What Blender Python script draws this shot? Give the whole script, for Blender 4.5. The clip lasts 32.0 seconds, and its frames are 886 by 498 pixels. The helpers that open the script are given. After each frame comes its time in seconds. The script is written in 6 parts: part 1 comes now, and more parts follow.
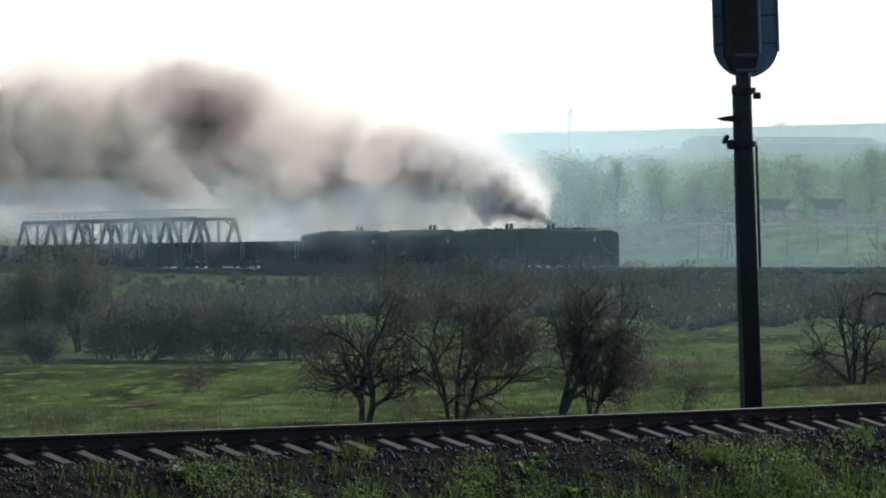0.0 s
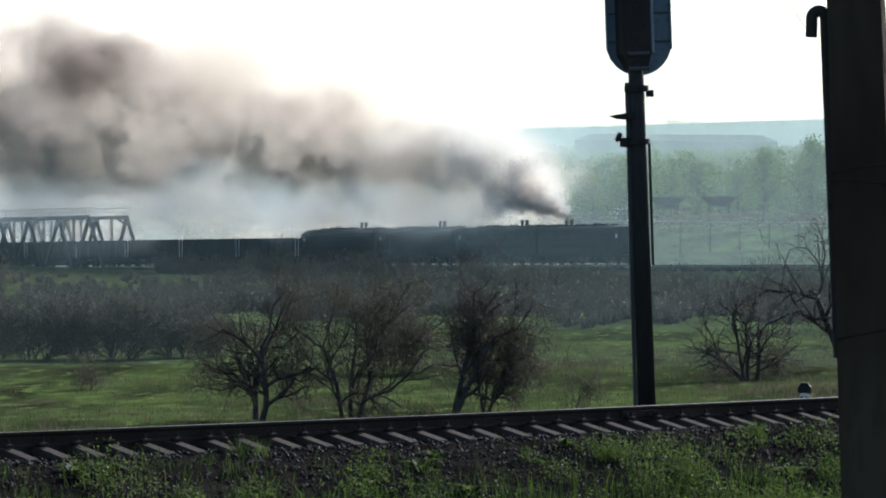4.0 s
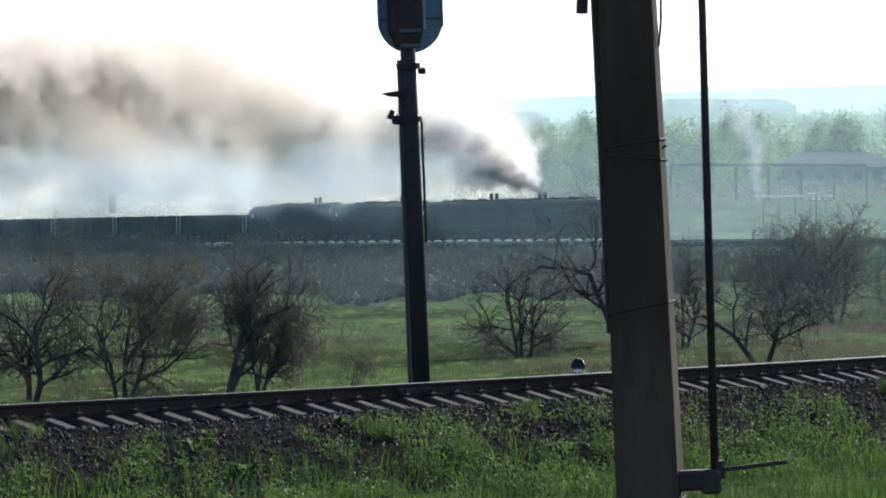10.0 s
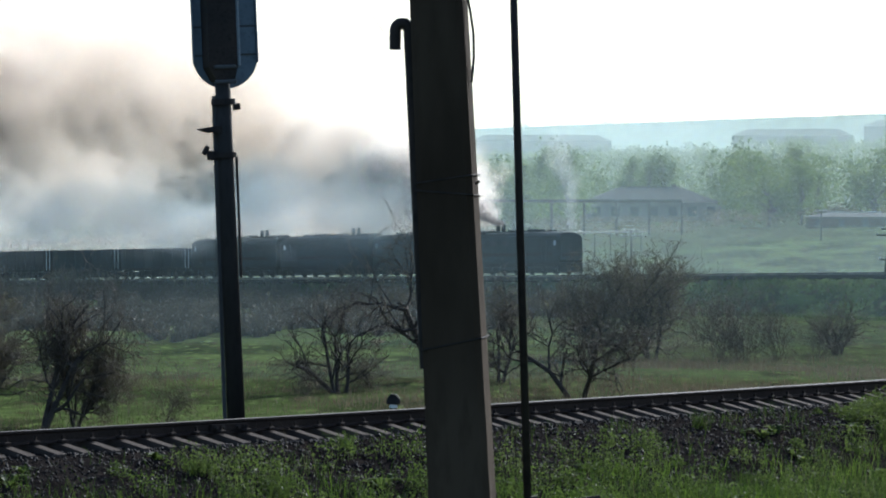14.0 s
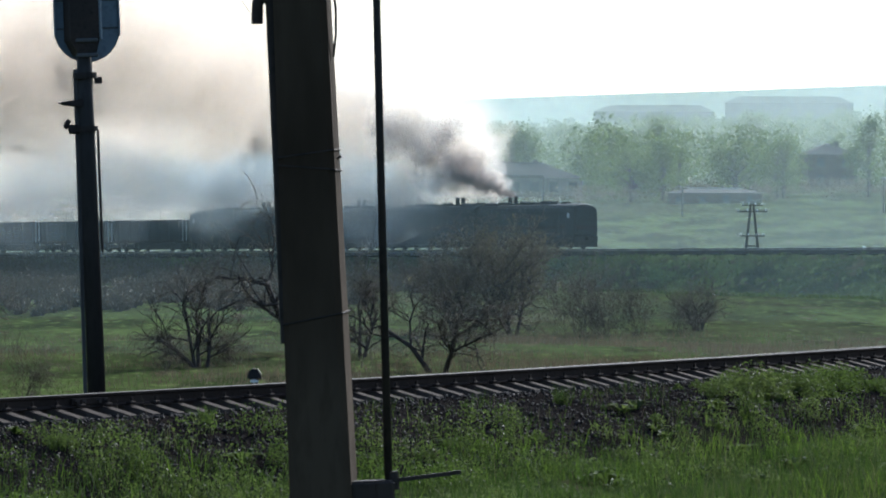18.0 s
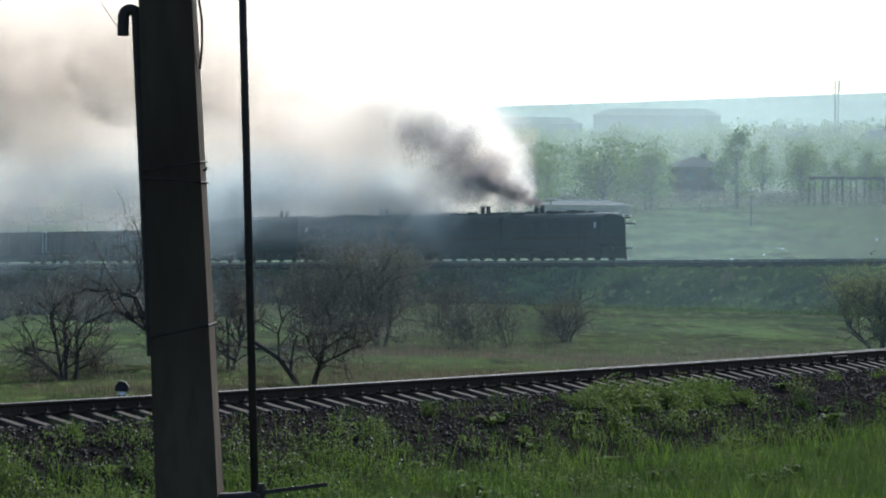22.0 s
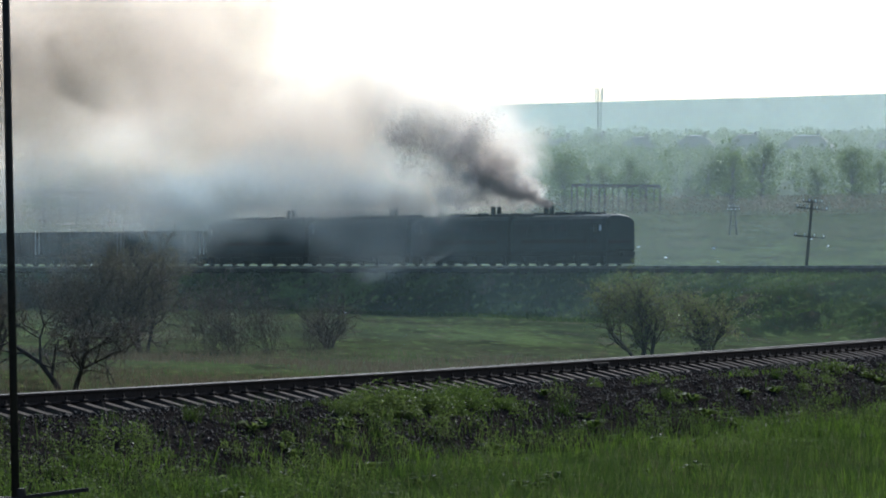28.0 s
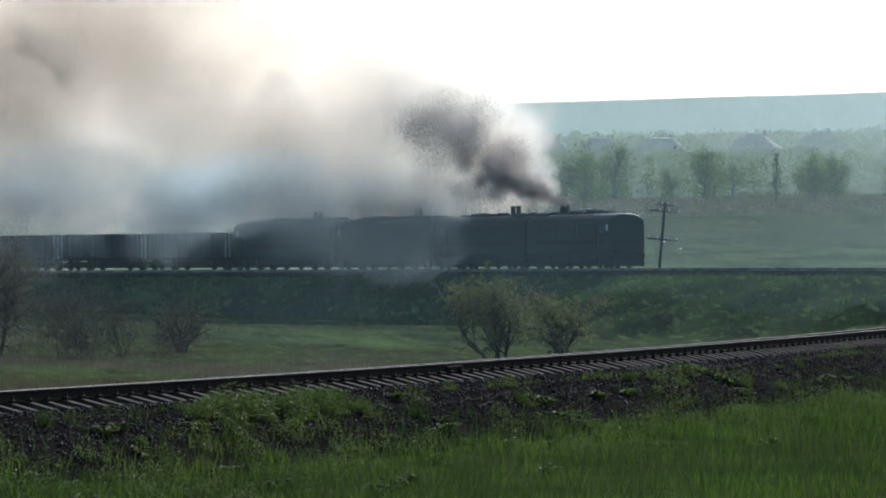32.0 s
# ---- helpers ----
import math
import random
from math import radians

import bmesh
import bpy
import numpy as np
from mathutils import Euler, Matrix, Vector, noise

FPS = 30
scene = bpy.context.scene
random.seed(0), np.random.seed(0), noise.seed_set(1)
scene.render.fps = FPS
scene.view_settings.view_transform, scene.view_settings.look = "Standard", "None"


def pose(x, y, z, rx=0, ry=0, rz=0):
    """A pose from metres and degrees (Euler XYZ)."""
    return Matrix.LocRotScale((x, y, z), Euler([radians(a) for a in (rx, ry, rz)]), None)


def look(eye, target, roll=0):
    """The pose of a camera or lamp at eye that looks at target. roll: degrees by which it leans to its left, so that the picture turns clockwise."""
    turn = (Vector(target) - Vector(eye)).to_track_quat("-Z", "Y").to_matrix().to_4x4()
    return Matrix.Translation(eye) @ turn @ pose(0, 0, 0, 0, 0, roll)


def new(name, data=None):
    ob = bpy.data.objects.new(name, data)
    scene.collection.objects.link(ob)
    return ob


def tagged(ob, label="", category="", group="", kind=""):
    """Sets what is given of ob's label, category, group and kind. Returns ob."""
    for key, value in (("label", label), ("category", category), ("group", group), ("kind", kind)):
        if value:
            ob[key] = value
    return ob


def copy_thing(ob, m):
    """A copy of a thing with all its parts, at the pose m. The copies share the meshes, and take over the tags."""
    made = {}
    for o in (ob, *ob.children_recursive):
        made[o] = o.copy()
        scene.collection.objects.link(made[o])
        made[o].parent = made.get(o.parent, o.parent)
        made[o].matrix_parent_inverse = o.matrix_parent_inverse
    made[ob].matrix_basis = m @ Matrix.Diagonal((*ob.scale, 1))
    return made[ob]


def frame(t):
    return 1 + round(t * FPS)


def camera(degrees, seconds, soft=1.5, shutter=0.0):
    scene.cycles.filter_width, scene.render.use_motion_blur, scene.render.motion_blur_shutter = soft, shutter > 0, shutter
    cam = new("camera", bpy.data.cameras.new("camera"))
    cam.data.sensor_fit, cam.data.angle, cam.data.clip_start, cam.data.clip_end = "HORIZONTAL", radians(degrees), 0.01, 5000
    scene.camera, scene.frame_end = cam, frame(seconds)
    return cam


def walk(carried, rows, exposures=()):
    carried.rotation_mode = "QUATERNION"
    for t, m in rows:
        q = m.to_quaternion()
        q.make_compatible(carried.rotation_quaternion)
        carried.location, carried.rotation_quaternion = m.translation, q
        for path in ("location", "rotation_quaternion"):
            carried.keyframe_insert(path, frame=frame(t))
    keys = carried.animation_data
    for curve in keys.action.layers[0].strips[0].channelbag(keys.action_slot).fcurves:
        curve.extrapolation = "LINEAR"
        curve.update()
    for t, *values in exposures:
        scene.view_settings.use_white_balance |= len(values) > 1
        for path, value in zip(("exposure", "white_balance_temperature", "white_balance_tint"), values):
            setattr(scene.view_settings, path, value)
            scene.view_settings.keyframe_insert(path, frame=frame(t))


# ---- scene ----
cam = camera(11, 32.0, soft=1.9)
EYE = (0.0, 0.0, 2.73)
walk(cam, [(t, pose(EYE[0] + side, EYE[1], EYE[2], a, b, c)) for t, a, b, c, side in (
    (0, 89.446, -0.590, 7.063, -0.011), (0.5, 89.410, -0.794, 7.082, -0.010), (1, 89.401, -0.617, 7.026, -0.009),
    (1.5, 89.395, -0.726, 6.882, -0.009), (2, 89.508, -0.549, 6.712, -0.010), (2.5, 89.670, -0.431, 6.460, -0.010),
    (3, 89.777, -0.458, 6.193, -0.010), (3.5, 89.707, -0.515, 5.951, -0.012), (4, 89.435, -0.499, 5.733, -0.013),
    (4.5, 89.184, -0.575, 5.579, -0.015), (6.5, 89.181, -0.530, 4.828, -0.019), (7, 89.009, -0.602, 4.455, -0.019),
    (7.5, 88.911, -0.581, 4.142, -0.022), (8, 88.921, -0.496, 3.974, -0.020), (8.5, 88.924, -0.085, 3.783, -0.018),
    (9, 88.939, 0.125, 3.522, -0.016), (9.5, 88.971, -0.024, 3.228, -0.014), (10, 89.175, -0.062, 2.906, -0.012),
    (10.5, 89.345, -0.009, 2.476, -0.013), (11, 89.457, -0.014, 2.050, -0.011), (11.5, 89.519, 0.043, 1.947, -0.009),
    (12, 89.566, 0.099, 1.925, -0.007), (12.5, 89.593, 0.017, 1.720, -0.005), (13, 89.675, 0.091, 1.279, -0.001),
    (13.5, 89.698, 0.001, 0.915, 0.001), (14, 89.624, -0.072, 0.615, 0.002), (14.5, 89.503, -0.140, 0.317, -0.001),
    (15, 89.484, -0.130, 0.016, -0.001), (15.5, 89.494, -0.112, -0.280, -0.002), (17.5, 89.318, -0.172, -1.079, 0.004),
    (18, 89.317, -0.277, -1.106, 0.003), (18.5, 89.313, -0.340, -1.224, 0.003), (19, 89.295, -0.496, -1.541, 0.003),
    (19.5, 89.280, -0.513, -1.793, 0.005), (20, 89.243, -0.333, -1.930, 0.008), (20.5, 89.244, -0.320, -1.963, 0.009),
    (21, 89.462, -0.409, -2.082, 0.011), (21.5, 89.564, -0.335, -2.365, 0.013), (22, 89.476, -0.275, -2.742, 0.014),
    (22.5, 89.393, -0.031, -3.078, 0.013), (23, 89.329, -0.233, -3.266, 0.012), (23.5, 89.293, -0.302, -3.369, 0.014),
    (24, 89.247, -0.114, -3.569, 0.013), (24.5, 89.246, -0.170, -3.763, 0.013), (25, 89.251, -0.176, -4.008, 0.012),
    (25.5, 89.245, 0.046, -4.358, 0.015), (27.5, 89.531, -0.558, -5.412, 0.012), (28, 89.569, -0.604, -5.691, 0.013),
    (28.5, 89.571, -0.445, -5.903, 0.013), (29, 89.543, -0.257, -6.064, 0.013), (29.5, 89.516, -0.196, -6.231, 0.013),
    (30, 89.615, -0.381, -6.541, 0.013), (30.5, 89.710, -0.497, -6.971, 0.013), (31, 89.727, -0.500, -7.335, 0.013),
    (31.5, 89.706, -0.265, -7.353, 0.013), (32, 89.629, -0.459, -7.517, 0.013),
)], [(t, s, 5660 if t < 6 else 5560, 8) for t, s in ((0.0, 0.9), (4.5, 0.95), (6.5, 1.2), (9.0, 1.5), (13.0, 1.2), (15.0, 1.05), (20.0, 1.1), (25.0, 0.95), (32.0, 0.6))])

# ---------------------------------------------------------------- light
SUN_AZ, SUN_EL = 26.0, 27.0          # degrees to the right of straight ahead, above the horizon
world = bpy.data.worlds.new("world")
scene.world = world
world.use_nodes = True
wn = world.node_tree
sky = wn.nodes.new("ShaderNodeTexSky")
sky.sky_type, sky.sun_disc = "NISHITA", False
sky.sun_elevation, sky.sun_rotation = radians(SUN_EL), radians(SUN_AZ)
sky.air_density, sky.dust_density, sky.ozone_density = 1.0, 2.0, 2.0
wn.nodes["Background"].inputs[1].default_value = 0.096
wn.links.new(sky.outputs[0], wn.nodes["Background"].inputs[0])
sun = new("sun", bpy.data.lights.new("sun", "SUN"))
sun.data.energy, sun.data.angle, sun.data.color = 3.9, radians(0.6), (1.0, 0.94, 0.86)
sa, se = radians(SUN_AZ), radians(SUN_EL)
sun.matrix_world = look((math.sin(sa) * math.cos(se) * 50, math.cos(sa) * math.cos(se) * 50, math.sin(se) * 50), (0, 0, 0))
scene.cycles.transparent_max_bounces = 40

# ---------------------------------------------------------------- materials


def principled(name):
    m = bpy.data.materials.new(name)
    m.use_nodes = True
    return m, m.node_tree, m.node_tree.nodes["Principled BSDF"]


def coords(nt, kind):
    if kind == "World":
        return nt.nodes.new("ShaderNodeNewGeometry").outputs["Position"]
    return nt.nodes.new("ShaderNodeTexCoord").outputs[kind]


def noise_node(nt, vec, scale, detail=4.0, stretch=None):
    if stretch:
        mp = nt.nodes.new("ShaderNodeMapping")
        mp.inputs["Scale"].default_value = stretch
        nt.links.new(vec, mp.inputs["Vector"])
        vec = mp.outputs[0]
    n = nt.nodes.new("ShaderNodeTexNoise")
    n.inputs["Scale"].default_value, n.inputs["Detail"].default_value = scale, detail
    nt.links.new(vec, n.inputs["Vector"])
    return n.outputs["Fac"]


def mixed(nt, fac, a, b):
    m = nt.nodes.new("ShaderNodeMix")
    m.data_type = "RGBA"
    for sock, v in ((m.inputs[0], fac), (m.inputs[6], a), (m.inputs[7], b)):
        if isinstance(v, (int, float)):
            sock.default_value = v
        elif isinstance(v, tuple):
            sock.default_value = (*v, 1.0)
        else:
            nt.links.new(v, sock)
    return m.outputs[2]


def ramp(nt, fac, lo, hi):
    r = nt.nodes.new("ShaderNodeMapRange")
    r.inputs[1].default_value, r.inputs[2].default_value = lo, hi
    nt.links.new(fac, r.inputs[0])
    return r.outputs[0]


def surface(name, base, worn, rough=0.7, metal=0.0, big=0.6, fine=12.0, bump=0.2, kind="Object", spread=(0.35, 0.65), stretch=None, depth=0.02, gloss=0.06):
    """A weathered surface: two colours mixed at a large and a small scale, with fine relief."""
    m, nt, p = principled(name)
    vec = coords(nt, kind)
    a = ramp(nt, noise_node(nt, vec, big, 5.0, stretch), *spread)
    b = noise_node(nt, vec, fine, 6.0, stretch)
    col = mixed(nt, a, base, worn)
    dark = tuple(c * 0.6 for c in base)
    col = mixed(nt, ramp(nt, b, 0.5, 0.8), col, dark)
    nt.links.new(col, p.inputs["Base Color"])
    p.inputs["Roughness"].default_value, p.inputs["Metallic"].default_value = rough, metal
    p.inputs["Specular IOR Level"].default_value = gloss
    bn = nt.nodes.new("ShaderNodeBump")
    bn.inputs["Strength"].default_value, bn.inputs["Distance"].default_value = bump, depth
    nt.links.new(b, bn.inputs["Height"])
    nt.links.new(bn.outputs[0], p.inputs["Normal"])
    return m


def leafy(name, colours, through_light=0.45, rough=0.6):
    """Leaves or blades: each island of the mesh takes its own tint, and light comes through."""
    m, nt, p = principled(name)
    g = nt.nodes.new("ShaderNodeNewGeometry")
    cr = nt.nodes.new("ShaderNodeValToRGB")
    while len(cr.color_ramp.elements) < len(colours):
        cr.color_ramp.elements.new(0.5)
    for i, c in enumerate(colours):
        cr.color_ramp.elements[i].position = i / max(1, len(colours) - 1)
        cr.color_ramp.elements[i].color = (*c, 1)
    nt.links.new(g.outputs["Random Per Island"], cr.inputs[0])
    patch = noise_node(nt, g.outputs["Position"], 0.25, 3.0)
    col = mixed(nt, ramp(nt, patch, 0.35, 0.7), cr.outputs[0], colours[0])
    nt.links.new(col, p.inputs["Base Color"])
    p.inputs["Roughness"].default_value = rough
    p.inputs["Specular IOR Level"].default_value = 0.12
    tr = nt.nodes.new("ShaderNodeBsdfTranslucent")
    nt.links.new(col, tr.inputs["Color"])
    mx = nt.nodes.new("ShaderNodeMixShader")
    mx.inputs[0].default_value = through_light
    nt.links.new(p.outputs[0], mx.inputs[1])
    nt.links.new(tr.outputs[0], mx.inputs[2])
    nt.links.new(mx.outputs[0], nt.nodes["Material Output"].inputs["Surface"])
    return m


RAIL_RUST = surface("rail_rust", (0.026, 0.02, 0.017), (0.04, 0.03, 0.024), 0.9, 0.0, 1.0, 25, 0.3, gloss=0.03)
RAIL_HEAD = surface("rail_head", (0.15, 0.13, 0.115), (0.07, 0.06, 0.052), 0.72, 0.0, 0.9, 14, 0.12, spread=(0.42, 0.58), gloss=0.07)
SLEEPER = surface("sleeper_concrete", (0.068, 0.055, 0.045), (0.042, 0.034, 0.028), 0.9, 0, 1.5, 18, 0.3, gloss=0.02)
BALLAST = surface("ballast_bed", (0.012, 0.0105, 0.0095), (0.021, 0.018, 0.016), 1.0, 0, 1.2, 22, 1.0, "World", depth=0.05, gloss=0.0)
STONE = leafy("ballast_stone", [(0.015, 0.013, 0.0115), (0.026, 0.0215, 0.0185), (0.065, 0.052, 0.044), (0.02, 0.0165, 0.0145)], 0.0, 0.8)
CONCRETE = surface("pole_concrete", (0.06, 0.045, 0.031), (0.026, 0.019, 0.013), 0.95, 0, 2.2, 14, 0.5, stretch=(1, 1, 0.3), gloss=0.02)
DARK_STEEL = surface("dark_steel", (0.022, 0.02, 0.019), (0.04, 0.031, 0.025), 0.7, 0.1, 1.5, 20, 0.2, gloss=0.1)
MAST_PAINT = surface("mast_paint", (0.075, 0.076, 0.074), (0.04, 0.036, 0.032), 0.65, 0.05, 0.9, 16, 0.2, stretch=(1, 1, 0.3))
# darker copy of the mast paint, with the tube's shade in the colour
MAST_SHADED = surface("mast_shaded", (0.04, 0.038, 0.036), (0.022, 0.02, 0.018), 0.7, 0.05, 0.9, 16, 0.2, stretch=(1, 1, 0.3))
SHIELD = surface("shield_paint", (0.14, 0.175, 0.2), (0.1, 0.125, 0.145), 0.5, 0.1, 1.2, 18, 0.15)
WIRE = surface("wire", (0.022, 0.02, 0.018), (0.04, 0.032, 0.027), 0.8, 0.0)
WHITE = surface("white_paint", (0.8, 0.8, 0.78), (0.55, 0.54, 0.5), 0.6, 0, 2.0, 20, 0.1)
BLACK = surface("black_paint", (0.02, 0.02, 0.02), (0.035, 0.033, 0.03), 0.5, 0, 2.0, 20, 0.1)
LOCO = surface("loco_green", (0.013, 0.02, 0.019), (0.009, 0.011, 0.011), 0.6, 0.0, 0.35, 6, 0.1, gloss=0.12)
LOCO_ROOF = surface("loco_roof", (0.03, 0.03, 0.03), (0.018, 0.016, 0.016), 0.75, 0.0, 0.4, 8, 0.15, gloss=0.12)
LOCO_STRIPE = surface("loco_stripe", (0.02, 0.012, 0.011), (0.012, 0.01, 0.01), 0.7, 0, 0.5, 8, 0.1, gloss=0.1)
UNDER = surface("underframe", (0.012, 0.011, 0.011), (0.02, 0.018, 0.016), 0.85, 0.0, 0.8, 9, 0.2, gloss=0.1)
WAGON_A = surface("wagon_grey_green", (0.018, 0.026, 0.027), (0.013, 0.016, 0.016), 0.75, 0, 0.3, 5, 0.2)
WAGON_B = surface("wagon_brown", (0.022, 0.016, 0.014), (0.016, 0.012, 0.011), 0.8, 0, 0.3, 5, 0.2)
# pale grey stands in for sky light seen through the cab
SKY_PANE = surface("painted_sky_pane", (0.4, 0.42, 0.42), (0.3, 0.31, 0.31), 0.2, 0, 0.5, 5, 0.0)
GLASS = surface("cab_glass", (0.02, 0.025, 0.03), (0.03, 0.035, 0.04), 0.08, 0, 0.5, 5, 0.0, gloss=0.5)
BRIDGE = surface("bridge_steel", (0.055, 0.062, 0.066), (0.042, 0.04, 0.037), 0.7, 0.2, 0.2, 4, 0.1)
BARK = surface("bark", (0.07, 0.06, 0.05), (0.04, 0.034, 0.03), 0.95, 0, 2.0, 20, 0.6)
TWIG = surface("twig", (0.13, 0.105, 0.082), (0.085, 0.068, 0.054), 0.9, 0, 2.0, 20, 0.2)
WOOD = surface("pole_wood", (0.09, 0.075, 0.06), (0.06, 0.05, 0.042), 0.9, 0, 1.2, 12, 0.4)
BRICK = surface("dark_brick", (0.06, 0.042, 0.035), (0.04, 0.03, 0.026), 0.9, 0, 0.15, 2.5, 0.2)
PANEL = surface("panel_wall", (0.09, 0.092, 0.09), (0.07, 0.07, 0.068), 0.9, 0, 0.08, 1.5, 0.1)
PLASTER = surface("plaster", (0.18, 0.172, 0.158), (0.12, 0.112, 0.1), 0.9, 0, 0.1, 1.5, 0.1)
ROOF_SLATE = surface("roof_slate", (0.055, 0.054, 0.054), (0.04, 0.038, 0.036), 0.85, 0, 0.1, 1.5, 0.2)
WINDOW = surface("window_dark", (0.03, 0.035, 0.04), (0.05, 0.055, 0.06), 0.2, 0, 0.5, 5, 0.0, gloss=0.3)
YOUNG = leafy("young_grass", [(0.048, 0.084, 0.0096), (0.072, 0.112, 0.0144), (0.028, 0.0528, 0.008), (0.088, 0.104, 0.028)], 0.65)
GRASS = leafy("grass", [(0.0224, 0.0416, 0.008), (0.044, 0.0704, 0.012), (0.0128, 0.0256, 0.0056), (0.064, 0.068, 0.0256)], 0.6)
WEED = leafy("weed", [(0.0494, 0.076, 0.0152), (0.0836, 0.1064, 0.0304), (0.0266, 0.04256, 0.01064)], 0.55)
DRY = leafy("dry_grass", [(0.12, 0.095, 0.06), (0.075, 0.06, 0.042), (0.15, 0.125, 0.08)], 0.3)
LEAF = leafy("young_leaf", [(0.08, 0.076, 0.042), (0.115, 0.11, 0.055), (0.075, 0.064, 0.042)], 0.5)
BUD = leafy("scrub_bud", [(0.068, 0.061, 0.044), (0.092, 0.084, 0.058), (0.056, 0.054, 0.038)], 0.35)
FAR_LEAF = leafy("far_leaf", [(0.0624, 0.0975, 0.02028), (0.0936, 0.1287, 0.0234), (0.05148, 0.0819, 0.01872), (0.1092, 0.1326, 0.02652)], 0.55)
GREEN_LEAF = leafy("green_leaf", [(0.1, 0.12, 0.04), (0.15, 0.16, 0.06), (0.08, 0.085, 0.035)], 0.5)

# ---------------------------------------------------------------- builders


class Shape:
    """Collects vertices and faces of one part."""

    def __init__(self):
        self.v, self.f = [], []

    def add(self, verts, faces):
        n = len(self.v)
        self.v += [tuple(p) for p in verts]
        self.f += [tuple(i + n for i in f) for f in faces]
        return self

    def box(self, c, s, m=None, cut=0.0):
        """A box with its vertical and horizontal edges cut off by cut."""
        hx, hy, hz = s[0] / 2, s[1] / 2, s[2] / 2
        if cut <= 0:
            vs = [Vector((x * hx, y * hy, z * hz)) for z in (-1, 1) for y in (-1, 1) for x in (-1, 1)]
            fs = [(0, 2, 3, 1), (4, 5, 7, 6), (0, 1, 5, 4), (2, 6, 7, 3), (0, 4, 6, 2), (1, 3, 7, 5)]
        else:
            k = cut
            ring = [(hx - k, -hy), (hx, -hy + k), (hx, hy - k), (hx - k, hy), (-hx + k, hy), (-hx, hy - k), (-hx, -hy + k), (-hx + k, -hy)]
            inner = [(x - math.copysign(k, x), y - math.copysign(k, y)) for x, y in ring]
            vs = [Vector((*p, -hz)) for p in inner] + [Vector((*p, -hz + k)) for p in ring] + [Vector((*p, hz - k)) for p in ring] + [Vector((*p, hz)) for p in inner]
            fs = [tuple(range(7, -1, -1)), tuple(range(24, 32))]
            for r in range(3):
                fs += [(8 * r + i, 8 * r + (i + 1) % 8, 8 * r + 8 + (i + 1) % 8, 8 * r + 8 + i) for i in range(8)]
        if m is not None:
            vs = [m @ p for p in vs]
        return self.add([p + Vector(c) for p in vs], fs)

    def tube(self, a, b, r0, r1=None, n=8, caps=True):
        a, b = Vector(a), Vector(b)
        r1 = r0 if r1 is None else r1
        d = (b - a).normalized()
        u = d.orthogonal().normalized()
        w = d.cross(u)
        vs = []
        for p, r in ((a, r0), (b, r1)):
            vs += [p + r * (math.cos(2 * math.pi * i / n) * u + math.sin(2 * math.pi * i / n) * w) for i in range(n)]
        fs = [(i, (i + 1) % n, n + (i + 1) % n, n + i) for i in range(n)]
        if caps:
            fs += [tuple(range(n - 1, -1, -1)), tuple(range(n, 2 * n))]
        return self.add(vs, fs)

    def bar(self, a, b, w, h):
        """A square bar from a to b."""
        a, b = Vector(a), Vector(b)
        d = b - a
        q = d.to_track_quat("X", "Z").to_matrix()
        return self.box((a + b) / 2, (d.length, w, h), q)

    def prism(self, outline, axis, lo, hi):
        """An outline of (u, v) pairs drawn along axis from lo to hi: x: (y, z), y: (x, z), z: (x, y)."""
        n = len(outline)

        def put(u, v, k):
            return (k, u, v) if axis == "x" else (u, k, v) if axis == "y" else (u, v, k)
        vs = [put(u, v, k) for k in (lo, hi) for u, v in outline]
        return self.add(vs, [tuple(range(n - 1, -1, -1)), tuple(range(n, 2 * n))] + [(i, (i + 1) % n, n + (i + 1) % n, n + i) for i in range(n)])

    def sweep(self, path, outline):
        """An outline of (side, up) pairs carried along a path of points in the plan."""
        n = len(outline)
        vs, fs = [], []
        for i, p in enumerate(path):
            d = Vector(path[min(i + 1, len(path) - 1)]) - Vector(path[max(i - 1, 0)])
            side = Vector((-d.y, d.x, 0)).normalized()
            vs += [Vector(p) + side * u + Vector((0, 0, v)) for u, v in outline]
        for i in range(len(path) - 1):
            fs += [(i * n + k, (i + 1) * n + k, (i + 1) * n + (k + 1) % n, i * n + (k + 1) % n) for k in range(n)]
        fs += [tuple(range(n)), tuple(range(len(vs) - 1, len(vs) - 1 - n, -1))]
        return self.add(vs, fs)

    def mesh(self, name, smooth=False):
        me = bpy.data.meshes.new(name)
        me.from_pydata(self.v, [], self.f)
        if smooth:
            me.shade_smooth()
        me.update()
        return me


def part(name, shape, material, parent=None, label="", smooth=False):
    me = shape.mesh(name, smooth) if isinstance(shape, Shape) else shape
    if material is not None and not me.materials:
        me.materials.append(material)
    ob = new(name, me)
    if parent is not None:
        ob.parent = parent
    if label:
        tagged(ob, label)
    return ob


def thing(name, m, label, category, group="", kind=""):
    ob = new(name)
    ob.empty_display_size = 0.2
    ob.matrix_basis = m
    return tagged(ob, label, category, group, kind)


def raw_mesh(name, verts, tris, material, side=3):
    """A mesh from arrays: verts (n, 3), tris (m, side)."""
    me = bpy.data.meshes.new(name)
    me.vertices.add(len(verts))
    me.vertices.foreach_set("co", np.ascontiguousarray(verts, dtype=np.float32).ravel())
    me.loops.add(tris.size)
    me.loops.foreach_set("vertex_index", np.ascontiguousarray(tris, dtype=np.int32).ravel())
    me.polygons.add(len(tris))
    me.polygons.foreach_set("loop_start", np.arange(0, tris.size, side, dtype=np.int32))
    me.update(calc_edges=True)
    me.materials.append(material)
    return me


rng = np.random.default_rng(7)

# ---------------------------------------------------------------- the plan


def near_y(x):
    return 67.706 + 1.4976 * x + 0.010655 * x * x


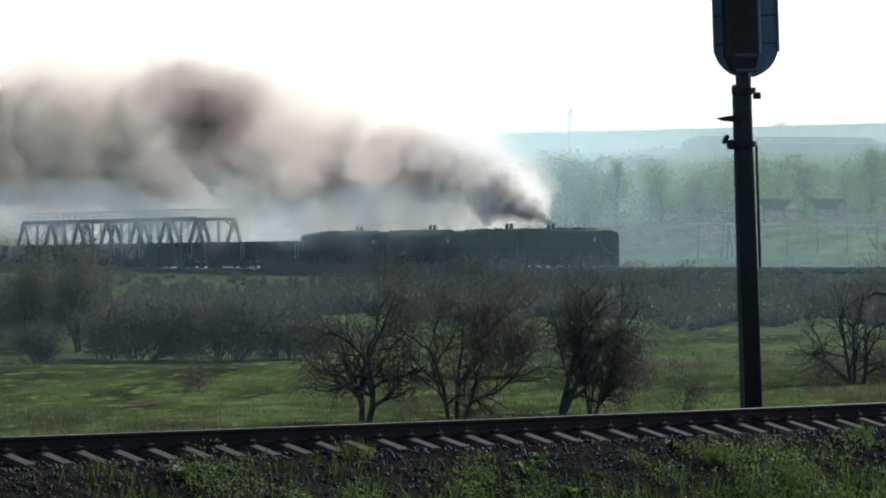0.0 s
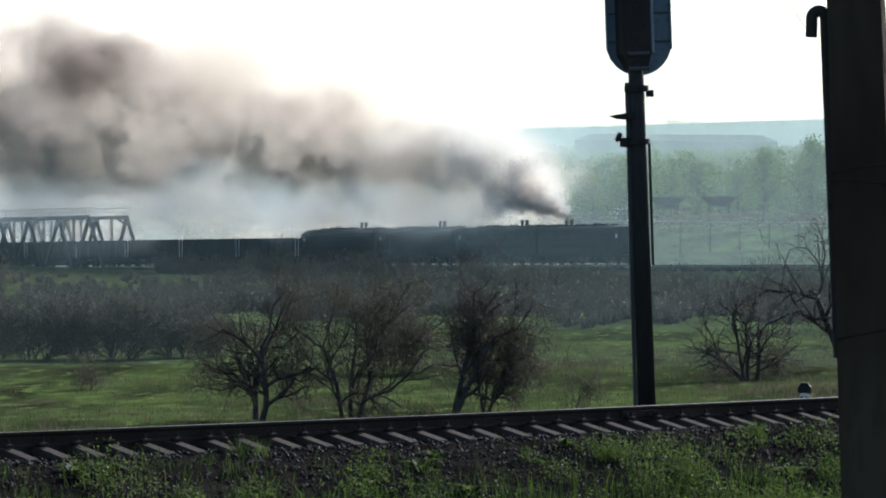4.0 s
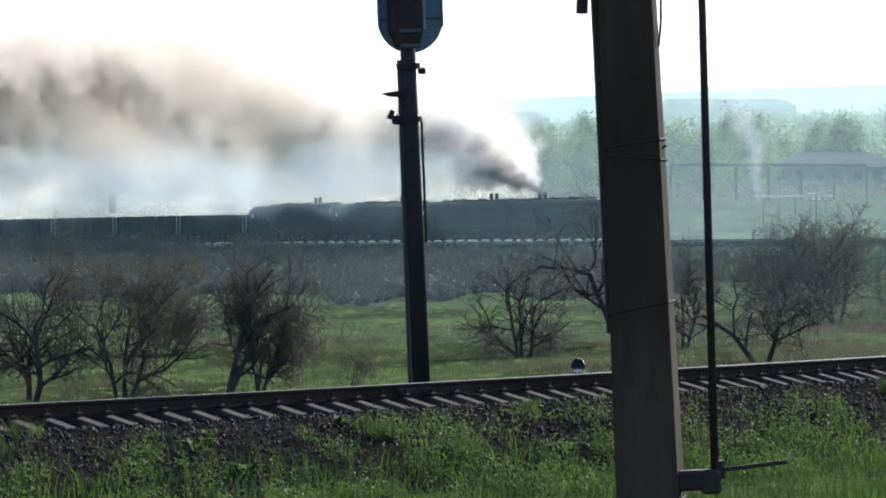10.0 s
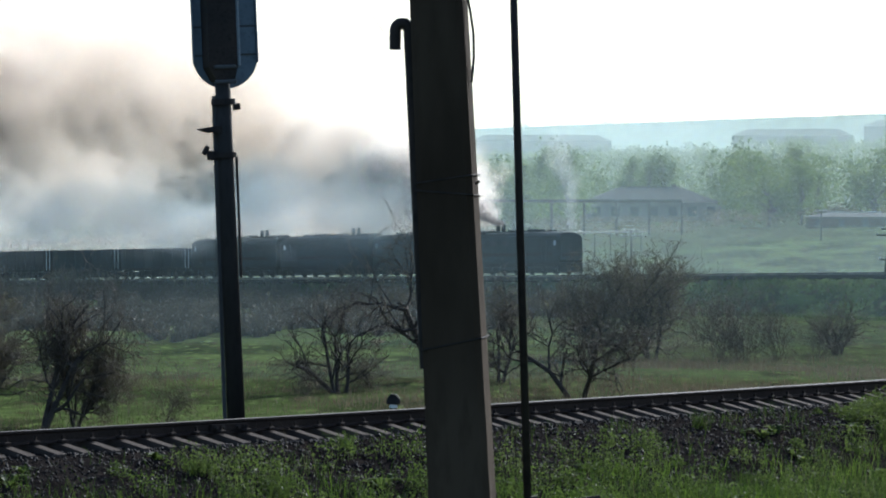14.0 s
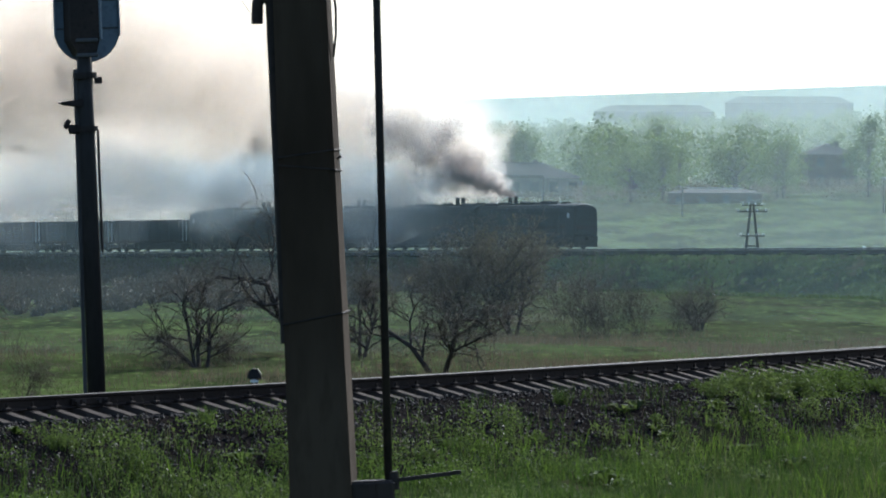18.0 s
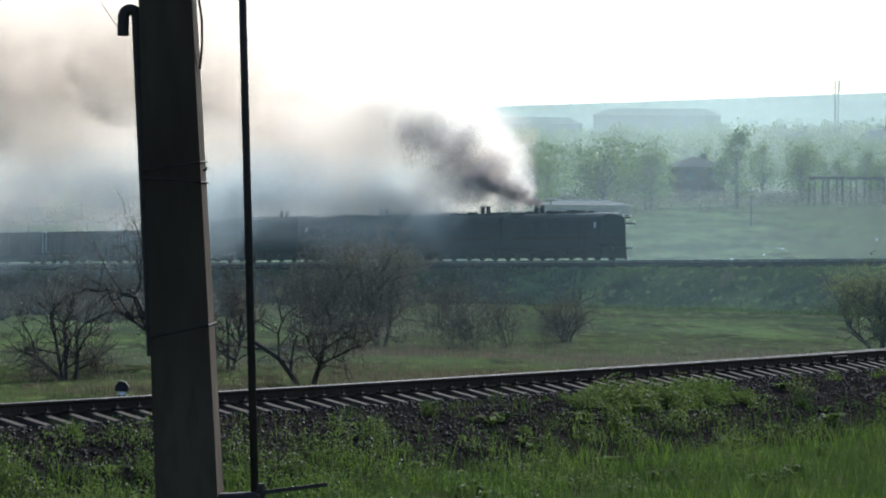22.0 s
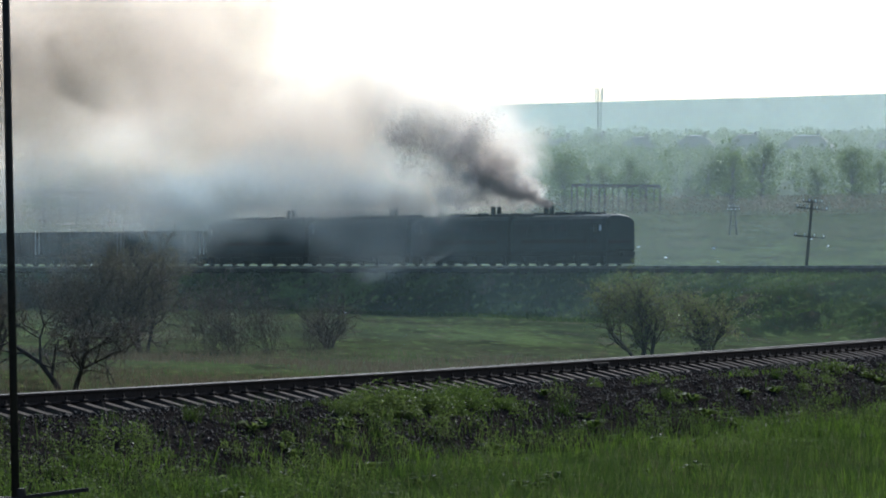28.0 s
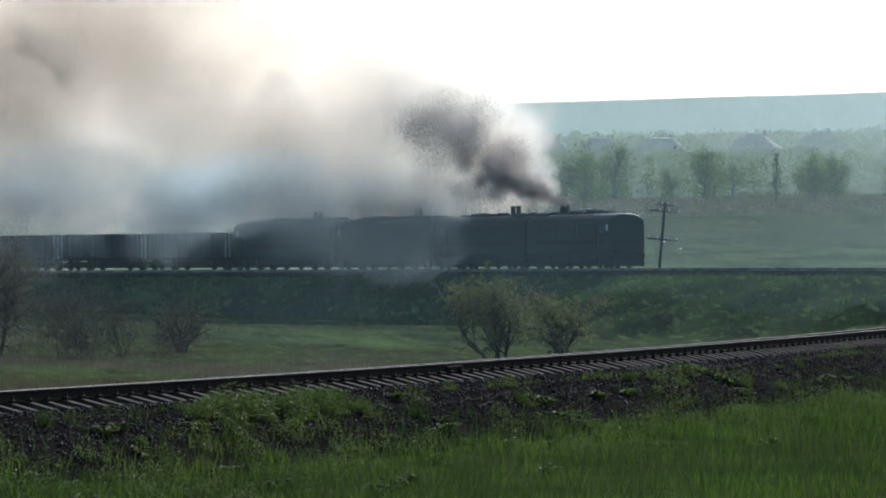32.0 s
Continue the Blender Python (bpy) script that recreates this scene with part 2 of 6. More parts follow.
def near_d(x, y):
    """Metres beyond the camera-side rail of the near track, square to it."""
    return (y - near_y(x)) / np.sqrt(1 + (1.4976 + 0.02131 * x) ** 2)


def near_point(x, d, z=0.0):
    s = 1.4976 + 0.02131 * x
    k = math.hypot(1, s)
    return Vector((x - d * s / k, near_y(x) + d / k, z))


def far_x(y):
    yc = np.clip(y, 338.0, 690.0)
    x = ((4.92479934e-06 * yc - 8.42497368e-03) * yc + 3.94413780) * yc - 493.375306
    slope = (3 * 4.92479934e-06 * yc - 2 * 8.42497368e-03) * yc + 3.94413780
    return x + np.where(y < yc, -0.3, slope) * (y - yc)


def far_z(y):
    k = y - 301.0
    return -0.23 - 0.0125 * k - 0.000021 * np.maximum(k, 0) ** 2


FAR_Y = np.linspace(150, 900, 1501)
FAR_P = np.stack([far_x(FAR_Y), FAR_Y, far_z(FAR_Y)], 1)
FAR_S = np.concatenate([[0], np.cumsum(np.hypot(*np.diff(FAR_P[:, :2], axis=0).T))])
FAR_START = float(np.interp(542.6, FAR_Y, FAR_S))      # where the locomotive's nose is at the start


def far_at(s):
    """The point of the far track s metres ahead of the locomotive's nose at the start."""
    return Vector([float(np.interp(FAR_START - s, FAR_S, FAR_P[:, i])) for i in range(3)])


FAR_AZ = np.degrees(np.arctan2(FAR_P[:, 0], FAR_P[:, 1]))
FAR_R = np.hypot(FAR_P[:, 0], FAR_P[:, 1])
ORDER = np.argsort(FAR_AZ)
FLAT_NOISE = [(0.021, 0.017, 1.3, 0.35), (0.053, -0.041, 4.1, 0.2), (-0.11, 0.13, 2.2, 0.1), (0.31, 0.27, 0.5, 0.05), (0.7, -0.9, 1.1, 0.03)]


def ripple(x, y):
    return sum(a * np.sin(p * x + q * y + c) * np.cos(q * x * 0.7 - p * y * 1.3 + c * 2) for p, q, c, a in FLAT_NOISE)


def ground_z(x, y):
    """Height of the ground."""
    x, y = np.broadcast_arrays(np.atleast_1d(np.asarray(x, float)), np.atleast_1d(np.asarray(y, float)))
    r, az = np.hypot(x, y), np.degrees(np.arctan2(x, y))
    front = (y > 0) & (np.abs(az) < 75)
    xc = np.clip(x, -40, 120)
    d = np.where(y > -20, near_d(xc, y) + (x - xc) * -0.8, -40)
    near = np.interp(d, [-60, -36, -25, -15, -6, -3.3, -1.25, 2.9, 8.3, 13], [1.2, 1.1, -0.4, -1.2, -1.32, -1.15, -0.44, -0.44, -4.1, -4.8])
    near = near + np.where((d > -2) & (d < 4), 0, 0.25) * ripple(x, y)
    azc = np.clip(az, FAR_AZ.min(), FAR_AZ.max())
    rt = np.interp(azc, FAR_AZ[ORDER], FAR_R[ORDER])
    zt = np.interp(azc, FAR_AZ[ORDER], FAR_P[ORDER, 2])
    meadow = -4.85 - 0.0035 * np.clip(r - 150, 0, 500) + 0.6 * ripple(x, y) + 0.8 * ripple(x * 0.3 + 40, y * 0.3) * (r > 100)
    k = np.clip((d - 9) / 8, 0, 1)
    low = near * (1 - k) + meadow * k
    rp = r - rt
    top = 1.13 + 0.038 * np.clip(az, -20, 20)
    el0 = np.degrees(np.arctan2(zt - 2.0 - 2.73, rt))
    t = np.clip(rp, 0, 4200)
    el = np.where(t < 150, el0 + (-0.28 - el0) * t / 150,
                  np.interp(t, [150, 330, 560, 800, 1000, 1700, 2500, 3300, 4200], [-0.28, 0.04, 0.38, 0.6, 0.7, 0.86, 1.0, 1.2, 1.2]))
    el = np.where(t > 330, 0.04 + (el - 0.04) * top / 1.36, el)
    last = 0.04 + 0.96 * top / 1.36
    el = np.where(t > 2500, last + (top - last) * np.sin(np.clip((t - 2500) / 800, 0, 1) * math.pi / 2), el)
    high = 2.73 + r * np.tan(np.radians(el)) + 0.5 * ripple(x * 0.4, y * 0.4)
    high = np.where(rp > 3300, high - (rp - 3300) * 0.12, high)
    blend = np.clip(rp / 10 + 0.5, 0, 1)
    z = np.where(front, low * (1 - blend) + high * blend, np.interp(r, [0, 60, 5000], [1.1, -1, -20]))
    # the bank of the far track
    far = front & (r > 180) & (r < 900) & (np.abs(az) < 24)
    if far.any():
        fx, fy = x[far], y[far]
        best = np.full(fx.shape, 1e9)
        zb = np.zeros(fx.shape)
        for px, py, pz in FAR_P[::6]:
            q = (fx - px) ** 2 + (fy - py) ** 2
            m = q < best
            best[m], zb[m] = q[m], pz
        q = np.sqrt(best)
        slope = np.interp(np.degrees(np.arctan2(fx, fy)), [6.5, 9.5], [1.95, 3.7])
        gully = np.sin(fy * 0.42 + 0.9 * np.sin(fy * 0.11) + fx * 0.3) + 0.6 * np.sin(fy * 0.93 + fx * 0.7 + 1.0)
        bank = zb - 0.55 - np.maximum(q - 2.7, 0) / slope + 0.3 * gully * np.clip((q - 3) / 3, 0, 1) + np.clip((q - 3) / 3, 0, 1) * (1.3 * ripple(fx * 3, fy * 3) + 0.35 * np.sin(fx * 0.5 + fy * 0.9) * np.sin(fy * 0.31))
        z = z.copy()
        z[far] = np.where(q < 2.7, zb - 0.55, np.maximum(z[far], bank))
    return z


def gz(x, y):
    return float(ground_z(x, y)[0])


def ground_sheet():
    az = np.radians(np.concatenate([np.arange(-180, -24, 6), np.arange(-24, -15, 0.75), np.arange(-15, 15.01, 0.11), np.arange(15.75, 24, 0.75), np.arange(24, 180, 6)]))
    r = np.concatenate([[0.0], np.linspace(1, 38, 20), np.arange(39, 100, 0.45), np.arange(100, 300, 2.2), np.arange(300, 760, 3.0), np.geomspace(765, 4900, 70)])
    A, R = np.meshgrid(az, r)
    X, Y = R * np.sin(A), R * np.cos(A)
    Z = ground_z(X.ravel(), Y.ravel())
    V = np.stack([X.ravel(), Y.ravel(), Z], 1)
    n, m = len(az), len(r)
    i, j = np.meshgrid(np.arange(m - 1), np.arange(n), indexing="ij")
    j2 = (j + 1) % n
    F = np.stack([i * n + j, (i + 1) * n + j, (i + 1) * n + j2, i * n + j2], -1).reshape(-1, 4)
    V = np.vstack([V, [[0, 0, 1.1]]])
    me = raw_mesh("ground", V, F, GROUND, 4)
    me.shade_smooth()
    ob = new("ground", me)
    return tagged(ob, "green spring meadow rising to hazy farmed hills", "ground", kind="structure")


def ground_material():
    m, nt, p = principled("ground_grass")
    vec = coords(nt, "World")
    big = noise_node(nt, vec, 0.012, 4.0, (1.0, 0.35, 1.0))
    mid = noise_node(nt, vec, 0.12, 5.0, (1.0, 0.4, 1.0))
    fine = noise_node(nt, vec, 2.5, 6.0)
    small = noise_node(nt, vec, 0.35, 6.0, (1.0, 0.22, 1.0))
    green = mixed(nt, ramp(nt, mid, 0.42, 0.6), (0.026, 0.038, 0.014), (0.07, 0.096, 0.029))
    dull = mixed(nt, ramp(nt, mid, 0.38, 0.62), (0.06, 0.064, 0.034), (0.034, 0.047, 0.021))
    col = mixed(nt, ramp(nt, big, 0.46, 0.56), green, dull)
    col = mixed(nt, ramp(nt, small, 0.5, 0.68), col, (0.022, 0.026, 0.013))
    col = mixed(nt, ramp(nt, noise_node(nt, vec, 0.6, 4.0, (1.0, 0.15, 1.0)), 0.62, 0.74), col, (0.085, 0.07, 0.045))
    col = mixed(nt, ramp(nt, fine, 0.5, 0.8), col, (0.028, 0.03, 0.015))
    speck = noise_node(nt, vec, 1.3, 5.0, (1.0, 0.3, 1.0))
    col = mixed(nt, ramp(nt, speck, 0.56, 0.7), col, (0.05, 0.042, 0.024))
    col = mixed(nt, ramp(nt, speck, 0.44, 0.32), col, (0.09, 0.116, 0.037))
    nt.links.new(col, p.inputs["Base Color"])
    p.inputs["Roughness"].default_value = 0.95
    p.inputs["Specular IOR Level"].default_value = 0.0
    bn = nt.nodes.new("ShaderNodeBump")
    bn.inputs["Strength"].default_value, bn.inputs["Distance"].default_value = 0.8, 0.25
    nt.links.new(fine, bn.inputs["Height"])
    nt.links.new(bn.outputs[0], p.inputs["Normal"])
    return m


GROUND = ground_material()
ground_sheet()

# ---------------------------------------------------------------- near track
NEAR_X = np.linspace(-24, 44, 137)
RAIL_OUT = [(-0.075, -0.18), (0.075, -0.18), (0.075, -0.165), (0.01, -0.14), (0.009, -0.05), (0.036, -0.035), (0.037, -0.004), (0.03, 0.0), (-0.03, 0.0), (-0.037, -0.004), (-0.036, -0.035), (-0.009, -0.05), (-0.01, -0.14), (-0.075, -0.165)]


CANT = 0.05


def near_track():
    track = thing("railway_track", pose(0, 0, 0), "rusty steel rails on concrete sleepers over dark ballast", "railway track", kind="structure")
    for d, dz in ((0.0, 0.0), (1.59, -0.11)):
        path = [near_point(x, d, dz) for x in NEAR_X]
        rail = part("rail", Shape().sweep(path, RAIL_OUT), RAIL_RUST, track, "rusty steel rail with a bright worn head")
        part("running_surface", Shape().sweep(path, [(-0.034, -0.001), (0.034, -0.001), (0.03, 0.003), (-0.03, 0.003)]), RAIL_HEAD, rail, "polished top of the rail")
    bed = Shape().sweep([near_point(x, 0.8, 0) for x in NEAR_X], [(-2.25, -0.5), (-1.6, -0.36), (-1.2, -0.31), (-0.7, -0.24), (0.7, -0.3), (1.75, -0.34), (2.2, -0.5), (1.0, -0.7), (-1.0, -0.7)])
    part("ballast_bed", bed, BALLAST, track, "dark crushed stone bed")
    # the spilled stone down the slope towards the field, an uneven sheet just above the ground
    sv, sf = [], []
    xs = np.linspace(-24, 44, 409)
    ds = [-0.35, -0.8, -1.25, -1.7, -2.15, -2.6, -3.05, -3.4]
    for i, x in enumerate(xs):
        for j, d in enumerate(ds):
            e = d + 0.35 * math.sin(x * 1.7 + j) * (j > 5) - (0.5 + 0.5 * math.sin(x * 0.31)) * 0.5 * (j > 5)
            q = near_point(float(x), e)
            lift = -0.05 if j == 7 else 0.03
            z = gz(q.x, q.y) + lift + 0.03 * math.sin(x * 9.1 + j * 2.3)
            sv.append((q.x, q.y, max(z, -0.4) if j < 2 else z))
    for i in range(len(xs) - 1):
        for j in range(7):
            a = i * 8 + j
            sf.append((a, a + 1, a + 9, a + 8))
    part("ballast_slope", Shape().add(sv, sf), BALLAST, track, "dark spilled ballast on the slope")
    # joints of the near rail: a bolted plate on each side of the web
    for x in (-3.6, 11.65):
        slope = 1.4976 + 0.02131 * x
        q = near_point(x, 0.0, -0.1)
        turn = Matrix.Translation(q) @ Matrix.Rotation(math.atan2(slope, 1), 4, "Z")
        for side in (-1, 1):
            plate = part("fishplate", Shape().box((0, side * 0.035, 0), (0.8, 0.04, 0.1), cut=0.012), RAIL_RUST, track, "rusty bolted joint plate")
            plate.matrix_basis = turn
            for u in (-0.32, -0.16, 0.16, 0.32):
                part("bolt", Shape().tube((u, side * 0.05, 0), (u, side * 0.095, 0), 0.028, n=6), SLEEPER, plate)
    # one sleeper with its two fastenings, shared by all
    sl = Shape().prism([(-1.36, -0.42), (-1.36, -0.325), (-1.33, -0.31), (-0.93, -0.2), (-0.65, -0.19), (-0.3, -0.23), (0.3, -0.23), (0.65, -0.19), (0.93, -0.2), (1.33, -0.31), (1.36, -0.325), (1.36, -0.42)], "y", -0.085, 0.085).mesh("sleeper")
    fast = Shape()
    for c in (-0.795, 0.795):
        for s in (-1, 1):
            fast.box((c + s * 0.12, 0, -0.165), (0.09, 0.13, 0.05), cut=0.012)
            fast.tube((c + s * 0.13, 0, -0.15), (c + s * 0.13, 0, -0.085), 0.022, n=6)
    fast = fast.mesh("fastening")
    s_total, x, count = 0.0, -22.0, 0
    while x < 43:
        sl_slope = 1.4976 + 0.02131 * x
        a = math.atan2(sl_slope, 1)
        jit = random.uniform(-0.03, 0.03)
        q = near_point(x, 0.795, -0.03 + random.uniform(-0.006, 0.004))
        m = Matrix.Translation(q) @ Matrix.Rotation(a + math.pi / 2 + jit, 4, "Z") @ Matrix.Rotation(CANT, 4, "Y")
        ob = part("sleeper", sl, SLEEPER, track)
        ob.matrix_basis = m
        fo = part("fastening", fast, RAIL_RUST, ob)
        x += (0.543 + random.uniform(-0.02, 0.02)) / math.hypot(1, sl_slope)
        count += 1


near_track()

# ---------------------------------------------------------------- far track


def far_track():
    ys = np.linspace(180, 780, 241)
    pts = [Vector((float(far_x(y)), float(y), float(far_z(y)))) for y in ys]
    track = thing("railway_track", pose(0, 0, 0), "single track along a grassy embankment", "railway track", kind="structure")
    part("ballast_bed", Shape().sweep(pts, [(-2.3, -0.58), (-1.7, -0.2), (1.7, -0.2), (2.3, -0.58), (1, -0.9), (-1, -0.9)]), BALLAST, track, "grey ballast bed")
    for d in (-0.795, 0.795):
        part("rail", Shape().sweep(pts, [(d - 0.06, -0.18), (d + 0.06, -0.18), (d + 0.036, 0.0), (d - 0.036, 0.0)]), RAIL_HEAD, track, "shining steel rail")


far_track()

# ---------------------------------------------------------------- the train


def along(s, mid):
    """Pose of a vehicle whose middle is mid metres behind the nose when the nose is at s; it stands on two bogies."""
    a, b = far_at(s - mid + 4.3), far_at(s - mid - 4.3)
    d = a - b
    c = (a + b) / 2
    return Matrix.Translation(c) @ d.to_track_quat("X", "Z").to_matrix().to_4x4()


def advance(t):
    return -0.503 + 6.4371 * t + -0.01335 * t * t + 0.000572 * t ** 3


def wheelset(bogie, x, r=0.525):
    w = part("wheelset", Shape().tube((x, -0.86, r), (x, -0.73, r), r, n=16).tube((x, 0.73, r), (x, 0.86, r), r, n=16).tube((x, -0.8, r), (x, 0.8, r), 0.09, n=8), UNDER, bogie, "steel wheelset")
    return w


def bogie(parent, x, axles, frame_len):
    f = Shape()
    for s in (-1, 1):
        f.box((x, s * 1.0, 0.56), (frame_len, 0.16, 0.6), cut=0.04)
        for a in axles:
            f.box((x + a, s * 1.08, 0.53), (0.36, 0.14, 0.34), cut=0.04)
            f.tube((x + a + 0.32, s * 1.05, 0.6), (x + a + 0.32, s * 1.05, 0.95), 0.1, n=8)
    f.box((x, 0, 0.7), (frame_len * 0.5, 1.9, 0.25), cut=0.04)
    b = part("bogie", f, UNDER, parent, "black bogie frame")
    for a in axles:
        wheelset(b, x + a)
    return b


def locomotive_section():
    """One section, cab towards +x, 17 m over its couplers."""
    L = 16.3
    loco = thing("locomotive_section", pose(0, 0, 0), "dark green diesel locomotive section with sooty roof", "locomotive", "locomotive sections")
    side = [(-1.48, 1.25), (-1.5, 1.5), (-1.5, 3.7), (-1.42, 4.05), (-1.15, 4.32), (-0.7, 4.47), (0, 4.52), (0.7, 4.47), (1.15, 4.32), (1.42, 4.05), (1.5, 3.7), (1.5, 1.5), (1.48, 1.25)]
    body = Shape().prism(side, "x", -L / 2, L / 2 - 2.6)
    # cab: the sides taper to a raked, rounded nose
    prev = None
    for k, (x, w, drop, lift) in enumerate(((L / 2 - 2.6, 1.0, 0.0, 0), (L / 2 - 0.7, 1.0, 0.02, 0), (L / 2 - 0.2, 0.98, 0.06, 0), (L / 2 - 0.02, 0.95, 0.12, 0))):
        ring = []
        for u, v in side:
            top = max(0.0, (v - 2.6) / 1.92)
            ring.append((x - (top * 0.1 + max(0.0, top - 0.7) * 0.8) * (k > 1) - (0.4 if v < 1.4 and k == 3 else 0), u * w, v - drop * top))
        if prev is not None:
            n = len(side)
            body.add(prev + ring, [(i, (i + 1) % n, n + (i + 1) % n, n + i) for i in range(n)])
        prev = ring
    body.add(prev, [tuple(range(len(side)))])
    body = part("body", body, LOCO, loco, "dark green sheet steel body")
    for s in (-1, 1):
        part("stripe", Shape().box((0.2, s * 1.506, 2.15), (L - 3.2, 0.012, 0.34)), LOCO_STRIPE, body, "faded red stripe")
        for i in range(5):
            part("body_panel", Shape().box((-6.4 + i * 2.35, s * 1.508, 3.1), (2.05, 0.018, 0.95), cut=0.006), LOCO, body)
        for i in range(4):
            part("grille", Shape().box((-5.6 + i * 2.2, s * 1.525, 3.3), (1.1, 0.03, 0.5), cut=0.01), LOCO_ROOF, body, "louvred air intake")
        part("cab_window", Shape().box((L / 2 - 1.75, s * 1.505, 3.25), (0.7, 0.02, 0.7), cut=0.008), GLASS, body, "cab side window")
        # opaque pane; the bright see-through look is put into its colour
        part("cab_quarterlight", Shape().box((L / 2 - 0.92, s * 1.512, 3.3), (0.36, 0.02, 0.5), cut=0.008), SKY_PANE, body, "small cab pane painted pale as if sky shows through")
        part("cab_door", Shape().box((L / 2 - 2.75, s * 1.508, 2.5), (0.62, 0.03, 1.85), cut=0.01), LOCO, body, "narrow cab door")
        part("handrail", Shape().tube((L / 2 - 2.35, s * 1.58, 1.5), (L / 2 - 2.35, s * 1.58, 3.3), 0.02, n=5).tube((L / 2 - 3.15, s * 1.58, 1.5), (L / 2 - 3.15, s * 1.58, 3.3), 0.02, n=5), UNDER, body)
        part("windscreen", Shape().box((L / 2 - 0.52, s * 0.62, 3.28), (0.06, 0.95, 0.72), Matrix.Rotation(radians(-17), 3, "Y"), 0.02), GLASS, body, "raked windscreen")
        part("headlight", Shape().tube((L / 2 - 0.12, s * 0.95, 1.85), (L / 2 + 0.02, s * 0.95, 1.85), 0.12, 0.1, 10), GLASS, body, "small dark buffer lamp")
        part("buffer_step", Shape().box((L / 2 - 0.1, s * 1.1, 0.75), (0.5, 0.5, 0.08)).bar((L / 2 - 0.3, s * 1.1, 1.2), (L / 2 - 0.3, s * 1.1, 0.7), 0.06, 0.06), UNDER, loco)
    part("headlamp", Shape().tube((L / 2 - 1.1, 0, 4.18), (L / 2 - 0.62, 0, 4.12), 0.24, 0.2, 12), WHITE, body, "round roof headlamp")
    # red band only, no lamp fitting on the nose here
    part("nose_band", Shape().box((L / 2 - 0.04, 0, 2.1), (0.08, 2.3, 0.3), cut=0.02), LOCO_STRIPE, body, "red band across the nose")
    roof = part("roof_walk", Shape().box((-1.4, 0, 4.54), (11.0, 1.1, 0.09), cut=0.02), LOCO_ROOF, loco, "sooty roof walk")
    for x in (-4.5, -3.55):
        part("exhaust_stack", Shape().tube((x, 0, 4.5), (x, 0, 5.3), 0.23, 0.2, 12).tube((x, 0, 5.2), (x, 0, 5.32), 0.24, 0.24, 12), UNDER, roof, "sooty exhaust stack")
    part("roof_fan", Shape().tube((L / 2 - 5.6, 0, 4.48), (L / 2 - 5.6, 0, 4.74), 0.75, 0.66, 16), LOCO_ROOF, roof, "round roof fan housing")
    part("roof_hatch", Shape().box((-0.6, 0, 4.62), (2.2, 1.4, 0.12), cut=0.03), LOCO_ROOF, roof)
    part("roof_hump", Shape().prism([(-1.1, 4.36), (-0.95, 4.62), (-0.4, 4.72), (0.4, 4.72), (0.95, 4.62), (1.1, 4.36)], "x", -7.6, -5.3), LOCO_ROOF, roof, "raised cooler housing")
    part("roof_box", Shape().box((1.9, -0.25, 4.66), (1.1, 0.7, 0.26), cut=0.05), LOCO_ROOF, roof)
    part("roof_box", Shape().box((-2.2, 0.2, 4.66), (0.7, 0.9, 0.22), cut=0.05), LOCO_ROOF, roof)
    part("roof_box", Shape().box((L / 2 - 3.4, 0.1, 4.58), (0.9, 0.6, 0.22), cut=0.05), LOCO_ROOF, roof)
    part("horn", Shape().tube((L / 2 - 2.2, 0.5, 4.45), (L / 2 - 1.75, 0.5, 4.52), 0.05, 0.1, 8), UNDER, roof)
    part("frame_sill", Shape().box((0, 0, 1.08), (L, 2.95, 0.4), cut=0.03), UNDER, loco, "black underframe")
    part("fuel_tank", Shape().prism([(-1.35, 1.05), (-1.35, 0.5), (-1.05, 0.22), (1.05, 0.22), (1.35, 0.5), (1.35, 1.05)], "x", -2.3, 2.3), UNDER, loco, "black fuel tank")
    # added box along the whole section, blocks light showing between the wheels
    part("under_filler", Shape().box((0, 0, 0.6), (L - 0.9, 1.7, 0.74), cut=0.05), UNDER, loco, "added dark filler box that closes the light gap below the frame")
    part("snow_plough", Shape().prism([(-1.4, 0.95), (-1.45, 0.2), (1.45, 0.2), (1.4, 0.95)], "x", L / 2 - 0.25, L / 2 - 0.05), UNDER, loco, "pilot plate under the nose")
    for s in (-1, 1):
        part("coupler", Shape().box((s * (L / 2 + 0.15), 0, 1.05), (0.6, 0.3, 0.3), cut=0.05), UNDER, loco)
    for s in (-1, 1):
        bogie(loco, s * 4.5, (-2.1, 0, 2.1), 5.2)
    return loco


